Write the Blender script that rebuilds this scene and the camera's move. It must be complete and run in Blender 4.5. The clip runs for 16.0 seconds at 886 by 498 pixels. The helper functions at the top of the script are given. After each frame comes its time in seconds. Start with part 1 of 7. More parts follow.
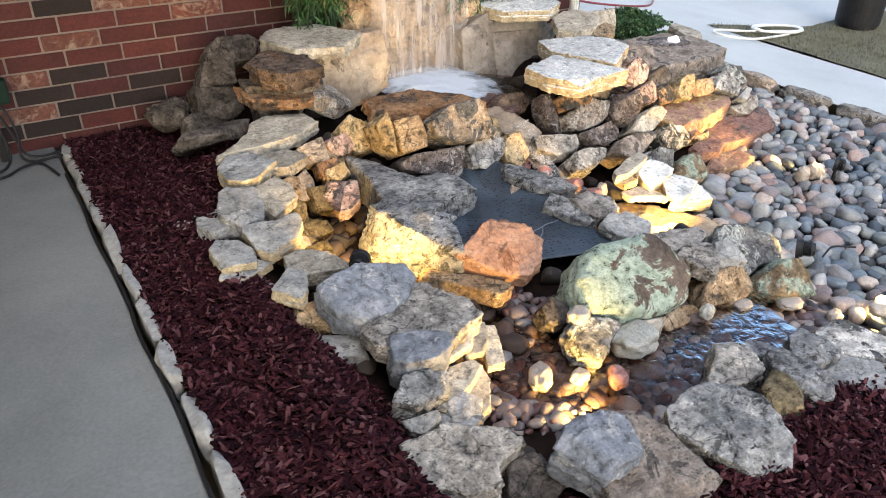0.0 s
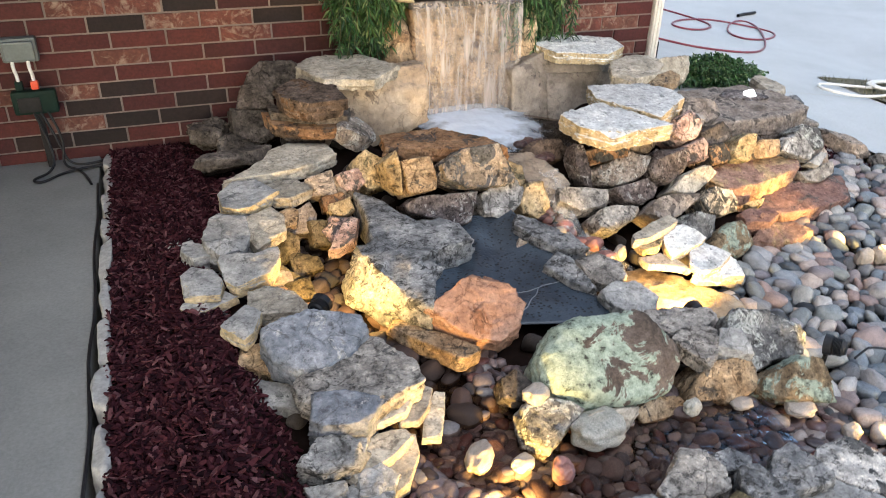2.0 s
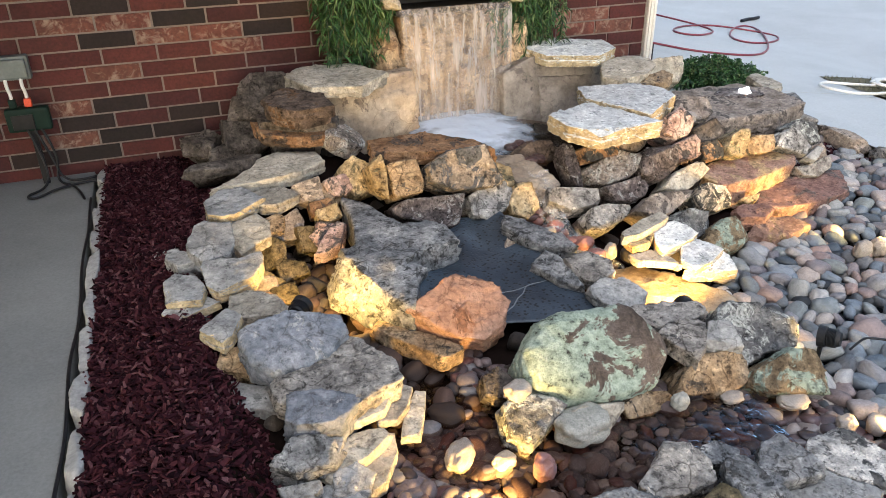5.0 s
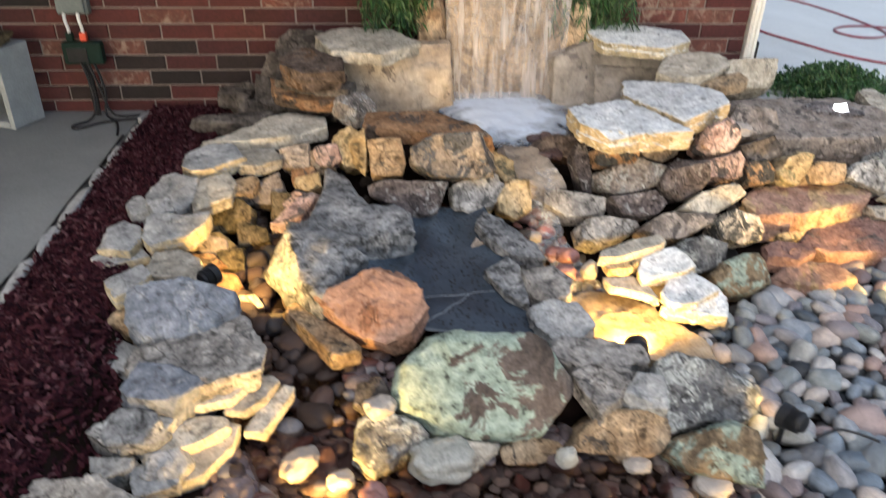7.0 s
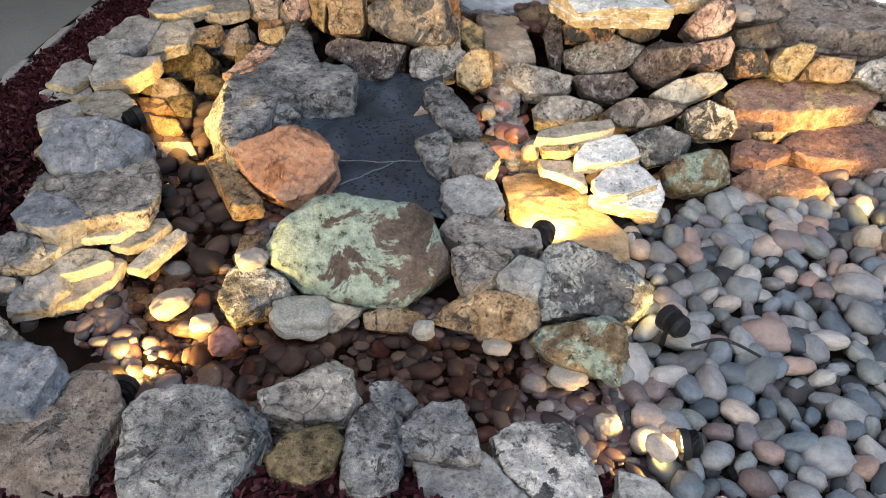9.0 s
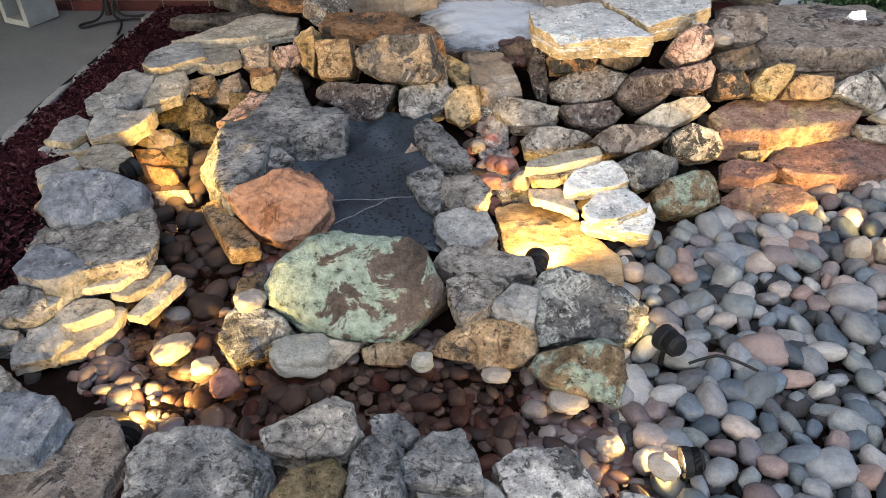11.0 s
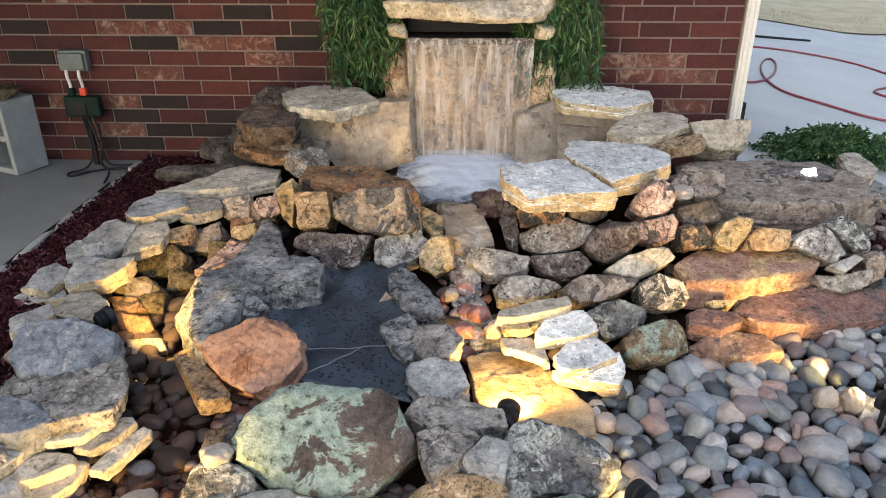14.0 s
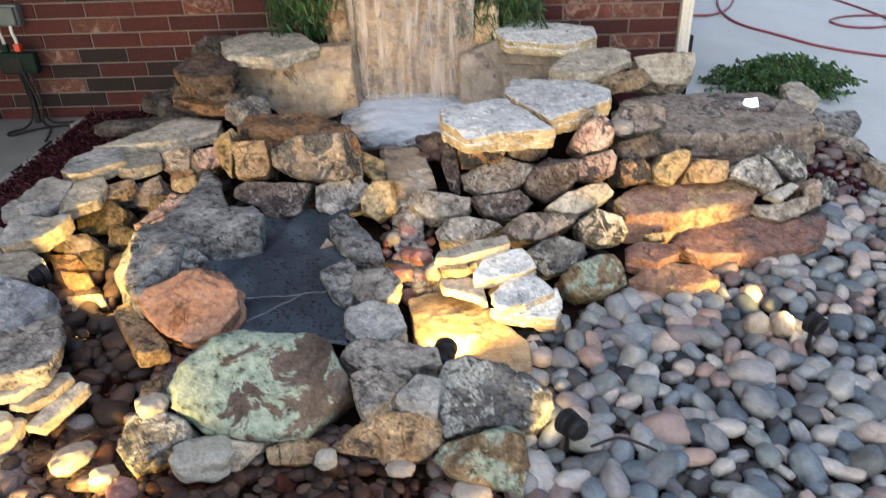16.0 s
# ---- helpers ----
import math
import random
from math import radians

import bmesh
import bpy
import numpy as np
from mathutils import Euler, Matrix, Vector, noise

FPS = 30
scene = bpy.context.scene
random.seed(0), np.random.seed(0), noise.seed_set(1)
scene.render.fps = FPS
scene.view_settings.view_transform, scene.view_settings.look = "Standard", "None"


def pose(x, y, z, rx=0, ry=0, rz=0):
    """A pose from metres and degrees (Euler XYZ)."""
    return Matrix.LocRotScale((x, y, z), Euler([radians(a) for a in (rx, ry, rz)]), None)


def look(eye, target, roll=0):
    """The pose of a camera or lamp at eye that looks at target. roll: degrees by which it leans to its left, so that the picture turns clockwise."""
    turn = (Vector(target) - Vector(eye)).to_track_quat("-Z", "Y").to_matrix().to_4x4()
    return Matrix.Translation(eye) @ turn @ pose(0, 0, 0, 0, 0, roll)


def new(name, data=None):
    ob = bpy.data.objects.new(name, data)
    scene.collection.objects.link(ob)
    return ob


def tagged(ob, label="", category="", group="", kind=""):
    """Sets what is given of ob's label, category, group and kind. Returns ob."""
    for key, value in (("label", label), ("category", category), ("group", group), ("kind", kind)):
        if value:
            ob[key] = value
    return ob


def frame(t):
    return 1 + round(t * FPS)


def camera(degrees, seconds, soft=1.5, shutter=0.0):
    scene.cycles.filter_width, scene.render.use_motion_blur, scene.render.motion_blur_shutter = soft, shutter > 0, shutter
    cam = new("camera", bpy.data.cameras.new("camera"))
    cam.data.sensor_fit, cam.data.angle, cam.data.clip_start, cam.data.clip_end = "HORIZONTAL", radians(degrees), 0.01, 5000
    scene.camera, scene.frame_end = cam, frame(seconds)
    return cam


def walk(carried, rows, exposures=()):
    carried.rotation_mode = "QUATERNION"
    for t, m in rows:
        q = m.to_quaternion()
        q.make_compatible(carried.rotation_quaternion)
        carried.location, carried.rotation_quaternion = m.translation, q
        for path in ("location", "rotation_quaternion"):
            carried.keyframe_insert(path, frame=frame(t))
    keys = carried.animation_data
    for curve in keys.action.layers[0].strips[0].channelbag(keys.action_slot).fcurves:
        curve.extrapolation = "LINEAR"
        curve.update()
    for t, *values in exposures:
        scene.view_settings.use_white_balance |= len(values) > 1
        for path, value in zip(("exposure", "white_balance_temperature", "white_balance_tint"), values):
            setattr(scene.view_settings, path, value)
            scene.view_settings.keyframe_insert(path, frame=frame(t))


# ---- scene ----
cam = camera(60.51, 16.0, soft=0.55, shutter=0.35)
PATH = [
    (0, (-2.135, -3.889, 1.499), (-1.220, -2.442, 0.465), 1.06),
    (0.5, (-1.984, -3.972, 1.519), (-1.130, -2.477, 0.503), 0.52),
    (1, (-1.885, -3.938, 1.512), (-1.046, -2.464, 0.453), 0.99),
    (1.5, (-1.764, -3.901, 1.518), (-0.969, -2.368, 0.509), 1.02),
    (2, (-1.609, -3.945, 1.518), (-0.968, -2.328, 0.530), 1.68),
    (2.5, (-1.549, -3.991, 1.534), (-0.924, -2.323, 0.624), 1.99),
    (3, (-1.560, -4.014, 1.533), (-0.853, -2.382, 0.618), 0.64),
    (3.5, (-1.564, -4.017, 1.532), (-0.913, -2.377, 0.589), -0.48),
    (3.7, (-1.563, -4.012, 1.533), (-0.921, -2.380, 0.570), -0.47),
    (5.8, (-1.298, -3.978, 1.405), (-0.810, -2.273, 0.481), -0.50),
    (6, (-1.212, -3.947, 1.420), (-0.794, -2.222, 0.498), -0.64),
    (6.5, (-0.978, -3.914, 1.414), (-0.754, -2.136, 0.527), -2.04),
    (7, (-0.712, -3.944, 1.416), (-0.546, -2.227, 0.404), 1.38),
    (7.5, (-0.511, -3.913, 1.377), (-0.361, -2.379, 0.103), 0.09),
    (8, (-0.342, -3.860, 1.375), (-0.203, -2.356, 0.064), 0.91),
    (8.5, (-0.184, -3.895, 1.360), (-0.255, -2.385, 0.050), 0.33),
    (9, (-0.127, -3.925, 1.372), (-0.229, -2.387, 0.098), 1.92),
    (9.2, (-0.132, -3.938, 1.380), (-0.180, -2.376, 0.131), 1.82),
    (11.3, (-0.096, -3.957, 1.375), (-0.214, -2.356, 0.182), -1.54),
    (11.5, (-0.095, -3.950, 1.381), (-0.200, -2.346, 0.191), -1.30),
    (12, (-0.088, -3.949, 1.390), (-0.183, -2.305, 0.255), -1.08),
    (12.5, (-0.082, -3.952, 1.404), (-0.167, -2.265, 0.334), -0.52),
    (13, (-0.081, -3.960, 1.414), (-0.142, -2.232, 0.408), 0.20),
    (13.5, (-0.078, -3.964, 1.425), (-0.156, -2.205, 0.476), -0.08),
    (14, (-0.071, -3.965, 1.430), (-0.145, -2.175, 0.540), -0.18),
    (14.5, (-0.062, -3.963, 1.433), (-0.100, -2.157, 0.573), -0.06),
    (15, (-0.046, -3.968, 1.435), (-0.075, -2.155, 0.591), -0.36),
    (15.5, (-0.017, -3.973, 1.430), (-0.069, -2.177, 0.551), -1.17),
    (16, (0.070, -3.975, 1.410), (0.048, -2.248, 0.402), -1.77),
]
EXPOSURES = [(0.0, 1.34, 6250, 10), (1.0, 1.30, 6200, 10), (3.5, 1.10, 6250, 10), (6.5, 1.08, 6200, 10), (7.5, 0.95, 6300, 10), (9.0, 0.88, 6350, 10), (12.5, 0.87, 6200, 10), (16.0, 0.88, 6100, 10)]
walk(cam, [(t, look(eye, target, roll)) for t, eye, target, roll in PATH], EXPOSURES)

# ---- light ----
world = bpy.data.worlds.new("World")
scene.world = world
world.use_nodes = True
wn = world.node_tree.nodes
sky = wn.new("ShaderNodeTexSky")
sky.sky_type = "NISHITA"
sky.sun_disc = False
sky.sun_elevation = radians(22)
sky.sun_rotation = radians(200)
sky.air_density, sky.dust_density = 1.0, 1.6
world.node_tree.links.new(sky.outputs[0], wn["Background"].inputs[0])
wn["Background"].inputs[1].default_value = 0.145
sun_data = bpy.data.lights.new("sun", "SUN")
sun_data.energy, sun_data.angle, sun_data.color = 0.9, radians(50), (1.0, 0.97, 0.95)
sun = new("sun", sun_data)
sun.matrix_world = look((0, 0, 10), (-1.0, 2.4, 0))


# ---- materials ----
def mat(name):
    m = bpy.data.materials.new(name)
    m.use_nodes = True
    return m, m.node_tree.nodes, m.node_tree.links, m.node_tree.nodes["Principled BSDF"]


def coords(nodes, links, world_space=False, per_object=True):
    """Coordinates in metres, shifted by each object's random value."""
    if world_space:
        return nodes.new("ShaderNodeNewGeometry").outputs["Position"]
    tc = nodes.new("ShaderNodeTexCoord")
    if not per_object:
        return tc.outputs["Object"]
    oi = nodes.new("ShaderNodeObjectInfo")
    mul = nodes.new("ShaderNodeMath")
    mul.operation = "MULTIPLY"
    mul.inputs[1].default_value = 37.0
    links.new(oi.outputs["Random"], mul.inputs[0])
    add = nodes.new("ShaderNodeVectorMath")
    links.new(tc.outputs["Object"], add.inputs[0])
    links.new(mul.outputs[0], add.inputs[1])
    return add.outputs[0]


def noise_tex(nodes, links, vec, scale, detail=4.0, rough=0.6, distort=0.0):
    n = nodes.new("ShaderNodeTexNoise")
    n.inputs["Scale"].default_value = scale
    n.inputs["Detail"].default_value = detail
    n.inputs["Roughness"].default_value = rough
    n.inputs["Distortion"].default_value = distort
    links.new(vec, n.inputs["Vector"])
    return n.outputs["Fac"]


def ramp(nodes, links, fac, stops):
    r = nodes.new("ShaderNodeValToRGB")
    e = r.color_ramp.elements
    while len(e) < len(stops):
        e.new(0.5)
    for el, (p, c) in zip(e, stops):
        el.position = p
        el.color = (*c, 1) if len(c) == 3 else c
    links.new(fac, r.inputs[0])
    return r.outputs[0]


def mix(nodes, links, fac, a, b, kind="MIX"):
    m = nodes.new("ShaderNodeMix")
    m.data_type, m.blend_type = "RGBA", kind
    for key, val in ((0, fac), (6, a), (7, b)):
        if isinstance(val, bpy.types.NodeSocket):
            links.new(val, m.inputs[key])
        else:
            m.inputs[key].default_value = val if not isinstance(val, tuple) else (*val, 1)
    return m.outputs[2]


def bump(nodes, links, bsdf, height, strength, dist):
    b = nodes.new("ShaderNodeBump")
    b.inputs["Strength"].default_value = strength
    b.inputs["Distance"].default_value = dist
    links.new(height, b.inputs["Height"])
    links.new(b.outputs[0], bsdf.inputs["Normal"])


def stone(name, dark, mid, light, spots=None, amount=0.0, spot_scale=14.0, rough=0.85, pits=0.55, scale=9.0, vein=0.85):
    """Weathered stone: broad mottling, fine grain, pits and patches of lichen or stain."""
    m, n, l, p = mat(name)
    v = coords(n, l)
    broad = noise_tex(n, l, v, scale, 5, 0.62, 0.4)
    fine = noise_tex(n, l, v, scale * 8, 5, 0.7)
    base = ramp(n, l, broad, [(0.32, dark), (0.5, mid), (0.68, light)])
    grain = ramp(n, l, fine, [(0.3, (0.4, 0.39, 0.38)), (0.47, (0.92, 0.92, 0.92)), (0.66, (1.5, 1.47, 1.44))])
    col = mix(n, l, min(0.7, 0.05 + 0.65 * pits), base, grain, "MULTIPLY")
    mid_fac = noise_tex(n, l, v, scale * 3.4, 6, 0.75, 0.25)
    col = mix(n, l, vein, col, ramp(n, l, mid_fac, [(0.36, (0.1, 0.095, 0.09)), (0.46, (0.85, 0.85, 0.85)), (0.54, (1.1, 1.1, 1.1)), (0.66, (1.7, 1.68, 1.64))]), "MULTIPLY")
    if spots:
        patch = noise_tex(n, l, v, spot_scale, 6, 0.7, 0.6)
        mask = ramp(n, l, patch, [(0.62 - amount * 0.3, (0, 0, 0)), (0.66 - amount * 0.3, (1, 1, 1))])
        freckle = ramp(n, l, noise_tex(n, l, v, spot_scale * 5, 3, 0.6), [(0.36, (0.25, 0.25, 0.25)), (0.56, (1.1, 1.1, 1.1))])
        col = mix(n, l, mask, col, mix(n, l, 0.7, spots, freckle, "MULTIPLY"))
    wv = n.new("ShaderNodeMix")
    wv.data_type = "VECTOR"
    wv.inputs[0].default_value = 0.03
    warp = n.new("ShaderNodeTexNoise")
    warp.inputs["Scale"].default_value = 30.0
    l.new(v, warp.inputs["Vector"])
    l.new(v, wv.inputs[4])
    l.new(warp.outputs["Color"], wv.inputs[5])
    vo = n.new("ShaderNodeTexVoronoi")
    vo.inputs["Scale"].default_value = 75.0
    l.new(wv.outputs[1], vo.inputs["Vector"])
    where = ramp(n, l, noise_tex(n, l, v, 16, 3, 0.6), [(0.42, (0, 0, 0)), (0.6, (1, 1, 1))])
    hole = ramp(n, l, vo.outputs["Distance"], [(0.14, (0.22, 0.21, 0.2)), (0.34, (1, 1, 1))])
    col = mix(n, l, where, col, mix(n, l, min(1.0, pits * 1.5), col, hole, "MULTIPLY"))
    fleck = ramp(n, l, noise_tex(n, l, v, 62, 2, 0.5), [(0.58, (1, 1, 1)), (0.66, (1.45, 1.45, 1.42))])
    col = mix(n, l, min(1.0, pits * 1.4), col, fleck, "MULTIPLY")
    crack = n.new("ShaderNodeTexVoronoi")
    crack.feature = "DISTANCE_TO_EDGE"
    crack.inputs["Scale"].default_value = 11.0
    wide = n.new("ShaderNodeMix")
    wide.data_type = "VECTOR"
    wide.inputs[0].default_value = 0.12
    bend = n.new("ShaderNodeTexNoise")
    bend.inputs["Scale"].default_value = 7.0
    bend.inputs["Detail"].default_value = 5.0
    l.new(v, bend.inputs["Vector"])
    l.new(v, wide.inputs[4])
    l.new(bend.outputs["Color"], wide.inputs[5])
    l.new(wide.outputs[1], crack.inputs["Vector"])
    line = ramp(n, l, crack.outputs["Distance"], [(0.0, (0.25, 0.23, 0.21)), (0.035, (1, 1, 1))])
    some = ramp(n, l, noise_tex(n, l, v, 5, 2, 0.5), [(0.5, (0, 0, 0)), (0.58, (1, 1, 1))])
    col = mix(n, l, some, col, mix(n, l, min(1.0, vein), col, line, "MULTIPLY"))
    tone = n.new("ShaderNodeObjectInfo")
    col = mix(n, l, 1.0, col, ramp(n, l, tone.outputs["Random"], [(0.0, (0.78, 0.78, 0.79)), (0.5, (1.0, 1.0, 1.0)), (1.0, (1.18, 1.16, 1.12))]), "MULTIPLY")
    l.new(col, p.inputs["Base Color"])
    p.inputs["Roughness"].default_value = rough
    p.inputs["Specular IOR Level"].default_value = 0.18 if rough > 0.6 else 0.5
    h = n.new("ShaderNodeMath")
    h.operation = "MULTIPLY_ADD"
    h.inputs[1].default_value = 0.5
    l.new(fine, h.inputs[0])
    l.new(mid_fac, h.inputs[2])
    h2 = n.new("ShaderNodeMath")
    h2.operation = "MULTIPLY_ADD"
    h2.inputs[1].default_value = 0.35
    l.new(hole, h2.inputs[0])
    l.new(h.outputs[0], h2.inputs[2])
    bump(n, l, p, h2.outputs[0], min(1.0, pits * 1.4), 0.022)
    return m


GREY = stone("grey_limestone", (0.1, 0.105, 0.112), (0.22, 0.222, 0.225), (0.36, 0.355, 0.345), (0.08, 0.08, 0.08), 0.2, 16)
BLUE = stone("blue_grey_limestone", (0.13, 0.145, 0.17), (0.2, 0.215, 0.245), (0.29, 0.3, 0.325), (0.36, 0.36, 0.36), 0.1, 12, pits=0.3, vein=0.6)
DGREY = stone("dark_grey_rock", (0.045, 0.038, 0.034), (0.1, 0.086, 0.075), (0.19, 0.165, 0.145))
TAN = stone("tan_sandstone", (0.2, 0.13, 0.075), (0.36, 0.26, 0.16), (0.48, 0.37, 0.25), (0.12, 0.1, 0.08), 0.12, 16)
TANGREY = stone("tan_grey_limestone", (0.18, 0.165, 0.15), (0.32, 0.295, 0.265), (0.44, 0.41, 0.37), (0.12, 0.115, 0.11), 0.1, 20)
TANSPECK = stone("tan_grey_speckled_stone", (0.2, 0.16, 0.12), (0.36, 0.29, 0.22), (0.46, 0.4, 0.33), (0.13, 0.13, 0.13), 0.42, 11)
CREAM = stone("cream_limestone", (0.29, 0.255, 0.2), (0.42, 0.38, 0.31), (0.55, 0.505, 0.425), (0.26, 0.23, 0.19), 0.12, 15, vein=0.5, pits=0.35)
CREAMSPECK = stone("cream_speckled_stone", (0.28, 0.25, 0.2), (0.45, 0.4, 0.33), (0.58, 0.53, 0.46), (0.08, 0.08, 0.075), 0.4, 16)
PALE = stone("pale_grey_limestone", (0.22, 0.22, 0.215), (0.34, 0.335, 0.32), (0.46, 0.45, 0.43), (0.2, 0.2, 0.19), 0.12, 18, vein=0.5, pits=0.35)
WHITE = stone("white_limestone", (0.52, 0.53, 0.52), (0.7, 0.71, 0.69), (0.82, 0.82, 0.79), (0.36, 0.37, 0.36), 0.12, 25, vein=0.4, pits=0.35)
GREYWHITE = stone("grey_white_banded_stone", (0.17, 0.165, 0.16), (0.42, 0.41, 0.395), (0.64, 0.62, 0.59), (0.1, 0.1, 0.1), 0.25, 12)
YELLOW = stone("yellow_sandstone", (0.28, 0.19, 0.09), (0.45, 0.34, 0.19), (0.57, 0.46, 0.3), (0.15, 0.13, 0.08), 0.1, 14)
YELLOWSPECK = stone("yellow_lichen_sandstone", (0.22, 0.17, 0.1), (0.34, 0.275, 0.175), (0.44, 0.38, 0.28), (0.2, 0.2, 0.13), 0.3, 18)
ORANGE = stone("orange_sandstone", (0.2, 0.11, 0.075), (0.29, 0.17, 0.12), (0.37, 0.245, 0.18), (0.2, 0.1, 0.06), 0.1, 7, vein=0.45, pits=0.2)
RUST = stone("rust_sandstone", (0.17, 0.09, 0.045), (0.3, 0.17, 0.09), (0.42, 0.27, 0.16), (0.12, 0.09, 0.07), 0.3, 10, vein=0.45)
RUSTSPECK = stone("rust_speckled_rock", (0.12, 0.07, 0.04), (0.3, 0.18, 0.1), (0.42, 0.3, 0.2), (0.06, 0.06, 0.06), 0.5, 16)
RED = stone("red_sandstone", (0.22, 0.13, 0.1), (0.31, 0.2, 0.16), (0.38, 0.27, 0.22), (0.42, 0.31, 0.19), 0.42, 5, vein=0.4)
DARKRED = stone("dark_red_sandstone", (0.15, 0.085, 0.07), (0.22, 0.13, 0.11), (0.28, 0.18, 0.155), (0.15, 0.12, 0.11), 0.3, 8, vein=0.4)
BROWN = stone("brown_sandstone", (0.19, 0.15, 0.12), (0.33, 0.275, 0.23), (0.44, 0.38, 0.325), (0.14, 0.12, 0.105), 0.22, 9, vein=0.5)
LAYERED = stone("layered_brown_rock", (0.06, 0.045, 0.036), (0.155, 0.115, 0.09), (0.27, 0.21, 0.165), (0.2, 0.12, 0.07), 0.2, 9)
OLIVE = stone("olive_brown_rock", (0.06, 0.05, 0.025), (0.15, 0.12, 0.07), (0.26, 0.2, 0.12))
DARK = stone("dark_pitted_volcanic_rock", (0.06, 0.05, 0.05), (0.15, 0.125, 0.12), (0.3, 0.26, 0.245), (0.4, 0.39, 0.38), 0.15, 22, 0.85, 0.9, 14)
SPECK = stone("speckled_rock", (0.13, 0.12, 0.11), (0.33, 0.285, 0.25), (0.5, 0.45, 0.4), (0.56, 0.55, 0.52), 0.32, 24, 0.85, 0.8, 15)
PINKSPECK = stone("pink_speckled_rock", (0.24, 0.15, 0.13), (0.42, 0.3, 0.265), (0.56, 0.46, 0.42), (0.1, 0.09, 0.09), 0.3, 15)
# Cream of the broken sides, with warm lamp light mixed into the colour.
LIT_BROKEN_EDGE = stone("cream_broken_edge_with_warm_light", (0.34, 0.27, 0.16), (0.5, 0.41, 0.26), (0.62, 0.53, 0.37), (0.3, 0.24, 0.15), 0.12, 12, vein=0.4, pits=0.35)


def lichen_boulder_stone():
    """Bare brown rock with a broken crust of pale green lichen, thickest on its sunny end."""
    m, n, l, p = mat("lichen_crusted_brown_stone")
    v = coords(n, l, False, False)
    broad = noise_tex(n, l, v, 8, 6, 0.65, 0.4)
    fine = noise_tex(n, l, v, 70, 5, 0.7)
    rock_col = ramp(n, l, broad, [(0.3, (0.065, 0.052, 0.043)), (0.5, (0.155, 0.125, 0.105)), (0.7, (0.26, 0.21, 0.175))])
    rock_col = mix(n, l, 0.8, rock_col, ramp(n, l, fine, [(0.34, (0.5, 0.5, 0.5)), (0.62, (1.15, 1.12, 1.1))]), "MULTIPLY")
    sep = n.new("ShaderNodeSeparateXYZ")
    l.new(v, sep.inputs[0])
    g = n.new("ShaderNodeMath")
    g.operation = "MULTIPLY_ADD"
    g.inputs[1].default_value = -0.65
    l.new(sep.outputs[0], g.inputs[0])
    l.new(noise_tex(n, l, v, 9.0, 7, 0.68, 0.5), g.inputs[2])
    up = n.new("ShaderNodeMath")
    up.operation = "MULTIPLY_ADD"
    up.inputs[1].default_value = 0.35
    l.new(sep.outputs[2], up.inputs[0])
    l.new(g.outputs[0], up.inputs[2])
    mask = ramp(n, l, up.outputs[0], [(0.49, (0, 0, 0)), (0.515, (1, 1, 1))])
    crust = ramp(n, l, noise_tex(n, l, v, 34, 5, 0.75), [(0.34, (0.05, 0.05, 0.045)), (0.42, (0.24, 0.3, 0.24)), (0.64, (0.46, 0.54, 0.45))])
    l.new(mix(n, l, mask, rock_col, crust), p.inputs["Base Color"])
    p.inputs["Roughness"].default_value = 0.9
    p.inputs["Specular IOR Level"].default_value = 0.15
    h = n.new("ShaderNodeMath")
    h.operation = "MULTIPLY_ADD"
    h.inputs[1].default_value = 0.5
    l.new(fine, h.inputs[0])
    l.new(noise_tex(n, l, v, 30, 6, 0.7), h.inputs[2])
    bump(n, l, p, h.outputs[0], 0.9, 0.02)
    return m


LICHEN = lichen_boulder_stone()
BROWNLICHEN = stone("brown_rock_with_lichen", (0.12, 0.085, 0.05), (0.25, 0.19, 0.12), (0.36, 0.28, 0.19), (0.36, 0.43, 0.35), 0.4, 9)
DARKLICHEN = stone("dark_rock_with_lichen", (0.05, 0.05, 0.05), (0.14, 0.14, 0.14), (0.3, 0.29, 0.27), (0.42, 0.43, 0.4), 0.36, 16)
FACE_ROCK = stone("smooth_tan_basin_rock", (0.23, 0.175, 0.125), (0.34, 0.27, 0.2), (0.42, 0.35, 0.27), (0.18, 0.14, 0.11), 0.15, 6, 0.6, 0.14, 5, 0.4)
FACE_GREY = stone("smooth_grey_tan_basin_rock", (0.17, 0.145, 0.12), (0.27, 0.235, 0.2), (0.34, 0.3, 0.26), (0.12, 0.1, 0.09), 0.15, 6, 0.6, 0.14, 5, 0.4)
WET = stone("wet_tan_flagstone", (0.24, 0.165, 0.09), (0.38, 0.28, 0.17), (0.48, 0.38, 0.25), (0.2, 0.14, 0.08), 0.15, 8, 0.25, 0.25, vein=0.25)


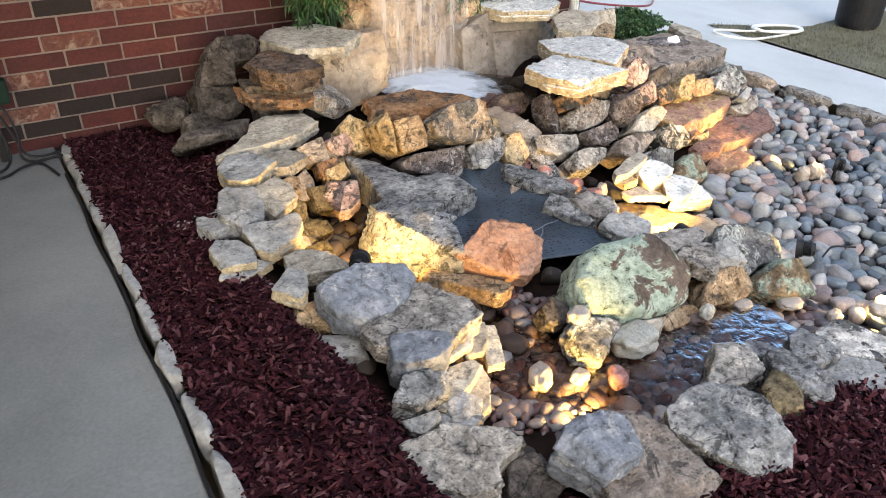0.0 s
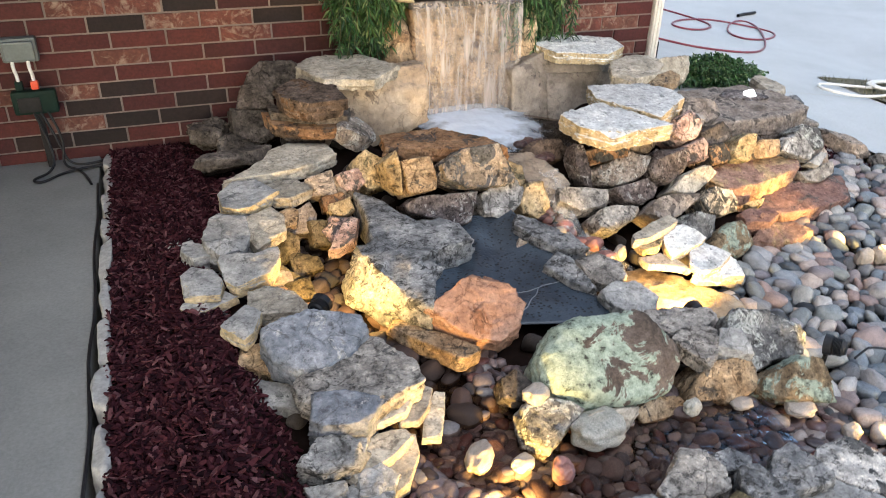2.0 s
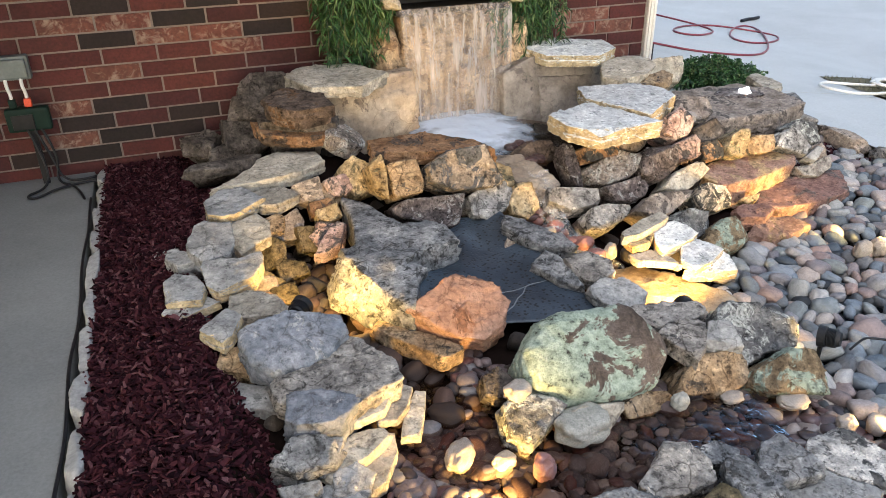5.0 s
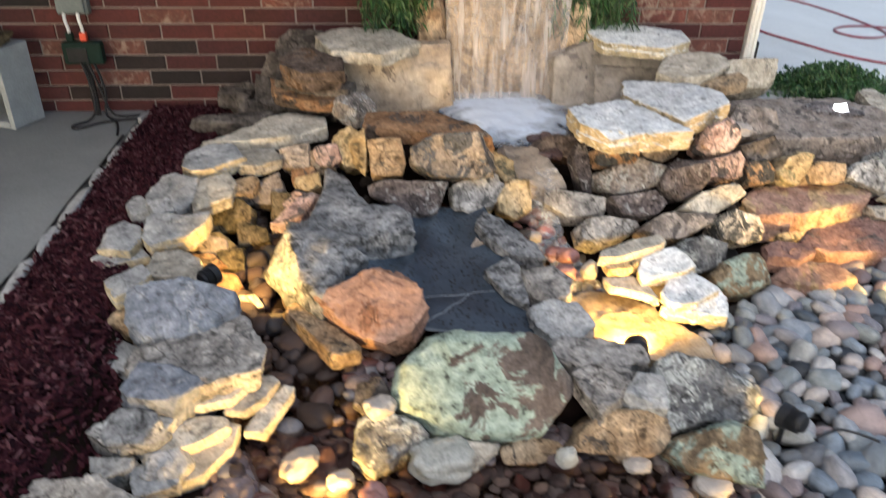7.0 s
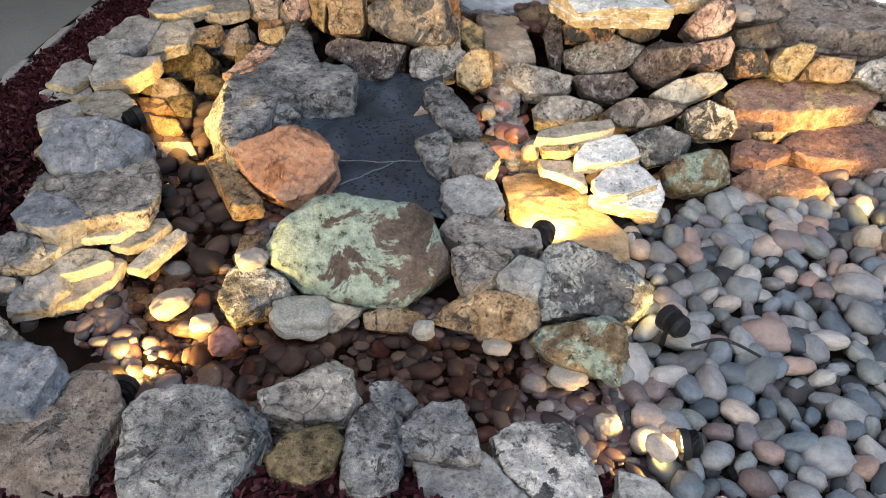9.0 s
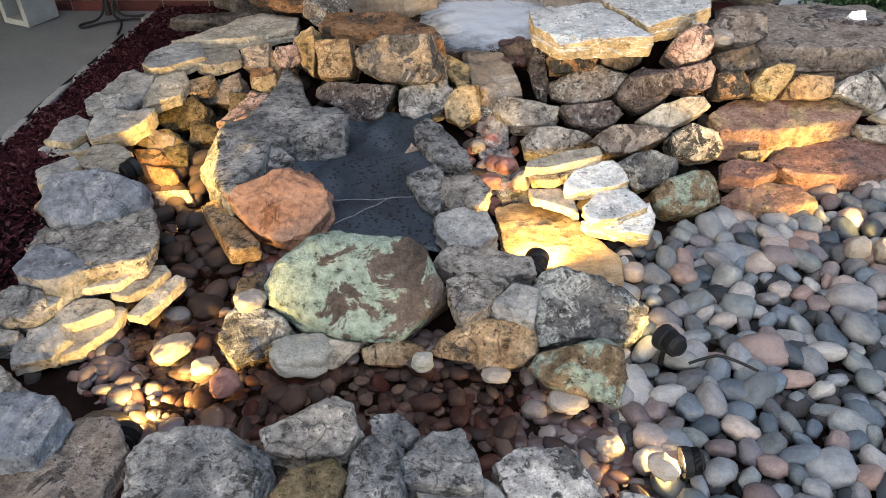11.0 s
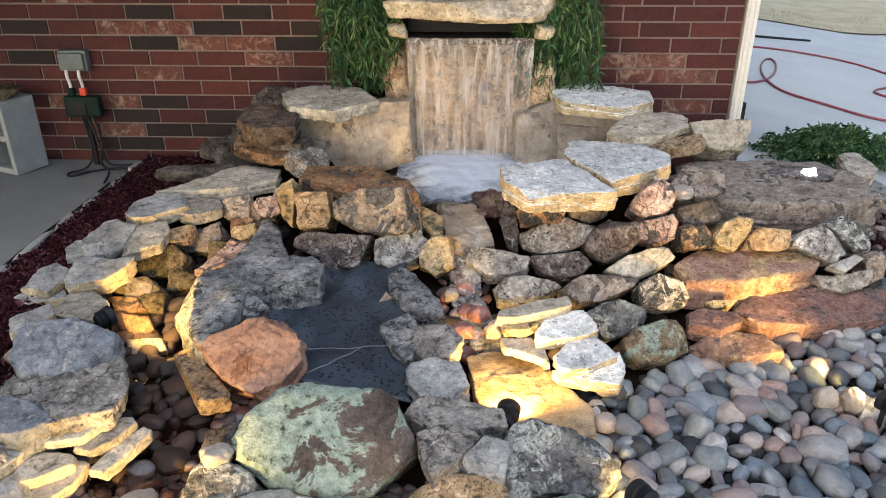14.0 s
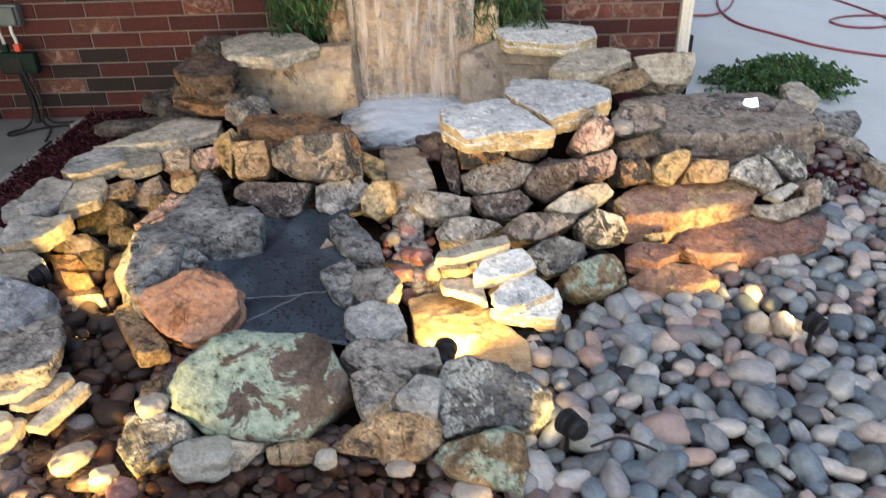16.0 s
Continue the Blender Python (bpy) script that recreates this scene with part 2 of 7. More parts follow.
def by_random(name, stops, rough=0.55, fine_scale=60.0, strength=0.15, wash=None):
    """Colour picked for each object by its random value, with grain."""
    m, n, l, p = mat(name)
    oi = n.new("ShaderNodeObjectInfo")
    col = ramp(n, l, oi.outputs["Random"], stops)
    v = coords(n, l)
    g = noise_tex(n, l, v, fine_scale, 5, 0.7)
    col = mix(n, l, 0.7, col, ramp(n, l, g, [(0.3, (0.5, 0.5, 0.5)), (0.7, (1.25, 1.25, 1.25))]), "MULTIPLY")
    p.inputs["Specular IOR Level"].default_value = 0.45
    col = mix(n, l, 0.55, col, ramp(n, l, noise_tex(n, l, v, 1.6 if wash is None and fine_scale > 52 else 9, 6, 0.75, 0.5), [(0.34, (0.42, 0.43, 0.45)), (0.5, (1, 1, 1)), (0.66, (1.5, 1.48, 1.45))]), "MULTIPLY")
    if wash:
        w = ramp(n, l, noise_tex(n, l, v, 16, 5, 0.7, 0.8), [(0.5, (0, 0, 0)), (0.66, (1, 1, 1))])
        col = mix(n, l, w, col, wash)
    l.new(col, p.inputs["Base Color"])
    p.inputs["Roughness"].default_value = rough
    bump(n, l, p, g, strength, 0.01)
    return m


def island(name, stops, rough=0.8, gloss=0.3):
    """Colour picked for each loose piece of one mesh."""
    m, n, l, p = mat(name)
    ge = n.new("ShaderNodeNewGeometry")
    col = ramp(n, l, ge.outputs["Random Per Island"], stops)
    g = noise_tex(n, l, ge.outputs["Position"], 130, 3, 0.7)
    col = mix(n, l, 0.5, col, ramp(n, l, noise_tex(n, l, ge.outputs["Position"], 34, 3, 0.6), [(0.3, (0.5, 0.5, 0.5)), (0.7, (1.3, 1.3, 1.3))]), "MULTIPLY")
    l.new(mix(n, l, 0.6, col, ramp(n, l, g, [(0.3, (0.55, 0.55, 0.55)), (0.7, (1.2, 1.2, 1.2))]), "MULTIPLY"), p.inputs["Base Color"])
    p.inputs["Roughness"].default_value = rough
    p.inputs["Specular IOR Level"].default_value = gloss
    return m


PEBBLE = by_random("river_pebble", [(0.0, (0.045, 0.06, 0.078)), (0.15, (0.159, 0.195, 0.232)), (0.3, (0.305, 0.317, 0.329)), (0.42, (0.085, 0.085, 0.092)),
                                    (0.55, (0.207, 0.232, 0.238)), (0.7, (0.439, 0.421, 0.403)), (0.82, (0.171, 0.165, 0.183)), (0.93, (0.329, 0.232, 0.201)), (1.0, (0.512, 0.47, 0.421))], 0.42, 75, 0.3)
PEBBLES_FAR = island("river_pebbles_far", [(0.0, (0.06, 0.072, 0.085)), (0.2, (0.183, 0.213, 0.238)), (0.4, (0.317, 0.317, 0.323)), (0.5, (0.146, 0.1, 0.1)), (0.68, (0.256, 0.275, 0.262)), (0.82, (0.403, 0.378, 0.36)), (0.92, (0.366, 0.256, 0.226)), (1.0, (0.488, 0.439, 0.397))], 0.55)
WET_PEBBLE = by_random("wet_creek_pebble", [(0.0, (0.035, 0.027, 0.03)), (0.18, (0.13, 0.09, 0.088)), (0.32, (0.06, 0.058, 0.068)), (0.48, (0.22, 0.17, 0.165)), (0.6, (0.085, 0.075, 0.08)), (0.74, (0.12, 0.05, 0.045)), (0.88, (0.17, 0.165, 0.17)), (1.0, (0.33, 0.27, 0.24))], 0.3, 45, 0.1)
PALE_PEBBLE = by_random("pale_pebble", [(0.0, (0.3, 0.26, 0.22)), (1.0, (0.4, 0.355, 0.31))], 0.5, 50, 0.1)
RED_PEBBLE = by_random("red_pebble", [(0.0, (0.2, 0.1, 0.095)), (0.6, (0.28, 0.14, 0.12)), (1.0, (0.36, 0.13, 0.1))], 0.25, 50, 0.1)
PURPLE_PEBBLE = by_random("dark_purple_pebble", [(0.0, (0.06, 0.035, 0.035)), (1.0, (0.11, 0.065, 0.06))], 0.3, 50, 0.1)
MULCH = island("red_brown_mulch", [(0.0, (0.009, 0.003, 0.005)), (0.45, (0.034, 0.009, 0.013)), (0.8, (0.072, 0.021, 0.026)), (1.0, (0.15, 0.07, 0.075))], 0.85, 0.08)
BRICK = by_random("red_brick", [(0.0, (0.0516, 0.0112, 0.0112)), (0.35, (0.0817, 0.0172, 0.0155)), (0.6, (0.0602, 0.0138, 0.0138)), (0.85, (0.0989, 0.0232, 0.0189)), (1.0, (0.0473, 0.0129, 0.0129))], 0.8, 70, 0.3)
BRICK_DARK = by_random("dark_brick", [(0.0, (0.014, 0.009, 0.009)), (1.0, (0.034, 0.017, 0.015))], 0.8, 70, 0.3)
BRICK_LIGHT = by_random("washed_brick", [(0.0, (0.14, 0.055, 0.04)), (1.0, (0.15, 0.045, 0.034))], 0.85, 60, 0.3, (0.3, 0.22, 0.17))


def surface(name, dark, light, rough=0.8, scale=3.0, fine=90.0, strength=0.2, dist=0.005, world_space=True, gloss=0.5):
    m, n, l, p = mat(name)
    v = coords(n, l, world_space, False)
    a = noise_tex(n, l, v, scale, 6, 0.6)
    g = noise_tex(n, l, v, fine, 4, 0.7)
    col = mix(n, l, 0.6, ramp(n, l, a, [(0.3, dark), (0.7, light)]), ramp(n, l, g, [(0.3, (0.72, 0.72, 0.72)), (0.7, (1.15, 1.15, 1.15))]), "MULTIPLY")
    l.new(col, p.inputs["Base Color"])
    p.inputs["Roughness"].default_value = rough
    p.inputs["Specular IOR Level"].default_value = gloss
    bump(n, l, p, g, strength, dist)
    return m


MORTAR = surface("mortar", (0.17, 0.14, 0.125), (0.25, 0.21, 0.19))
CONCRETE = surface("concrete", (0.2, 0.205, 0.2), (0.28, 0.285, 0.275), 0.85, 2.0)
DRIVE = surface("driveway_concrete", (0.4, 0.412, 0.405), (0.5, 0.512, 0.503), 0.75, 1.2)
KERB = surface("weathered_edging", (0.25, 0.25, 0.24), (0.45, 0.44, 0.42), 0.9, 30)
# Soil is near black: the shade of the crevices is in its colour.
SOIL = surface("gap_shade_soil", (0.006, 0.004, 0.003), (0.018, 0.011, 0.009), 0.95, 12, gloss=0.05)
# Far earth and lawn: dry straw tan, raised to include sunlight in the colour.
GROUND = surface("sunlit_dry_earth", (0.34, 0.29, 0.19), (0.48, 0.42, 0.29), 0.95, 0.8)
LAWN = surface("sunlit_dry_lawn", (0.42, 0.37, 0.23), (0.6, 0.53, 0.36), 0.95, 3.0, 150, 0.6, 0.03)
LAWN_NEAR = surface("patchy_green_brown_lawn", (0.09, 0.085, 0.05), (0.17, 0.155, 0.1), 0.95, 3.0, 150, 0.6, 0.03)
CREAM_PAINT = surface("cream_painted_trim", (0.72, 0.7, 0.64), (0.8, 0.78, 0.72), 0.5, 5)
BLOCK = surface("grey_concrete_block", (0.27, 0.285, 0.28), (0.36, 0.375, 0.37), 0.9, 10, 120, 0.4)
BLACK_PLASTIC = surface("black_plastic", (0.008, 0.009, 0.01), (0.02, 0.02, 0.023), 0.5, 20, gloss=0.25)
GREEN_PLASTIC = surface("dark_green_plastic", (0.004, 0.016, 0.012), (0.008, 0.026, 0.019), 0.65, 20, gloss=0.2)
GREY_PLASTIC = surface("grey_metal_box", (0.1, 0.125, 0.125), (0.17, 0.2, 0.2), 0.4, 12)
WHITE_CORD = surface("white_cord", (0.7, 0.7, 0.68), (0.8, 0.8, 0.78), 0.5, 20)
RED_PLASTIC = surface("red_plastic", (0.6, 0.06, 0.02), (0.7, 0.09, 0.04), 0.4, 20)
HOSE_RED = surface("red_hose_rubber", (0.17, 0.025, 0.04), (0.23, 0.04, 0.055), 0.5, 6)
HOSE_WHITE = surface("pale_hose_rubber", (0.65, 0.64, 0.58), (0.74, 0.73, 0.68), 0.5, 6)
LEAF = island("narrow_green_leaves", [(0.0, (0.01, 0.032, 0.012)), (0.4, (0.026, 0.08, 0.024)), (0.8, (0.06, 0.145, 0.045)), (1.0, (0.2, 0.26, 0.12))], 0.45)
STEM = surface("plant_stem", (0.06, 0.07, 0.03), (0.1, 0.1, 0.05), 0.8, 30)


def wet_rubber(name, dark, light):
    """Blue-black sheet rubber, sky sheen put in as paler blue mottling, and small dark drops."""
    m, n, l, p = mat(name)
    v = coords(n, l, True)
    broad = noise_tex(n, l, v, 6, 4, 0.55, 0.4)
    col = ramp(n, l, broad, [(0.3, dark), (0.7, light)])
    vo = n.new("ShaderNodeTexVoronoi")
    vo.inputs["Scale"].default_value = 62.0
    l.new(v, vo.inputs["Vector"])
    drop = ramp(n, l, vo.outputs["Distance"], [(0.26, (0.12, 0.12, 0.14)), (0.4, (1, 1, 1))])
    where = ramp(n, l, noise_tex(n, l, v, 13, 2, 0.5), [(0.36, (0, 0, 0)), (0.48, (1, 1, 1))])
    col = mix(n, l, where, col, mix(n, l, 1.0, col, drop, "MULTIPLY"))
    l.new(mix(n, l, 1.0, col, ramp(n, l, noise_tex(n, l, v, 160, 3, 0.6), [(0.3, (0.8, 0.8, 0.8)), (0.7, (1.2, 1.2, 1.2))]), "MULTIPLY"), p.inputs["Base Color"])
    p.inputs["Roughness"].default_value = 0.42
    bump(n, l, p, drop, 0.25, 0.004)
    return m


LINER = wet_rubber("black_pond_liner", (0.014, 0.022, 0.034), (0.058, 0.08, 0.106))
LINER_EDGE = surface("pale_liner_fold", (0.1, 0.115, 0.13), (0.2, 0.22, 0.24), 0.6, 40)


def emitter(name, color, strength):
    m, n, l, p = mat(name)
    p.inputs["Base Color"].default_value = (*color, 1)
    p.inputs["Emission Color"].default_value = (*color, 1)
    p.inputs["Emission Strength"].default_value = strength
    return m


LENS = emitter("warm_lamp_lens", (1.0, 0.75, 0.4), 14)
# The jet's water emits its own white glow; no lamp stands under it.
JET_GLOW = emitter("self_lit_jet_water", (0.95, 0.98, 1.0), 8)


def water(name, tint, rough=0.1, scale=26.0, strength=0.25, ior=1.17):
    m, n, l, p = mat(name)
    out = n["Material Output"]
    v = coords(n, l, True)
    tr = n.new("ShaderNodeBsdfTransparent")
    tr.inputs[0].default_value = (*tint, 1)
    gl = n.new("ShaderNodeBsdfGlossy")
    gl.inputs["Roughness"].default_value = rough
    fr = n.new("ShaderNodeFresnel")
    fr.inputs[0].default_value = ior
    b = n.new("ShaderNodeBump")
    b.inputs["Strength"].default_value = strength
    b.inputs["Distance"].default_value = 0.02
    l.new(noise_tex(n, l, v, scale, 3, 0.5, 0.3), b.inputs["Height"])
    l.new(b.outputs[0], gl.inputs["Normal"])
    l.new(b.outputs[0], fr.inputs["Normal"])
    ms = n.new("ShaderNodeMixShader")
    l.new(fr.outputs[0], ms.inputs[0])
    l.new(tr.outputs[0], ms.inputs[1])
    l.new(gl.outputs[0], ms.inputs[2])
    l.new(ms.outputs[0], out.inputs[0])
    return m


WATER = water("clear_brown_water", (0.62, 0.52, 0.47))


def streaked(name, scale, threshold, white, soft=0.25, low=0.12, high=0.95):
    """Falling water: white streaks drawn out along z, clear between."""
    m, n, l, p = mat(name)
    out = n["Material Output"]
    v = coords(n, l, True)
    mp = n.new("ShaderNodeMapping")
    mp.inputs["Scale"].default_value = scale
    l.new(v, mp.inputs[0])
    s = noise_tex(n, l, mp.outputs[0], 1.0, 4, 0.6, 0.3)
    fac = ramp(n, l, s, [(threshold - soft, (low, low, low)), (threshold + soft, (high, high, high))])
    p.inputs["Base Color"].default_value = (*white, 1)
    p.inputs["Roughness"].default_value = 0.25
    tr = n.new("ShaderNodeBsdfTransparent")
    tr.inputs[0].default_value = (0.97, 0.95, 0.92, 1)
    ms = n.new("ShaderNodeMixShader")
    l.new(fac, ms.inputs[0])
    l.new(tr.outputs[0], ms.inputs[1])
    l.new(p.outputs[0], ms.inputs[2])
    l.new(ms.outputs[0], out.inputs[0])
    bump(n, l, p, s, 0.4, 0.02)
    return m


FALL = streaked("falling_water", (36, 36, 2.4), 0.55, (0.74, 0.69, 0.67), 0.24, 0.05, 0.58)
TRICKLE = streaked("trickling_water", (28, 28, 8), 0.58, (0.85, 0.83, 0.8), 0.2, 0.03, 0.5)


def foam_cover():
    """White froth, dense where the sheet lands and broken towards its rim."""
    m, n, l, p = mat("white_foam")
    mp = n.new("ShaderNodeMapping")
    mp.vector_type = "TEXTURE"
    mp.inputs["Location"].default_value = (-0.12, -0.6, 0.17)
    mp.inputs["Scale"].default_value = (0.34, 0.46, 1.0)
    v = coords(n, l, True)
    l.new(v, mp.inputs[0])
    gr = n.new("ShaderNodeTexGradient")
    gr.gradient_type = "SPHERICAL"
    l.new(mp.outputs[0], gr.inputs[0])
    s = n.new("ShaderNodeMath")
    s.operation = "MULTIPLY_ADD"
    s.inputs[1].default_value = 0.9
    l.new(noise_tex(n, l, v, 11, 5, 0.6, 0.3), s.inputs[0])
    l.new(gr.outputs["Fac"], s.inputs[2])
    fac = ramp(n, l, s.outputs[0], [(0.45, (0, 0, 0)), (0.95, (0.92, 0.92, 0.92))])
    p.inputs["Base Color"].default_value = (0.66, 0.74, 0.84, 1)
    p.inputs["Roughness"].default_value = 0.6
    tr = n.new("ShaderNodeBsdfTransparent")
    ms = n.new("ShaderNodeMixShader")
    l.new(fac, ms.inputs[0])
    l.new(tr.outputs[0], ms.inputs[1])
    l.new(p.outputs[0], ms.inputs[2])
    l.new(ms.outputs[0], n["Material Output"].inputs[0])
    return m


FOAM = foam_cover()


# ---- building helpers ----
def mesh_object(name, verts, faces, material, smooth=True):
    me = bpy.data.meshes.new(name)
    me.from_pydata([tuple(v) for v in verts], [], [tuple(f) for f in faces])
    me.materials.append(material)
    me.update()
    if smooth:
        me.polygons.foreach_set("use_smooth", np.ones(len(me.polygons), bool))
    return new(name, me)


def part(name, bm, material, parent=None, label=""):
    me = bpy.data.meshes.new(name)
    bmesh.ops.recalc_face_normals(bm, faces=bm.faces)
    bm.to_mesh(me)
    bm.free()
    me.materials.append(material)
    ob = new(name, me)
    if parent:
        ob.parent = parent
    if label:
        tagged(ob, label)
    return ob


def box_bm(x0, y0, z0, x1, y1, z1, bevel=0.0, bm=None):
    bm = bm or bmesh.new()
    r = bmesh.ops.create_cube(bm, size=1.0)
    vs = r["verts"]
    for v in vs:
        v.co = Vector(((x0 + x1) / 2 + v.co.x * (x1 - x0), (y0 + y1) / 2 + v.co.y * (y1 - y0), (z0 + z1) / 2 + v.co.z * (z1 - z0)))
    if bevel:
        es = [e for e in bm.edges if e.verts[0] in vs]
        bmesh.ops.bevel(bm, geom=es, offset=bevel, segments=2, affect="EDGES", profile=0.6)
    return bm


def tube(name, points, radius, material, parent=None, closed=False, label=""):
    """A round cable or hose through points."""
    cu = bpy.data.curves.new(name, "CURVE")
    cu.dimensions, cu.bevel_depth, cu.bevel_resolution, cu.resolution_u = "3D", radius, 3, 8
    sp = cu.splines.new("NURBS")
    sp.points.add(len(points) - 1)
    for q, c in zip(sp.points, points):
        q.co = (*c, 1)
    sp.order_u, sp.use_endpoint_u, sp.use_cyclic_u = 3, True, closed
    tmp = bpy.data.objects.new(name + "_curve", cu)
    scene.collection.objects.link(tmp)
    me = bpy.data.meshes.new_from_object(tmp.evaluated_get(bpy.context.evaluated_depsgraph_get()))
    bpy.data.objects.remove(tmp)
    bpy.data.curves.remove(cu)
    me.name = name
    me.materials.clear()
    me.materials.append(material)
    me.polygons.foreach_set("use_smooth", np.ones(len(me.polygons), bool))
    ob = new(name, me)
    if parent:
        ob.parent = parent
    if label:
        tagged(ob, label)
    return ob


def cube_sphere(n):
    """Unit directions on a cube's grid, and quads."""
    verts, index, faces = [], {}, []

    def vid(a):
        key = tuple(round(c, 5) for c in a)
        if key not in index:
            index[key] = len(verts)
            verts.append(a)
        return index[key]
    for axis in range(3):
        for sign in (-1, 1):
            for i in range(n):
                for j in range(n):
                    quad = []
                    for di, dj in ((0, 0), (1, 0), (1, 1), (0, 1)):
                        a = [0, 0, 0]
                        a[axis] = sign
                        a[(axis + 1) % 3] = math.tan((2 * (i + di) / n - 1) * math.pi / 4)
                        a[(axis + 2) % 3] = math.tan((2 * (j + dj) / n - 1) * math.pi / 4)
                        quad.append(vid(a))
                    faces.append(quad if sign > 0 else quad[::-1])
    v = np.array(verts, float)
    return v / np.linalg.norm(v, axis=1)[:, None], faces


SPHERE = {n: cube_sphere(n) for n in (4, 6, 18, 24, 28, 34, 40, 48)}


def chip(P, rng, count, flat):
    """Break flat facets off a stone given in half-size units."""
    for _ in range(count):
        u = rng.normal(size=3)
        u[2] *= flat
        u /= np.linalg.norm(u)
        s = P @ u
        P = P - np.maximum(s - s.max() * rng.uniform(0.76, 0.95), 0)[:, None] * u
    return P


def rock_mesh(name, style, L, D, T, seed, material, grid=18):
    """A broken stone L x D x T: rounded-off planes, strata on the sides, chips and pits."""
    rng = np.random.default_rng(seed)
    dirs, faces = SPHERE[grid]
    planes = []
    if style == "slab":
        k = rng.integers(6, 10)
        a0 = rng.uniform(0, 6.28)
        for i in range(k):
            a = a0 + (i + rng.uniform(-0.28, 0.28)) * 2 * math.pi / k
            planes.append((math.cos(a), math.sin(a), rng.uniform(-0.25, 0.25), rng.uniform(0.86, 1.0)))
        planes += [(rng.uniform(-.07, .07), rng.uniform(-.07, .07), 1, 0.95), (0, 0, -1, 0.95)]
        power = 34 if T < 0.07 else 13
    elif style == "block":
        for ax in range(3):
            for s in (-1, 1):
                v = rng.uniform(-0.22, 0.22, 3)
                v[ax] = s
                planes.append((*v, rng.uniform(0.86, 1.0)))
        for _ in range(5):
            v = rng.normal(size=3)
            v /= np.linalg.norm(v)
            planes.append((*v, rng.uniform(0.98, 1.2)))
        power = 28
    else:
        for _ in range(9):
            v = rng.normal(size=3)
            v /= np.linalg.norm(v)
            planes.append((*v, rng.uniform(0.85, 1.0)))
        for ax in range(3):
            for s in (-1, 1):
                v = [0, 0, 0]
                v[ax] = s
                planes.append((*v, 1.0))
        power = 7
    P = np.array(planes)
    N = P[:, :3] / np.linalg.norm(P[:, :3], axis=1)[:, None]
    g = np.maximum(dirs @ N.T, 0) / P[:, 3]
    r = (g ** power).sum(1) ** (-1 / power)
    pts = dirs * r[:, None]
    ext = np.abs(pts).max(0)
    pts = chip(pts / ext, rng, 0 if style == "round" else 11, 0.5 if style == "slab" else 0.9)
    pts = pts / np.abs(pts).max(0) * np.array([L, D, T]) / 2
    size = min(L, D, T)
    off = Vector(rng.uniform(-50, 50, 3))
    out = []
    amp = min(0.02, size * 0.15)
    wob = min(0.035, min(L, D) * 0.13)
    for p, d in zip(pts, dirs):
        q = Vector(p)
        side = 1 - abs(d[2])
        n1 = noise.noise(q * 9 + off)
        n2 = noise.noise(q * 26 + off)
        n3 = noise.noise(q * 70 + off)
        strat = noise.noise(Vector((q.x * 7, q.y * 7, q.z * 55)) + off) if style != "round" else 0
        strat *= 0.35 + 0.65 * (noise.noise(q * 8 - off) > 0)
        k = wob * (noise.noise(q * 6 + off * 2) - 0.5 * max(0, noise.noise(q * 13 - off * 3))) * (0.4 + 0.6 * side) + amp * (0.6 * n1 + 0.55 * n2 + 0.35 * n3) + amp * 0.7 * strat * side
        out.append(q + Vector((d[0], d[1], d[2] * 0.55)) * k)
    me = bpy.data.meshes.new(name)
    me.from_pydata([tuple(v) for v in out], [], faces)
    me.materials.append(material)
    me.polygons.foreach_set("use_smooth", np.ones(len(me.polygons), bool))
    me.update()
    return me


ROCKS = []


def rock(name, style, material, x, y, z, L, D, T, yaw, tilt, seed, pitch=0):
    me = rock_mesh(name, style, L, D, T, seed, material, 40 if L > 0.3 else 28 if L > 0.15 else 18)
    ob = new(name, me)
    ob.matrix_world = pose(x, y, z, pitch, tilt, yaw)
    kind = {"slab": "flat slab", "block": "rough block", "round": "rounded stone"}[style]
    tagged(ob, material.name.replace("_", " ") + " " + kind + " stacked in the pond edge", "rock", "rocks of the water feature")
    ROCKS.append((x, y, z, L, D, T))
    return ob


WHERE = {"stone_slab": "slab laid on the pond rim", "inner_rock": "stone inside the small lit pool", "rim_rock": "rock on the pond rim", "boulder": "boulder edging the creek",
         "edge_slab": "thin slab in a layered stack", "chain_rock": "rock along the edge of the liner", "wall_rock": "rock stacked in the low wall", "flag": "thin flag stacked over the wet flagstone",
         "small_rock": "small rock wedged at the creek", "lichen_rock": "rock with a lichen crust", "red_block": "long block in the low wall", "red_slab": "slab at the pebble bed",
         "sandstone_block": "block under the upper pool", "limestone_block": "block under the upper pool", "weir_slab": "slab under the trickle", "round_rock": "rounded rock edging the creek",
         "white_block": "block at the house corner", "brown_block": "block beside the bubbling rock", "layered_rock": "layered rock stacked at the brick wall",
         "dark_block": "block stacked at the brick wall", "back_block": "face behind the upper pool"}


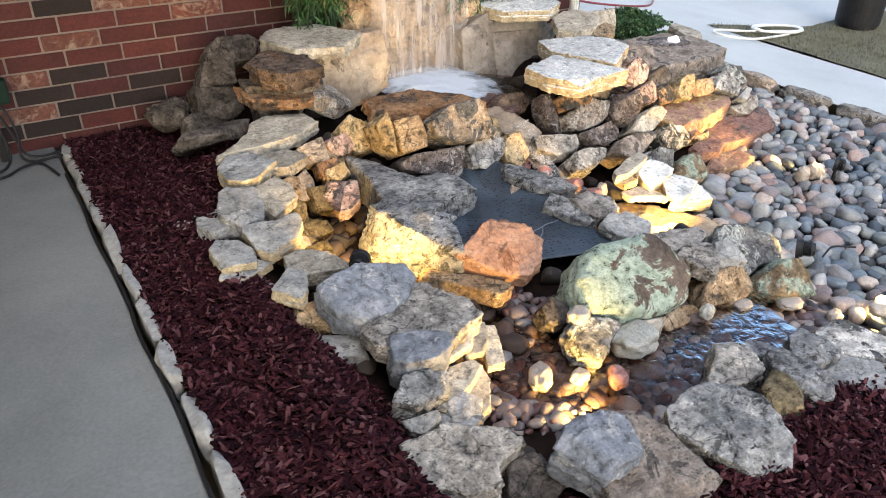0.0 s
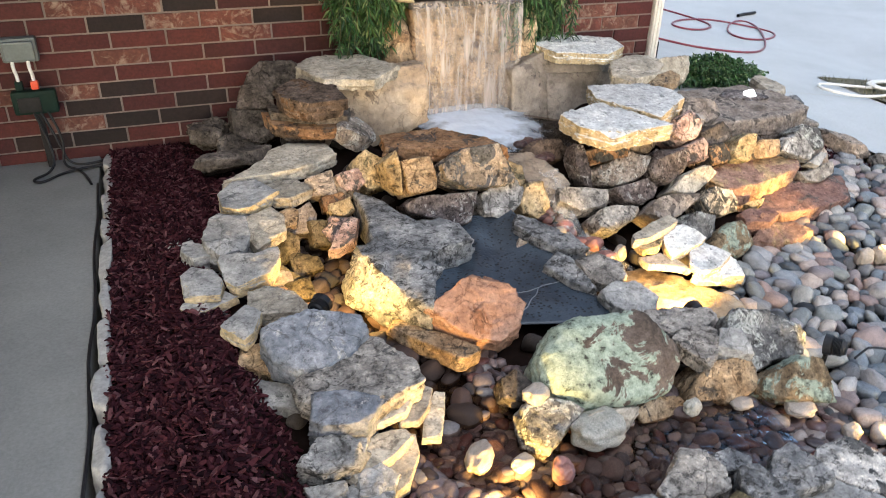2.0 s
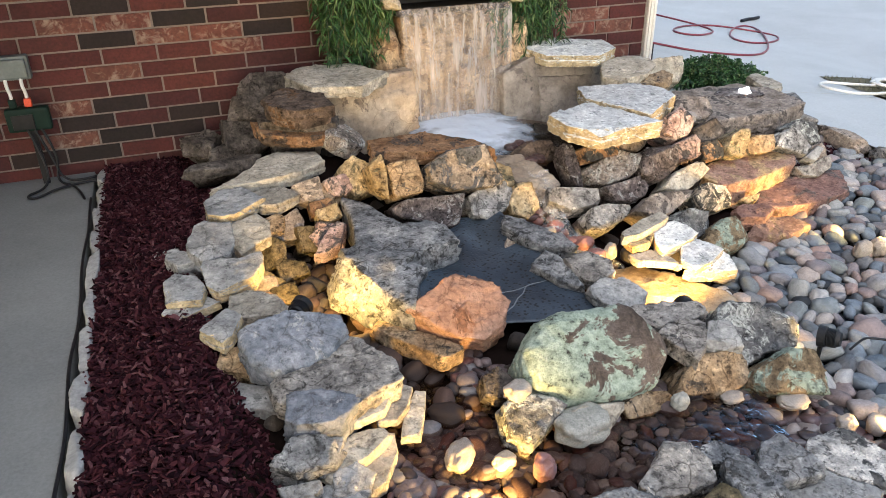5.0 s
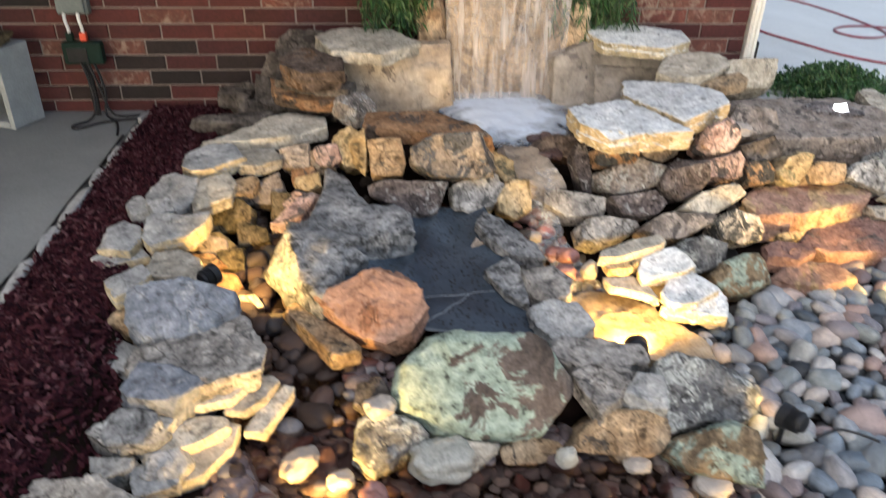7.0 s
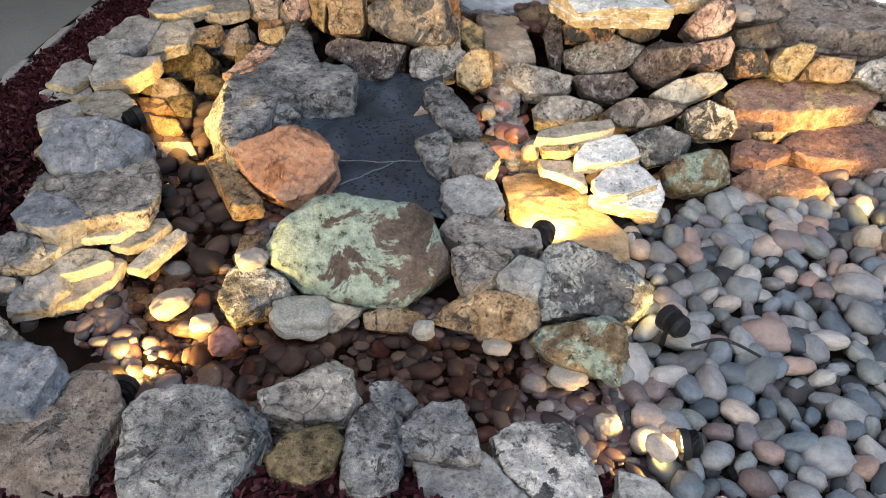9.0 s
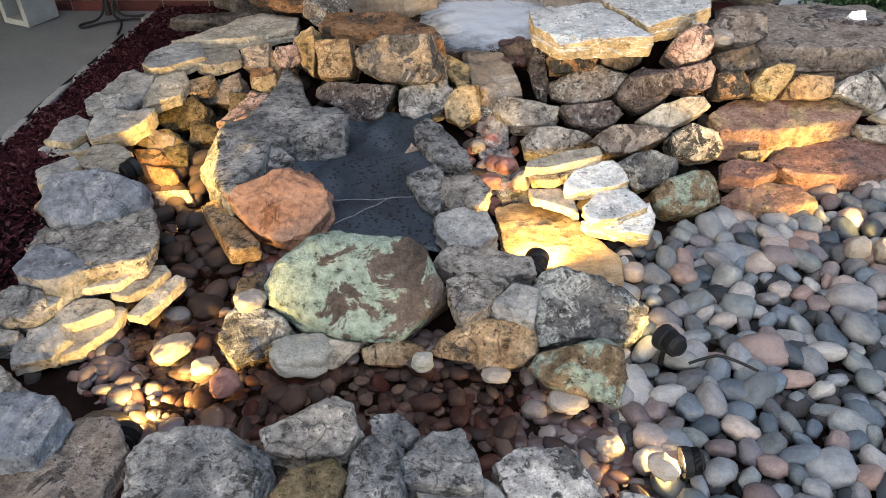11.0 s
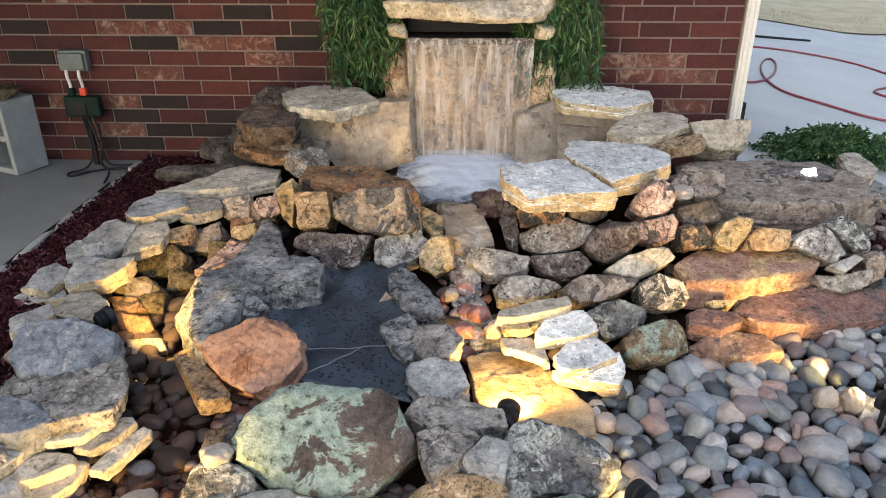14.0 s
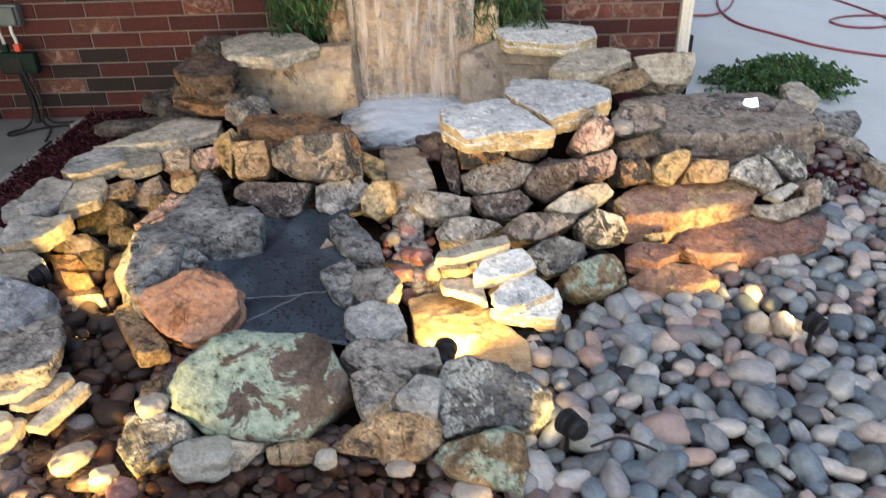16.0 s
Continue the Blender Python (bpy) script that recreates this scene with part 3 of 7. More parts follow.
def cleft_rock(name, material, x, y, z, T, corners, seed, tilt=0, pitch=0, power=14, label="", chips=3):
    """A thick broken plate with the given corners round its middle (metres), crisp fractured edges and layered sides."""
    rng = np.random.default_rng(seed)
    power = power if power < 9 else power * 1.5
    C = np.array(corners)
    C = C[np.argsort(np.arctan2(C[:, 1], C[:, 0]))]
    A = np.hypot(C[:, 0], C[:, 1]).mean()
    dirs, faces = SPHERE[48 if A > 0.14 else 34 if A > 0.07 else 24]
    off = Vector(rng.uniform(-50, 50, 3))
    ux, uy, uz = dirs[:, 0] * A, dirs[:, 1] * A, dirs[:, 2] * T / 2
    rho = np.maximum(np.hypot(ux, uy), 1e-9)
    c, s = ux / rho, uy / rho
    R = np.full(len(dirs), 9.0)
    for (ax, ay), (bx, by) in zip(C, np.roll(C, -1, 0)):
        den = c * (by - ay) - s * (bx - ax)
        den = np.where(np.abs(den) < 1e-9, 1e-9, den)
        t = (ax * (by - ay) - ay * (bx - ax)) / den
        f = (ax * s - ay * c) / den
        R = np.where((t > 0) & (f >= -1e-6) & (f <= 1 + 1e-6), np.minimum(R, t), R)
    k = ((rho / R) ** power + (np.abs(uz) / (T / 2)) ** power) ** (-1 / power)
    shape = np.stack([ux * k, uy * k, uz * k], 1)
    half = np.abs(shape).max(0)
    shape = chip(shape / half, rng, chips, 0.8) * half
    amp = min(1.0, 0.45 + A * 3) * min(1.0, 0.5 + T * 5)
    cell = 0.035 + 0.12 * A
    soft = power < 9
    out = []
    for p, d in zip(shape, dirs):
        q = Vector(p)
        side = 1 - abs(d[2])
        g = Vector((q.x, q.y, q.z * 1.9)) / cell + off + noise.noise_vector(q * 30) * 0.12
        near = noise.voronoi(g)[1][0]
        facet = noise.noise_vector(near * 3.7 + off).dot(g - near) + 0.5 * noise.noise(near * 2.3)
        n1, n2, n3 = noise.noise(q * 9 + off), noise.noise(q * 28 + off), noise.noise(q * 80 + off)
        layer = noise.noise(Vector((q.x * 5, q.y * 5, q.z * 50)) + off)
        layer = math.copysign(abs(layer) ** 0.5, layer)
        kk = 0.009 * n1 + 0.005 * n2 + 0.0045 * n3 + (0.006 if soft else 0.016) * facet + 0.008 * layer * side * side
        out.append(q + Vector((d[0], d[1], d[2] * 0.7)) * kk * amp)
    me = bpy.data.meshes.new(name)
    me.from_pydata([tuple(v) for v in out], [], faces)
    me.materials.append(material)
    me.polygons.foreach_set("use_smooth", np.ones(len(me.polygons), bool))
    if name in ("stone_slab", "flag") and material in (PALE, WHITE):
        me.materials.append(LIT_BROKEN_EDGE)
        for p in me.polygons:
            p.material_index = int(abs(p.normal.z) < 0.4)
    ob = new(name, me)
    ob.matrix_world = pose(x, y, z, pitch, tilt, 0)
    tagged(ob, label or material.name.replace("_", " ") + " " + WHERE.get(name, "rock wedged at the creek"), "rock", "rocks of the water feature")
    a = radians(pitch)
    deep = T * math.cos(a) + 1.3 * A * math.sin(a)
    ROCKS.append((x, y, z, A * 2, A * 2 * math.cos(a) + T * math.sin(a), deep))
    return ob


def smoothstep(a, b, x):
    t = min(1, max(0, (x - a) / (b - a)))
    return t * t * (3 - 2 * t)


def base_level(x, y):
    """The natural level of the bed: mulch heaped beside the path, lower under the stones and towards the pebbles."""
    left = -0.028 * y + 0.05 * smoothstep(-1.88, -1.66, x) * smoothstep(-0.2, -1.2, y)
    right = -0.04 + 0.075 * smoothstep(-2.84, -3.0, y)
    right += (-0.07 - 0.04 * smoothstep(-2.84, -3.0, y)) * smoothstep(-0.5, 0.5, x) + 0.05 * smoothstep(0.6, 1.9, x)
    s = smoothstep(-1.46, -1.26, x)
    return left * (1 - s) + right * s


CREEK = ((-1.03, -1.35, 0.05, 0.10), (-1.10, -1.60, 0.02, 0.13), (-1.06, -1.92, 0.0, 0.12), (-0.98, -2.2, -0.035, 0.12), (-0.88, -2.47, -0.065, 0.14),
         (-0.62, -2.70, -0.075, 0.13), (-0.30, -2.73, -0.08, 0.13), (0.02, -2.77, -0.095, 0.12), (0.22, -2.80, -0.10, 0.1))
CHUTE = ((-0.05, -1.24, 0.15, 0.06), (-0.09, -1.40, 0.08, 0.07), (-0.09, -1.54, 0.0, 0.08), (-0.02, -1.75, -0.05, 0.08), (0.10, -1.95, -0.13, 0.14))
POOL = ((-0.1, -0.65, 0.07, 0.3), (-0.05, -0.9, 0.09, 0.24))


def carve(h, X, Y, stops, steps=10):
    for a, b in zip(stops, stops[1:]):
        for i in range(steps):
            f = i / steps
            cx, cy, cz, r = (p * (1 - f) + q * f for p, q in zip(a, b))
            d = np.hypot(X - cx, Y - cy)
            k = np.clip((1.45 * r - d) / (0.45 * r), 0, 1)
            h = np.where(k > 0, np.minimum(h, cz * k + h * (1 - k)), h)
    return h


# ---- the stones of the pond ----
rock("stone_slab", "slab", DGREY, -1.343, -0.749, 0.200, 0.367, 0.110, 0.060, 11, 0, 9)
rock("speckled_rock", "block", SPECK, -0.811, -0.754, 0.264, 0.190, 0.200, 0.120, -8, 15, 11)
rock("small_rock", "block", DGREY, -1.397, -0.203, 0.120, 0.169, 0.167, 0.091, -20, -0, 137)
cleft_rock("bubbler_rock", BROWN, 1.24, -0.88, 0.155, 0.18, ((-0.46, 0.05), (-0.4, 0.22), (-0.1, 0.27), (0.25, 0.25), (0.38, 0.08), (0.36, -0.16), (0.1, -0.25), (-0.25, -0.24), (-0.42, -0.14)), 297, 0, 0, 22, "large flat brown rock with a bubbling jet in its hollow")
cleft_rock("wet_slab", WET, 0.11, -2.03, -0.045, 0.05, ((-0.19, 0.18), (-0.09, 0.23), (0.0, 0.22), (0.10, 0.075), (0.19, -0.08), (0.187, -0.195), (0.12, -0.22), (-0.02, -0.16), (-0.15, -0.085)), 269, 0, 0, 20, "wet tan flagstone lit by a spotlight under the trickle")
cleft_rock("stone_slab", WHITE, 0.196, -1.262, 0.357, 0.075, ((-0.157, 0.120), (0.109, 0.217), (0.258, -0.133), (-0.061, -0.165), (-0.149, -0.039)), 320, 0, 0, 20, "pale limestone slab with a warm lit edge beside the foam")
cleft_rock("stone_slab", WHITE, 0.527, -1.026, 0.364, 0.08, ((-0.174, 0.192), (0.108, 0.166), (0.205, 0.023), (0.171, -0.105), (-0.080, -0.292), (-0.231, 0.015)), 321, 0, 0, 20, "thick white limestone slab stacked over the pool")
cleft_rock("stone_slab", CREAM, -0.764, -0.482, 0.457, 0.06, ((-0.224, 0.063), (-0.113, 0.215), (0.145, 0.175), (0.254, -0.049), (0.077, -0.237), (-0.139, -0.169)), 326, 0, 0, 20, "cream limestone slab leaning at the brick wall")
cleft_rock("stone_slab", CREAM, -1.12, -0.90, 0.207, 0.055, ((-0.31, -0.13), (-0.19, -0.06), (-0.12, 0.01), (-0.06, 0.13), (0.04, 0.17), (0.19, 0.12), (0.20, -0.01), (0.08, -0.10), (-0.12, -0.14)), 900, 0, 0, 20)
cleft_rock("stone_slab", PALE, -1.35, -1.17, 0.195, 0.06, ((-0.10, -0.09), (-0.10, 0.02), (-0.03, 0.13), (0.07, 0.12), (0.13, -0.01), (0.05, -0.09), (-0.03, -0.15)), 901, 0, 0, 20)
cleft_rock("stone_slab", CREAM, -1.18, -1.14, 0.183, 0.045, ((-0.08, 0.06), (0.05, 0.09), (0.10, -0.03), (0.00, -0.09), (-0.07, -0.07)), 902, 0, 0, 20)
cleft_rock("inner_rock", TAN, -1.22, -1.29, 0.135, 0.05, ((-0.06, 0.02), (0.03, 0.06), (0.06, 0.03), (0.04, -0.04), (-0.05, -0.06)), 903, 0, 15, 16)
cleft_rock("inner_rock", BROWN, -1.16, -1.19, 0.058, 0.13, ((-0.05, 0.03), (0.06, 0.08), (0.08, 0.02), (0.07, -0.05), (-0.08, -0.05), (-0.10, -0.02)), 904, 0, 50, 16)
cleft_rock("inner_rock", BROWN, -1.03, -1.09, 0.166, 0.12, ((-0.07, 0.03), (0.05, 0.06), (0.05, -0.02), (0.05, -0.06), (-0.06, -0.04)), 905, 0, 50, 16)
cleft_rock("inner_rock", YELLOW, -0.98, -1.21, 0.107, 0.1, ((-0.05, 0.02), (0.04, 0.04), (0.05, -0.02), (-0.00, -0.04), (-0.06, -0.02)), 906, 0, 45, 16)
cleft_rock("inner_rock", PINKSPECK, -0.91, -1.09, 0.179, 0.1, ((-0.06, 0.03), (0.04, 0.05), (0.06, -0.02), (0.02, -0.05), (-0.05, -0.04)), 907, 0, 60, 16)
cleft_rock("rim_rock", PALE, -1.45, -1.41, 0.137, 0.11, ((-0.05, 0.10), (-0.01, 0.13), (0.08, 0.08), (0.08, -0.04), (0.04, -0.11), (-0.03, -0.12), (-0.08, -0.06), (-0.09, 0.00)), 908, 0, 12, 16)
cleft_rock("rim_rock", PALE, -1.57, -1.43, 0.115, 0.07, ((-0.05, 0.01), (-0.03, 0.09), (0.04, 0.02), (0.06, -0.05), (-0.01, -0.07)), 909, 0, 0, 18)
cleft_rock("stone_slab", CREAM, -1.31, -1.39, 0.166, 0.05, ((-0.07, 0.06), (0.04, 0.11), (0.08, 0.06), (0.07, -0.05), (-0.05, -0.13), (-0.07, -0.06)), 910, 0, 10, 20)
cleft_rock("stone_slab", PALE, -1.41, -1.63, 0.142, 0.065, ((-0.10, 0.03), (-0.08, 0.09), (0.03, 0.06), (0.12, 0.08), (0.11, 0.01), (0.07, -0.06), (-0.05, -0.10), (-0.09, -0.05)), 911, 0, 8, 20)
cleft_rock("stone_slab", PALE, -1.57, -1.66, 0.125, 0.05, ((-0.06, -0.07), (-0.06, 0.06), (-0.02, 0.11), (0.05, 0.06), (0.07, -0.02), (0.05, -0.10)), 912, 0, 0, 20)
cleft_rock("stone_slab", PALE, -1.56, -1.74, 0.105, 0.03, ((-0.09, -0.01), (-0.07, 0.03), (0.06, 0.05), (0.10, 0.00), (0.00, -0.05), (-0.04, -0.06)), 913, 0, 0, 20)
cleft_rock("inner_rock", OLIVE, -1.27, -1.36, 0.049, 0.13, ((-0.09, -0.01), (-0.06, 0.04), (0.04, 0.07), (0.09, 0.03), (0.08, -0.03), (-0.02, -0.07), (-0.08, -0.05)), 914, 0, 50, 14)
cleft_rock("stone_slab", CREAM, -1.35, -1.84, 0.121, 0.05, ((-0.10, -0.03), (-0.08, 0.07), (-0.01, 0.10), (0.07, 0.03), (0.12, -0.10), (0.02, -0.07), (-0.06, -0.06)), 915, 0, 5, 20)
cleft_rock("stone_slab", PALE, -1.47, -1.95, 0.140, 0.05, ((-0.07, 0.00), (0.02, 0.09), (0.06, 0.03), (0.02, -0.07), (-0.01, -0.10)), 916, 0, 0, 20)
cleft_rock("boulder", BLUE, -1.29, -2.10, 0.130, 0.13, ((-0.15, 0.02), (-0.13, 0.09), (-0.03, 0.12), (0.06, 0.10), (0.16, 0.04), (0.17, -0.02), (0.09, -0.09), (0.02, -0.12), (-0.07, -0.11), (-0.13, -0.06)), 917, 0, 18, 7)
cleft_rock("edge_slab", CREAM, -1.14, -2.39, 0.075, 0.03, ((-0.08, 0.01), (0.08, 0.06), (0.10, 0.05), (0.04, -0.03), (-0.08, -0.06)), 918, 0, 5, 22)
cleft_rock("edge_slab", CREAM, -1.06, -2.37, 0.050, 0.03, ((-0.05, 0.03), (0.03, 0.07), (0.07, 0.04), (0.04, -0.02), (-0.01, -0.07), (-0.06, -0.06)), 919, 0, 5, 22)
cleft_rock("edge_slab", CREAM, -1.01, -2.41, 0.017, 0.035, ((-0.03, 0.01), (0.03, 0.09), (0.06, 0.08), (0.03, -0.00), (-0.01, -0.08), (-0.06, -0.06)), 920, 0, 5, 22)
cleft_rock("edge_slab", PALE, -1.30, -2.50, 0.067, 0.035, ((-0.09, 0.01), (0.06, 0.07), (0.08, 0.03), (0.05, -0.03), (-0.04, -0.07)), 921, 0, 5, 22)
cleft_rock("edge_slab", CREAM, -1.21, -2.50, 0.033, 0.035, ((-0.06, 0.01), (-0.01, 0.06), (0.10, 0.05), (0.11, 0.02), (0.04, -0.03), (-0.08, -0.08), (-0.11, -0.03)), 922, 0, 5, 22)
cleft_rock("edge_slab", CREAM, -1.14, -2.52, -0.004, 0.04, ((-0.04, 0.01), (0.02, 0.10), (0.06, 0.08), (0.05, 0.01), (-0.01, -0.08), (-0.06, -0.10), (-0.07, -0.07)), 923, 0, 5, 22)
cleft_rock("edge_slab", PALE, -1.25, -2.60, 0.005, 0.04, ((-0.08, 0.02), (0.05, 0.07), (0.07, 0.03), (0.05, -0.04), (-0.04, -0.07)), 924, 0, 5, 22)
cleft_rock("boulder", BLUE, -1.28, -2.41, 0.091, 0.12, ((-0.06, 0.08), (0.03, 0.06), (0.12, -0.00), (0.05, -0.07), (-0.05, -0.06), (-0.09, -0.01)), 925, 0, 10, 16)
cleft_rock("boulder", GREY, -1.33, -2.51, 0.053, 0.1, ((-0.10, -0.01), (-0.03, 0.06), (0.05, 0.05), (0.10, -0.01), (0.06, -0.05), (-0.04, -0.05)), 926, 0, 15, 16)
cleft_rock("boulder", PALE, -1.36, -2.57, -0.004, 0.1, ((-0.06, 0.03), (0.05, 0.02), (0.05, -0.02), (-0.01, -0.04), (-0.05, -0.01)), 927, 0, 25, 16)
cleft_rock("boulder", PALE, -1.23, -2.57, -0.006, 0.1, ((-0.05, 0.03), (0.03, 0.05), (0.06, 0.01), (0.02, -0.06), (-0.06, -0.03)), 928, 0, 25, 16)
cleft_rock("edge_slab", PALE, -1.44, -2.19, 0.040, 0.04, ((-0.06, 0.10), (0.08, 0.01), (0.07, -0.09), (-0.08, -0.02)), 929, 0, 0, 20)
cleft_rock("edge_slab", TAN, -1.44, -2.05, 0.072, 0.06, ((-0.06, 0.06), (0.04, 0.05), (0.08, -0.03), (0.02, -0.07), (-0.07, -0.02)), 930, 0, 15, 14)
cleft_rock("edge_slab", GREY, -1.55, -1.79, 0.065, 0.05, ((-0.00, 0.26), (0.03, 0.08), (0.09, -0.17), (-0.01, -0.14), (-0.08, -0.01)), 931, 0, 0, 20)
cleft_rock("stone_slab", PALE, -1.56, -1.29, 0.060, 0.06, ((-0.11, 0.04), (-0.03, 0.10), (0.09, 0.07), (0.07, -0.10), (-0.02, -0.09), (-0.09, -0.03)), 932, 0, 0, 18)
cleft_rock("edge_slab", TAN, -1.59, -1.48, 0.045, 0.05, ((-0.04, 0.03), (0.04, 0.04), (0.04, -0.04), (-0.04, -0.03)), 933, 0, 0, 18)
cleft_rock("inner_rock", PINKSPECK, -1.01, -1.41, 0.095, 0.05, ((-0.09, -0.09), (0.01, 0.07), (0.05, 0.11), (0.07, 0.08), (0.02, -0.05), (-0.05, -0.09)), 936, 0, 10, 16)
cleft_rock("inner_rock", OLIVE, -1.33, -1.51, 0.015, 0.1, ((-0.09, 0.03), (0.05, 0.04), (0.12, -0.02), (-0.03, -0.04), (-0.08, -0.02)), 937, 0, 45, 14)
cleft_rock("inner_rock", RUST, -1.32, -1.61, -0.002, 0.08, ((-0.07, 0.03), (0.03, 0.03), (0.08, -0.02), (-0.03, -0.04)), 938, 0, 40, 14)
cleft_rock("inner_rock", OLIVE, -1.23, -1.59, 0.001, 0.08, ((-0.06, 0.03), (0.04, 0.04), (0.05, -0.05), (-0.03, -0.04)), 939, 0, 40, 14)
cleft_rock("inner_rock", RUST, -1.23, -1.73, -0.014, 0.08, ((-0.07, 0.04), (0.03, 0.03), (0.07, -0.03), (-0.02, -0.04)), 940, 0, 30, 14)
cleft_rock("inner_rock", BROWN, -1.17, -1.83, -0.035, 0.08, ((-0.08, 0.02), (0.05, 0.03), (0.08, -0.02), (-0.03, -0.04)), 941, 0, 30, 12)
cleft_rock("flat_boulder", GREY, -0.86, -1.64, 0.085, 0.16, ((-0.06, 0.50), (0.03, 0.39), (0.11, 0.15), (0.21, 0.16), (0.26, 0.08), (0.27, -0.05), (0.11, -0.09), (0.03, -0.13), (0.04, -0.27), (-0.03, -0.42), (-0.14, -0.28), (-0.24, -0.10), (-0.22, 0.01), (-0.10, 0.05), (-0.06, 0.26)), 942, 0, 0, 16, "large L shaped grey pitted boulder beside the inner pool")
cleft_rock("small_rock", GREY, -0.81, -1.78, 0.098, 0.07, ((-0.05, 0.02), (0.00, 0.05), (0.06, -0.00), (0.00, -0.05), (-0.04, -0.03)), 943, 0, 20, 14)
cleft_rock("orange_rock", ORANGE, -0.72, -2.04, 0.077, 0.13, ((-0.19, 0.03), (-0.08, 0.09), (-0.01, 0.12), (0.04, 0.13), (0.12, 0.07), (0.15, -0.02), (0.10, -0.10), (-0.01, -0.14), (-0.11, -0.06)), 944, 0, 30, 40, "orange sandstone rock with a broken sloping top")
cleft_rock("orange_slab", TAN, -0.89, -2.09, 0.030, 0.06, ((-0.13, 0.12), (-0.09, 0.15), (0.04, 0.01), (0.12, -0.09), (0.10, -0.14), (0.03, -0.12), (-0.05, -0.00)), 945, 0, 0, 12, "thin tan sandstone slab under the orange rock")
cleft_rock("volcanic_rock", DARK, -0.59, -1.33, 0.099, 0.2, ((-0.16, 0.05), (-0.11, 0.07), (0.14, 0.06), (0.11, -0.03), (0.08, -0.09), (-0.00, -0.11), (-0.06, -0.03), (-0.15, 0.01)), 946, 0, 60, 18, "dark pitted volcanic rock over the pond liner")
cleft_rock("lichen_boulder", LICHEN, -0.44, -2.38, 0.039, 0.24, ((-0.25, -0.01), (-0.23, 0.06), (-0.15, 0.14), (-0.08, 0.16), (0.13, 0.14), (0.18, 0.11), (0.23, 0.01), (0.23, -0.06), (0.21, -0.11), (0.14, -0.14), (0.04, -0.15), (-0.03, -0.15), (-0.15, -0.11), (-0.20, -0.08), (-0.23, -0.06)), 947, 0, 32, 5, "brown boulder crusted with pale green lichen by the creek")
cleft_rock("lichen_rock", DARKLICHEN, -0.71, -2.51, -0.012, 0.13, ((-0.08, -0.04), (-0.07, 0.05), (-0.01, 0.08), (0.09, 0.03), (0.11, -0.00), (0.03, -0.05), (-0.03, -0.09)), 948, 0, 25, 14)
cleft_rock("small_rock", DGREY, -0.73, -2.37, 0.012, 0.09, ((-0.06, -0.02), (-0.05, 0.04), (0.01, 0.06), (0.07, -0.04), (-0.02, -0.04)), 949, 0, 30, 12)
cleft_rock("small_rock", CREAM, -0.51, -2.53, -0.024, 0.1, ((-0.08, 0.03), (-0.04, 0.04), (0.09, 0.02), (0.08, -0.00), (0.02, -0.05), (-0.05, -0.03)), 950, 0, 55, 14)
cleft_rock("small_rock", TAN, -0.34, -2.51, -0.048, 0.12, ((-0.08, 0.01), (-0.01, 0.04), (0.08, 0.02), (0.09, -0.01), (0.01, -0.04), (-0.07, -0.03)), 951, 0, 50, 14)
cleft_rock("sandstone_rock", TAN, -0.09, -2.49, -0.035, 0.16, ((-0.16, -0.03), (-0.10, 0.03), (-0.04, 0.07), (0.08, 0.06), (0.11, 0.05), (0.13, -0.01), (0.08, -0.05), (-0.01, -0.09), (-0.04, -0.05)), 952, 0, 45, 16)
cleft_rock("lichen_rock", BROWNLICHEN, 0.15, -2.57, -0.037, 0.15, ((-0.14, 0.00), (-0.11, 0.04), (-0.03, 0.06), (0.05, 0.08), (0.09, 0.06), (0.10, -0.02), (0.08, -0.09), (0.04, -0.08), (-0.10, -0.04)), 953, 0, 42, 12)
cleft_rock("lichen_rock", DARKLICHEN, 0.16, -2.38, -0.013, 0.16, ((-0.14, 0.04), (-0.11, 0.09), (-0.06, 0.12), (0.03, 0.09), (0.12, 0.06), (0.17, 0.01), (0.17, -0.04), (0.13, -0.09), (-0.01, -0.08), (-0.12, -0.11), (-0.14, -0.05)), 954, 0, 35, 16)
cleft_rock("chain_rock", TANGREY, -0.13, -2.43, 0.075, 0.06, ((-0.08, 0.04), (-0.03, 0.07), (0.06, 0.07), (0.09, 0.03), (0.03, -0.06), (-0.03, -0.10), (-0.06, -0.04)), 955, 0, 5, 20)
cleft_rock("chain_rock", PALE, -0.02, -2.45, 0.063, 0.07, ((-0.07, -0.01), (-0.01, 0.06), (0.06, 0.04), (0.04, -0.06), (-0.04, -0.04)), 956, 0, 18, 18)
cleft_rock("chain_rock", TANGREY, -0.11, -2.29, 0.065, 0.07, ((-0.14, 0.00), (-0.09, 0.07), (0.01, 0.05), (0.13, 0.02), (0.15, -0.03), (0.07, -0.06), (-0.06, -0.06)), 957, 0, 5, 18)
cleft_rock("chain_rock", PALE, -0.17, -2.10, 0.046, 0.07, ((-0.09, 0.05), (-0.02, 0.09), (0.07, 0.07), (0.10, -0.03), (0.04, -0.09), (-0.04, -0.08), (-0.08, -0.03)), 958, 0, 8, 16)
cleft_rock("chain_rock", TANGREY, -0.18, -1.92, 0.071, 0.06, ((-0.07, 0.08), (0.02, 0.10), (0.09, -0.00), (0.06, -0.08), (-0.03, -0.10), (-0.07, -0.03)), 959, 0, 4, 20)
cleft_rock("chain_rock", GREY, -0.29, -1.88, 0.051, 0.07, ((-0.08, 0.05), (0.01, 0.12), (0.04, 0.07), (0.05, -0.05), (0.04, -0.14), (-0.03, -0.07)), 960, 0, 6, 16)
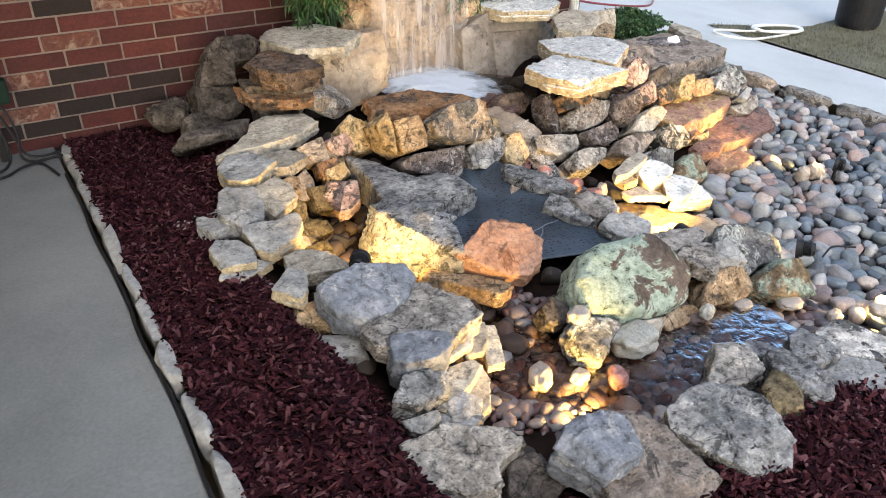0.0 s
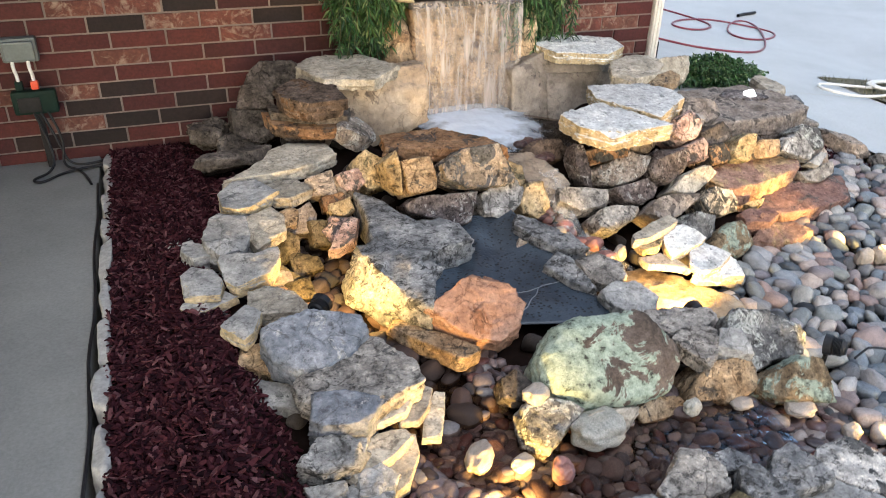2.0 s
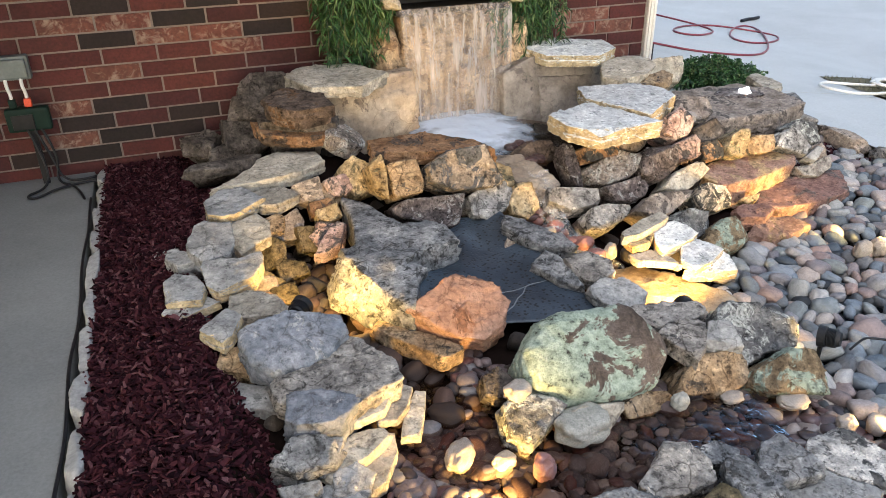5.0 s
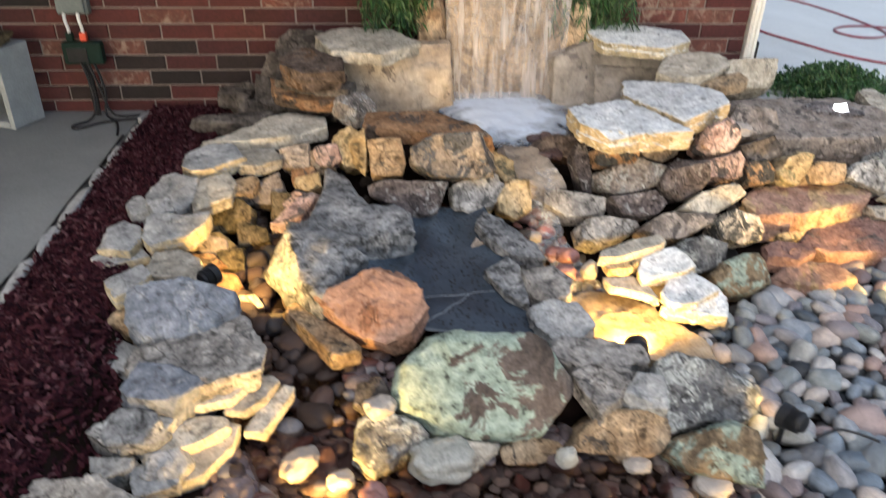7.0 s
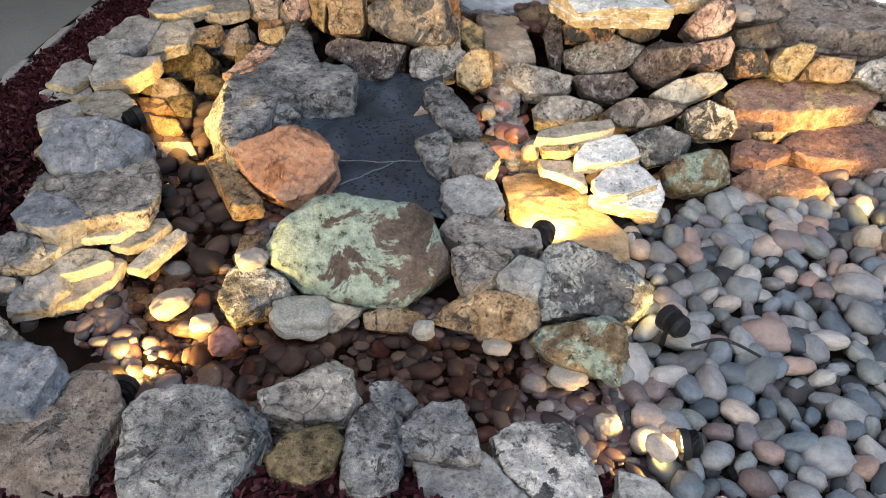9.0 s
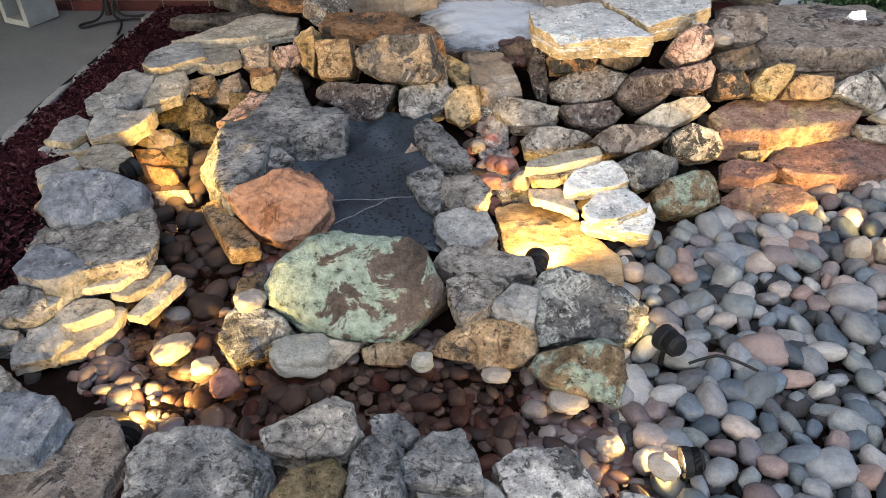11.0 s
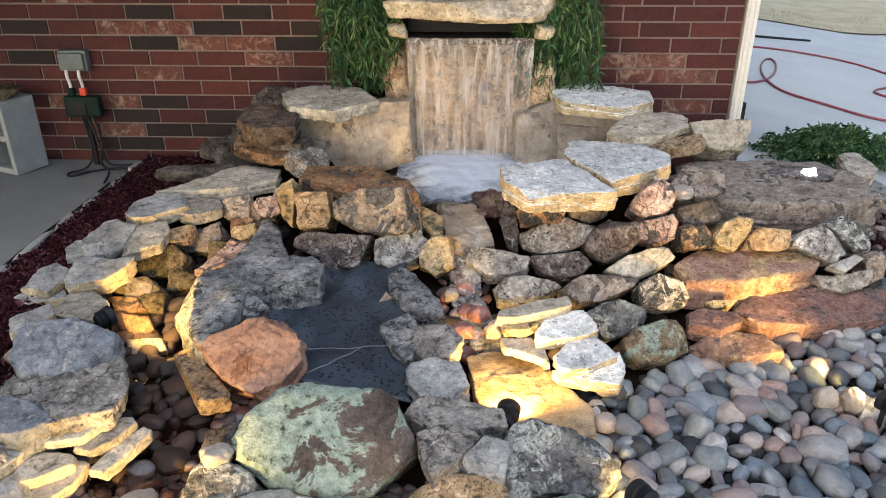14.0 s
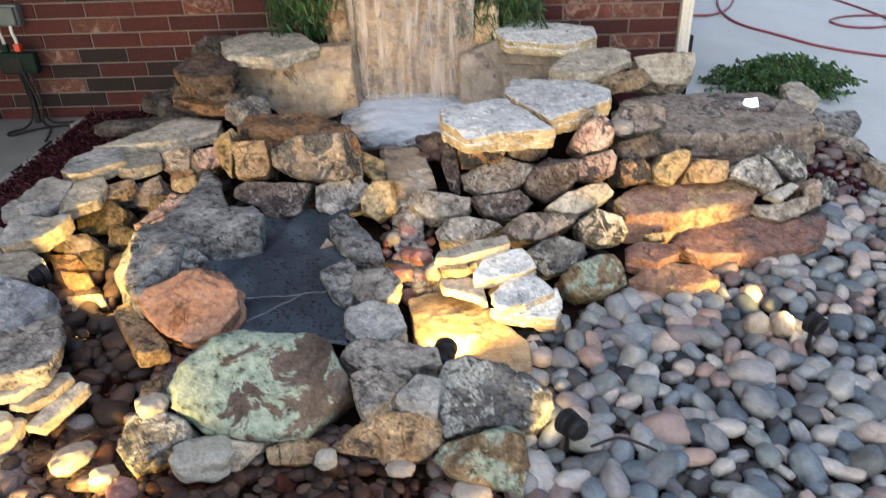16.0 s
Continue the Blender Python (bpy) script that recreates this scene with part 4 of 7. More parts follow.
cleft_rock("chain_rock", GREY, -0.27, -1.66, 0.090, 0.06, ((-0.10, 0.09), (-0.06, 0.16), (0.00, 0.10), (0.09, -0.04), (0.12, -0.14), (0.00, -0.11), (-0.07, 0.00)), 961, 0, 6, 22)
cleft_rock("chain_rock", BROWN, -0.38, -1.65, 0.049, 0.04, ((-0.05, -0.05), (0.01, 0.05), (0.05, 0.01), (-0.01, -0.03)), 962, 0, 45, 18)
cleft_rock("chain_rock", GREYWHITE, -0.34, -1.35, 0.116, 0.14, ((-0.10, 0.03), (-0.05, 0.05), (0.08, 0.07), (0.11, 0.01), (0.06, -0.05), (-0.02, -0.08), (-0.09, -0.05)), 963, 0, 50, 16)
cleft_rock("chain_rock", YELLOW, -0.20, -1.37, 0.109, 0.13, ((-0.07, 0.00), (-0.02, 0.07), (0.06, 0.07), (0.06, -0.04), (0.00, -0.08), (-0.06, -0.05)), 964, 0, 58, 16)
cleft_rock("sandstone_block", YELLOW, -0.23, -1.21, 0.170, 0.12, ((-0.05, 0.07), (0.05, 0.02), (0.05, -0.05), (0.01, -0.07), (-0.05, -0.00)), 965, 0, 55, 16)
cleft_rock("limestone_block", TANSPECK, -0.42, -1.27, 0.243, 0.22, ((-0.17, 0.03), (-0.08, 0.08), (0.12, 0.09), (0.15, 0.02), (0.15, -0.07), (0.08, -0.09), (-0.08, -0.08), (-0.17, -0.03)), 966, 0, 60, 22)
cleft_rock("sandstone_block", TAN, -0.68, -1.24, 0.233, 0.2, ((-0.07, 0.06), (0.06, 0.07), (0.08, 0.01), (0.06, -0.07), (-0.05, -0.08), (-0.08, -0.01)), 967, 0, 60, 22)
cleft_rock("sandstone_block", YELLOW, -0.78, -1.24, 0.254, 0.16, ((-0.04, 0.05), (0.02, 0.09), (0.03, 0.03), (0.02, -0.10), (-0.02, -0.06)), 968, 0, 62, 16)
cleft_rock("stone_slab", RUST, -0.53, -1.12, 0.306, 0.06, ((-0.24, -0.02), (-0.22, 0.12), (-0.01, 0.15), (0.27, -0.08), (0.28, -0.16), (0.03, -0.11), (-0.09, -0.07)), 969, 0, 3, 22)
cleft_rock("weir_slab", FACE_ROCK, -0.10, -1.19, 0.141, 0.08, ((-0.12, 0.14), (0.03, 0.16), (0.11, -0.06), (0.12, -0.14), (0.03, -0.16), (-0.07, -0.10)), 970, 0, 10, 14)
cleft_rock("chain_rock", TANGREY, 0.03, -1.41, 0.091, 0.09, ((-0.10, 0.07), (0.04, 0.04), (0.12, 0.02), (0.11, -0.05), (-0.04, -0.06), (-0.12, 0.00)), 971, 0, 35, 16)
cleft_rock("wall_rock", DARK, 0.08, -1.27, 0.189, 0.12, ((-0.04, 0.02), (-0.02, 0.10), (0.01, 0.09), (0.03, -0.02), (0.03, -0.11), (-0.01, -0.08)), 972, 0, 62, 16)
cleft_rock("wall_rock", RUSTSPECK, 0.19, -1.30, 0.249, 0.14, ((-0.09, 0.02), (-0.04, 0.04), (0.08, 0.04), (0.09, 0.01), (0.07, -0.03), (-0.07, -0.04)), 973, 0, 60, 16)
cleft_rock("wall_rock", DGREY, 0.37, -1.28, 0.254, 0.14, ((-0.09, 0.02), (0.08, 0.03), (0.07, -0.01), (-0.00, -0.04), (-0.07, -0.02)), 974, 0, 60, 16)
cleft_rock("wall_rock", SPECK, 0.25, -1.31, 0.162, 0.2, ((-0.14, 0.01), (-0.09, 0.03), (0.03, 0.07), (0.14, 0.04), (0.12, -0.02), (0.04, -0.06), (-0.06, -0.07), (-0.12, -0.04)), 975, 0, 58, 12)
cleft_rock("wall_rock", DARK, 0.45, -1.36, 0.171, 0.18, ((-0.10, 0.00), (-0.07, 0.04), (0.00, 0.08), (0.09, 0.07), (0.09, -0.00), (0.05, -0.07), (-0.02, -0.08), (-0.09, -0.04)), 976, 0, 58, 9)
cleft_rock("wall_rock", PINKSPECK, 0.62, -1.24, 0.284, 0.16, ((-0.08, -0.01), (-0.04, 0.05), (0.03, 0.08), (0.07, 0.05), (0.07, -0.02), (0.04, -0.05), (-0.04, -0.07), (-0.09, -0.03)), 977, 0, 55, 12)
cleft_rock("wall_rock", PINKSPECK, 0.62, -1.31, 0.197, 0.16, ((-0.08, 0.02), (-0.02, 0.04), (0.06, 0.06), (0.08, 0.03), (0.06, -0.03), (0.02, -0.06), (-0.07, -0.04)), 978, 0, 58, 14)
cleft_rock("wall_rock", RUSTSPECK, 0.76, -1.31, 0.171, 0.15, ((-0.07, 0.00), (-0.03, 0.05), (0.04, 0.05), (0.07, 0.01), (0.06, -0.04), (-0.04, -0.05), (-0.07, -0.03)), 979, 0, 58, 12)
cleft_rock("wall_rock", DGREY, 0.80, -1.23, 0.228, 0.15, ((-0.09, 0.02), (0.05, 0.06), (0.08, 0.01), (0.07, -0.03), (-0.03, -0.05), (-0.09, -0.03)), 980, 0, 55, 14)
cleft_rock("wall_rock", YELLOWSPECK, 0.90, -1.32, 0.196, 0.15, ((-0.07, -0.01), (-0.03, 0.04), (0.03, 0.06), (0.08, 0.05), (0.05, -0.01), (-0.00, -0.07), (-0.06, -0.05)), 981, 0, 60, 20)
cleft_rock("wall_rock", TAN, 1.04, -1.31, 0.163, 0.15, ((-0.09, -0.04), (-0.05, 0.05), (0.08, 0.04), (0.07, -0.04)), 982, 0, 60, 24)
cleft_rock("wall_rock", GREYWHITE, 1.23, -1.32, 0.147, 0.16, ((-0.12, -0.00), (-0.06, 0.05), (-0.00, 0.07), (0.08, 0.02), (0.11, -0.02), (0.04, -0.07), (-0.04, -0.04)), 983, 0, 55, 12)
cleft_rock("wall_rock", DARKLICHEN, 1.38, -1.24, 0.154, 0.16, ((-0.10, 0.04), (-0.04, 0.07), (0.01, 0.05), (0.07, 0.03), (0.08, -0.06), (0.01, -0.07), (-0.05, -0.02)), 984, 0, 55, 10)
cleft_rock("wall_rock", PALE, 1.31, -1.42, 0.121, 0.06, ((-0.07, -0.01), (0.04, 0.04), (0.06, 0.02), (-0.02, -0.04)), 985, 0, 45, 20)
cleft_rock("wall_rock", TANGREY, 1.31, -1.41, 0.035, 0.15, ((-0.11, 0.03), (-0.05, 0.02), (0.10, 0.05), (0.09, -0.01), (-0.01, -0.05), (-0.09, -0.03)), 986, 0, 50, 18)
cleft_rock("wall_rock", CREAM, 0.55, -1.44, 0.117, 0.14, ((-0.13, -0.03), (-0.05, 0.03), (0.09, 0.07), (0.12, 0.02), (0.06, -0.02), (-0.03, -0.06), (-0.09, -0.05)), 987, 0, 52, 18)
cleft_rock("wall_rock", DARK, 0.27, -1.42, 0.093, 0.16, ((-0.12, 0.03), (-0.03, 0.04), (0.07, 0.05), (0.11, 0.01), (0.06, -0.04), (-0.01, -0.06), (-0.08, -0.03)), 988, 0, 52, 16)
cleft_rock("wall_rock", TANGREY, 0.12, -1.51, 0.031, 0.14, ((-0.10, 0.03), (-0.00, 0.05), (0.14, 0.02), (0.09, -0.02), (-0.03, -0.06), (-0.09, -0.04)), 989, 0, 42, 18)
cleft_rock("wall_rock", BROWN, 0.39, -1.52, 0.053, 0.16, ((-0.14, -0.01), (-0.06, 0.04), (0.06, 0.05), (0.15, 0.03), (0.12, -0.00), (0.02, -0.05), (-0.08, -0.06)), 990, 0, 48, 18)
cleft_rock("wall_rock", CREAMSPECK, 0.61, -1.55, 0.056, 0.16, ((-0.09, 0.02), (-0.02, 0.07), (0.07, 0.04), (0.09, -0.01), (0.06, -0.05), (-0.01, -0.06), (-0.07, -0.04)), 991, 0, 55, 16)
cleft_rock("wall_rock", DARKLICHEN, 0.44, -1.63, -0.003, 0.18, ((-0.10, 0.02), (-0.02, 0.06), (0.08, 0.06), (0.11, 0.01), (0.06, -0.05), (-0.04, -0.08), (-0.08, -0.04)), 992, 0, 52, 14)
cleft_rock("lichen_rock", BROWNLICHEN, 0.56, -1.72, -0.057, 0.22, ((-0.12, -0.00), (-0.06, 0.05), (0.06, 0.09), (0.11, 0.03), (0.11, -0.03), (0.03, -0.07), (-0.06, -0.08), (-0.11, -0.05)), 993, 0, 42, 8)
cleft_rock("flag", YELLOW, 0.82, -1.59, 0.035, 0.05, ((-0.06, 0.01), (0.06, 0.02), (0.03, -0.01), (-0.03, -0.02)), 994, 0, 30, 20)
cleft_rock("flag", CREAM, 0.15, -1.78, 0.118, 0.035, ((-0.12, -0.02), (-0.01, 0.03), (0.11, 0.07), (0.12, 0.02), (0.04, -0.02), (-0.07, -0.06), (-0.14, -0.06)), 995, 0, 5, 24)
cleft_rock("flag", YELLOW, 0.10, -1.82, 0.085, 0.03, ((-0.07, 0.00), (0.04, 0.06), (0.07, 0.01), (0.02, -0.04), (-0.06, -0.05)), 996, 0, 3, 24)
cleft_rock("flag", WHITE, 0.24, -1.83, 0.076, 0.04, ((-0.10, -0.04), (-0.05, 0.07), (0.07, 0.09), (0.11, -0.02), (0.06, -0.05), (-0.10, -0.09)), 997, 0, 6, 24)
cleft_rock("flag", WHITE, 0.29, -1.94, 0.047, 0.035, ((-0.10, -0.02), (-0.04, 0.06), (0.03, 0.10), (0.08, 0.05), (0.11, -0.01), (0.01, -0.07), (-0.08, -0.09)), 998, 0, 6, 24)
cleft_rock("flag", WHITE, 0.34, -1.99, 0.008, 0.045, ((-0.15, 0.00), (0.00, 0.02), (0.07, 0.10), (0.08, 0.01), (0.05, -0.06), (-0.04, -0.04), (-0.13, -0.02)), 999, 0, 6, 24)
cleft_rock("flag", CREAM, 0.11, -1.91, 0.045, 0.03, ((-0.08, 0.05), (0.02, 0.05), (0.06, -0.01), (0.07, -0.08), (0.02, -0.04), (-0.07, -0.00)), 1000, 0, 3, 24)
cleft_rock("boulder", BLUE, -1.08, -2.95, 0.095, 0.13, ((-0.11, 0.04), (-0.05, 0.08), (0.06, 0.07), (0.10, 0.02), (0.10, -0.02), (0.07, -0.08), (-0.05, -0.09)), 1001, 0, 8, 14)
cleft_rock("boulder", BROWN, -0.98, -3.04, 0.014, 0.15, ((-0.04, 0.15), (0.07, 0.16), (0.13, 0.08), (0.12, -0.02), (0.13, -0.11), (-0.05, -0.15), (-0.17, -0.04), (-0.14, 0.04), (-0.04, 0.12)), 1002, 0, 4, 20)
cleft_rock("boulder", GREY, -0.69, -3.04, 0.016, 0.17, ((-0.16, 0.07), (-0.12, 0.12), (-0.02, 0.14), (0.12, 0.12), (0.15, 0.06), (0.13, -0.04), (0.10, -0.12), (0.03, -0.17), (-0.08, -0.14), (-0.13, -0.03)), 1003, 0, 5, 18)
cleft_rock("boulder", TANGREY, -0.47, -2.86, 0.016, 0.11, ((-0.12, -0.01), (-0.04, 0.04), (0.03, 0.10), (0.07, 0.07), (0.10, 0.00), (0.07, -0.06), (-0.02, -0.07), (-0.10, -0.06)), 1004, 0, 12, 18)
cleft_rock("round_rock", OLIVE, -0.45, -3.02, 0.021, 0.12, ((-0.08, -0.02), (-0.05, 0.04), (0.04, 0.07), (0.07, 0.04), (0.06, -0.03), (0.01, -0.07), (-0.06, -0.05)), 1005, 0, 8, 6)
cleft_rock("boulder", GREY, -0.32, -2.99, 0.011, 0.11, ((-0.06, 0.06), (-0.02, 0.11), (0.05, 0.10), (0.06, 0.01), (0.06, -0.07), (0.01, -0.11), (-0.05, -0.09), (-0.06, -0.03)), 1006, 0, 6, 16)
cleft_rock("boulder", GREY, -0.30, -2.82, -0.014, 0.09, ((-0.06, 0.03), (0.01, 0.04), (0.06, -0.00), (0.03, -0.04), (-0.05, -0.02)), 1007, 0, 15, 16)
cleft_rock("boulder", GREY, -0.18, -2.93, 0.010, 0.09, ((-0.09, 0.01), (-0.03, 0.07), (0.03, 0.08), (0.07, 0.02), (0.09, -0.06), (0.01, -0.06), (-0.08, -0.05)), 1008, 0, 8, 20)
cleft_rock("boulder", GREYWHITE, 0.05, -2.95, -0.049, 0.1, ((-0.13, 0.06), (-0.07, 0.11), (0.04, 0.11), (0.10, 0.02), (0.11, -0.07), (0.07, -0.13), (-0.00, -0.11), (-0.09, -0.03)), 1009, 0, 5, 22)
cleft_rock("stone_slab", PALE, -0.11, -3.04, -0.025, 0.05, ((-0.13, 0.07), (0.02, 0.10), (0.12, 0.00), (0.15, -0.04), (0.02, -0.09), (-0.09, -0.06)), 1010, 0, 0, 24)
cleft_rock("boulder", PALE, 0.26, -3.01, -0.060, 0.08, ((-0.06, 0.07), (0.01, 0.07), (0.08, 0.01), (0.08, -0.06), (-0.07, -0.06)), 1011, 0, 5, 18)
cleft_rock("boulder", TANGREY, -1.37, -2.77, 0.028, 0.13, ((-0.12, 0.10), (0.02, 0.10), (0.16, 0.02), (0.17, -0.04), (0.07, -0.06), (0.05, -0.12), (-0.08, -0.09), (-0.13, -0.03), (-0.13, 0.04)), 1012, 0, 10, 20)
cleft_rock("boulder", DGREY, -1.22, -2.88, -0.019, 0.1, ((-0.03, 0.07), (0.07, 0.06), (0.07, -0.05), (-0.04, -0.08), (-0.09, -0.01)), 1013, 0, 10, 16)
cleft_rock("red_block", RED, 0.94, -1.41, 0.056, 0.13, ((-0.26, -0.02), (-0.15, 0.10), (0.24, 0.10), (0.30, 0.04), (0.25, -0.03), (0.06, -0.09), (-0.11, -0.12), (-0.23, -0.11)), 1014, 0, 6, 26)
cleft_rock("red_block", DARKRED, 1.19, -1.53, -0.040, 0.13, ((-0.32, -0.03), (-0.23, 0.06), (-0.04, 0.12), (0.30, 0.10), (0.28, -0.03), (0.15, -0.09), (-0.11, -0.12), (-0.24, -0.11)), 1015, 0, 8, 26)
cleft_rock("stone_slab", WHITE, 0.53, -0.42, 0.461, 0.06, ((-0.24, 0.07), (-0.08, 0.20), (0.23, 0.06), (0.23, -0.09), (0.07, -0.19), (-0.19, -0.11)), 1016, 0, 3, 26)
cleft_rock("stone_slab", CREAM, 0.70, -0.72, 0.415, 0.05, ((-0.20, -0.09), (-0.10, 0.09), (0.09, 0.17), (0.19, 0.13), (0.17, -0.00), (0.03, -0.13), (-0.14, -0.17)), 1017, 0, 4, 22)
cleft_rock("stone_slab", TAN, 0.80, -0.81, 0.365, 0.05, ((-0.18, -0.02), (0.13, 0.11), (0.13, 0.02), (0.07, -0.04), (-0.10, -0.08)), 1018, 0, 4, 22)
cleft_rock("white_block", CREAM, 1.10, -0.42, 0.270, 0.2, ((-0.15, 0.05), (-0.03, 0.07), (0.14, 0.07), (0.11, -0.07), (-0.03, -0.09), (-0.12, -0.05)), 1019, 0, 50, 24)
cleft_rock("brown_block", BROWN, 0.83, -1.06, 0.260, 0.16, ((-0.12, -0.02), (-0.05, 0.08), (0.10, 0.05), (0.10, -0.04), (0.04, -0.07), (-0.07, -0.07)), 1020, 0, 35, 22)
cleft_rock("dark_block", DGREY, -1.06, -0.14, 0.352, 0.22, ((-0.13, -0.01), (-0.11, 0.03), (-0.06, 0.07), (0.10, 0.06), (0.14, 0.02), (0.10, -0.06), (-0.01, -0.07), (-0.12, -0.06)), 1021, 0, 62, 22)
cleft_rock("dark_block", DGREY, -1.16, -0.19, 0.256, 0.25, ((-0.06, 0.07), (0.09, 0.05), (0.08, -0.06), (-0.10, -0.05)), 1022, 0, 62, 20)
cleft_rock("dark_block", DGREY, -1.19, -0.26, 0.139, 0.22, ((-0.10, 0.10), (0.09, 0.06), (0.11, -0.05), (0.02, -0.11), (-0.10, -0.03)), 1023, 0, 60, 16)
cleft_rock("dark_block", DGREY, -1.01, -0.61, 0.192, 0.15, ((-0.09, 0.05), (0.10, 0.01), (0.09, -0.04), (-0.09, -0.02)), 1024, 0, 60, 16)
cleft_rock("boulder", DGREY, -1.39, -0.14, 0.093, 0.14, ((-0.11, 0.04), (0.04, 0.07), (0.10, 0.03), (0.08, -0.04), (-0.03, -0.09), (-0.09, -0.01)), 1025, 0, 55, 14)
cleft_rock("boulder", DGREY, -1.28, -0.32, 0.087, 0.15, ((-0.09, 0.03), (0.00, 0.06), (0.07, 0.04), (0.11, -0.02), (-0.02, -0.06), (-0.10, -0.04)), 1026, 0, 55, 14)
cleft_rock("boulder", DGREY, -1.32, -0.45, 0.056, 0.12, ((-0.15, -0.01), (-0.01, 0.03), (0.15, 0.04), (0.11, -0.01), (-0.04, -0.03), (-0.13, -0.05)), 1027, 0, 50, 14)
cleft_rock("stone_slab", CREAM, 1.66, -0.66, 0.226, 0.05, ((-0.05, 0.09), (0.06, 0.14), (0.07, -0.05), (0.02, -0.12), (-0.08, -0.11)), 1028, 0, 5, 20)
cleft_rock("stone_slab", GREY, 1.89, -0.62, 0.062, 0.08, ((-0.11, 0.03), (0.00, 0.07), (0.10, 0.07), (0.10, -0.01), (0.03, -0.08), (-0.09, -0.05)), 1029, 0, 20, 16)
cleft_rock("small_rock", TAN, 1.74, -0.71, 0.069, 0.08, ((-0.04, 0.03), (0.03, 0.04), (0.04, -0.02), (-0.03, -0.05)), 1030, 0, 40, 14)
cleft_rock("stone_slab", PALE, 1.60, -1.41, -0.054, 0.05, ((-0.08, 0.09), (0.04, 0.06), (0.11, -0.05), (0.02, -0.08), (-0.08, -0.04)), 1031, 0, 8, 20)
cleft_rock("wall_rock", DARKLICHEN, 1.62, -1.14, -0.010, 0.1, ((-0.03, 0.03), (0.02, 0.06), (0.04, -0.01), (0.00, -0.06), (-0.04, -0.03)), 1032, 0, 50, 14)
cleft_rock("wall_rock", BROWN, 1.49, -1.26, 0.031, 0.12, ((-0.04, 0.03), (0.04, 0.07), (0.03, -0.04), (-0.03, -0.07)), 1033, 0, 60, 20)
cleft_rock("layered_rock", LAYERED, -0.99, -0.70, 0.435, 0.05, ((-0.14, 0.12), (-0.04, 0.17), (0.14, 0.02), (0.15, -0.13), (-0.03, -0.14), (-0.12, -0.05)), 1034, 0, 5, 26)
cleft_rock("layered_rock", LAYERED, -0.98, -0.75, 0.387, 0.045, ((-0.14, 0.12), (-0.03, 0.04), (0.15, 0.02), (0.12, -0.07), (-0.03, -0.08), (-0.12, 0.01)), 1035, 0, 5, 26)
cleft_rock("layered_rock", DGREY, -0.99, -0.70, 0.345, 0.04, ((-0.16, 0.14), (-0.01, 0.03), (0.19, -0.00), (0.16, -0.09), (-0.00, -0.07), (-0.16, 0.03)), 1036, 0, 5, 26)
cleft_rock("layered_rock", RUST, -1.00, -0.72, 0.297, 0.055, ((-0.18, 0.15), (-0.00, 0.06), (0.20, 0.01), (0.16, -0.10), (-0.01, -0.09), (-0.15, -0.01)), 1037, 0, 5, 26)
cleft_rock("back_block", FACE_ROCK, -0.65, -0.44, 0.273, 0.24, ((-0.27, 0.15), (-0.06, 0.16), (0.28, 0.19), (0.30, -0.10), (0.05, -0.18), (-0.08, -0.19), (-0.29, -0.17)), 1038, 0, 82, 34)
cleft_rock("back_block", FACE_GREY, 0.41, -0.36, 0.278, 0.22, ((-0.28, -0.15), (-0.28, 0.10), (-0.10, 0.17), (0.31, 0.13), (0.34, -0.07), (0.02, -0.13), (-0.08, -0.21)), 1039, 0, 80, 30)
cleft_rock("inner_rock", PINKSPECK, -1.00, -1.28, 0.033, 0.1, ((-0.03, 0.08), (0.08, 0.05), (0.04, -0.07), (-0.03, -0.08), (-0.08, 0.02)), 1040, 0, 55, 20)
cleft_rock("inner_rock", OLIVE, -1.18, -1.43, 0.002, 0.08, ((-0.06, 0.06), (0.06, 0.02), (0.07, -0.03), (-0.05, -0.05)), 1041, 0, 35, 16)
cleft_rock("inner_rock", BROWN, -1.30, -1.54, 0.013, 0.09, ((-0.05, 0.06), (0.05, 0.03), (0.05, -0.06), (-0.05, -0.03)), 1042, 0, 35, 16)
cleft_rock("inner_rock", OLIVE, -1.08, -1.27, 0.042, 0.09, ((-0.05, 0.06), (0.05, 0.05), (0.04, -0.06), (-0.05, -0.05)), 1043, 0, 50, 16)
cleft_rock("inner_rock", RUST, -1.00, -1.17, 0.121, 0.09, ((-0.05, 0.03), (0.05, 0.04), (0.04, -0.04), (-0.05, -0.03)), 1044, 0, 50, 16)
cleft_rock("red_slab", DARKRED, 0.77, -1.68, 0.011, 0.07, ((-0.07, 0.05), (0.09, 0.04), (0.09, -0.02), (0.01, -0.06), (-0.09, -0.03)), 1045, 0, 8, 24)
cleft_rock("red_slab", RED, 0.83, -1.77, -0.030, 0.06, ((-0.15, 0.02), (0.01, 0.07), (0.11, 0.05), (0.15, -0.03), (-0.00, -0.07), (-0.14, -0.03)), 1046, 0, 8, 26)
cleft_rock("stone_slab", TANGREY, -1.20, -2.27, 0.105, 0.07, ((0.03, 0.23), (0.11, 0.13), (0.18, -0.02), (0.17, -0.10), (0.02, -0.16), (-0.03, -0.20), (-0.18, -0.07), (-0.18, 0.03), (-0.05, 0.15)), 1047, 0, 0, 22)
cleft_rock("back_block", FACE_GREY, 0.57, -0.39, 0.189, 0.22, ((-0.24, 0.15), (0.23, 0.13), (0.22, -0.16), (0.01, -0.15), (-0.23, -0.10)), 1048, 0, 78, 30)
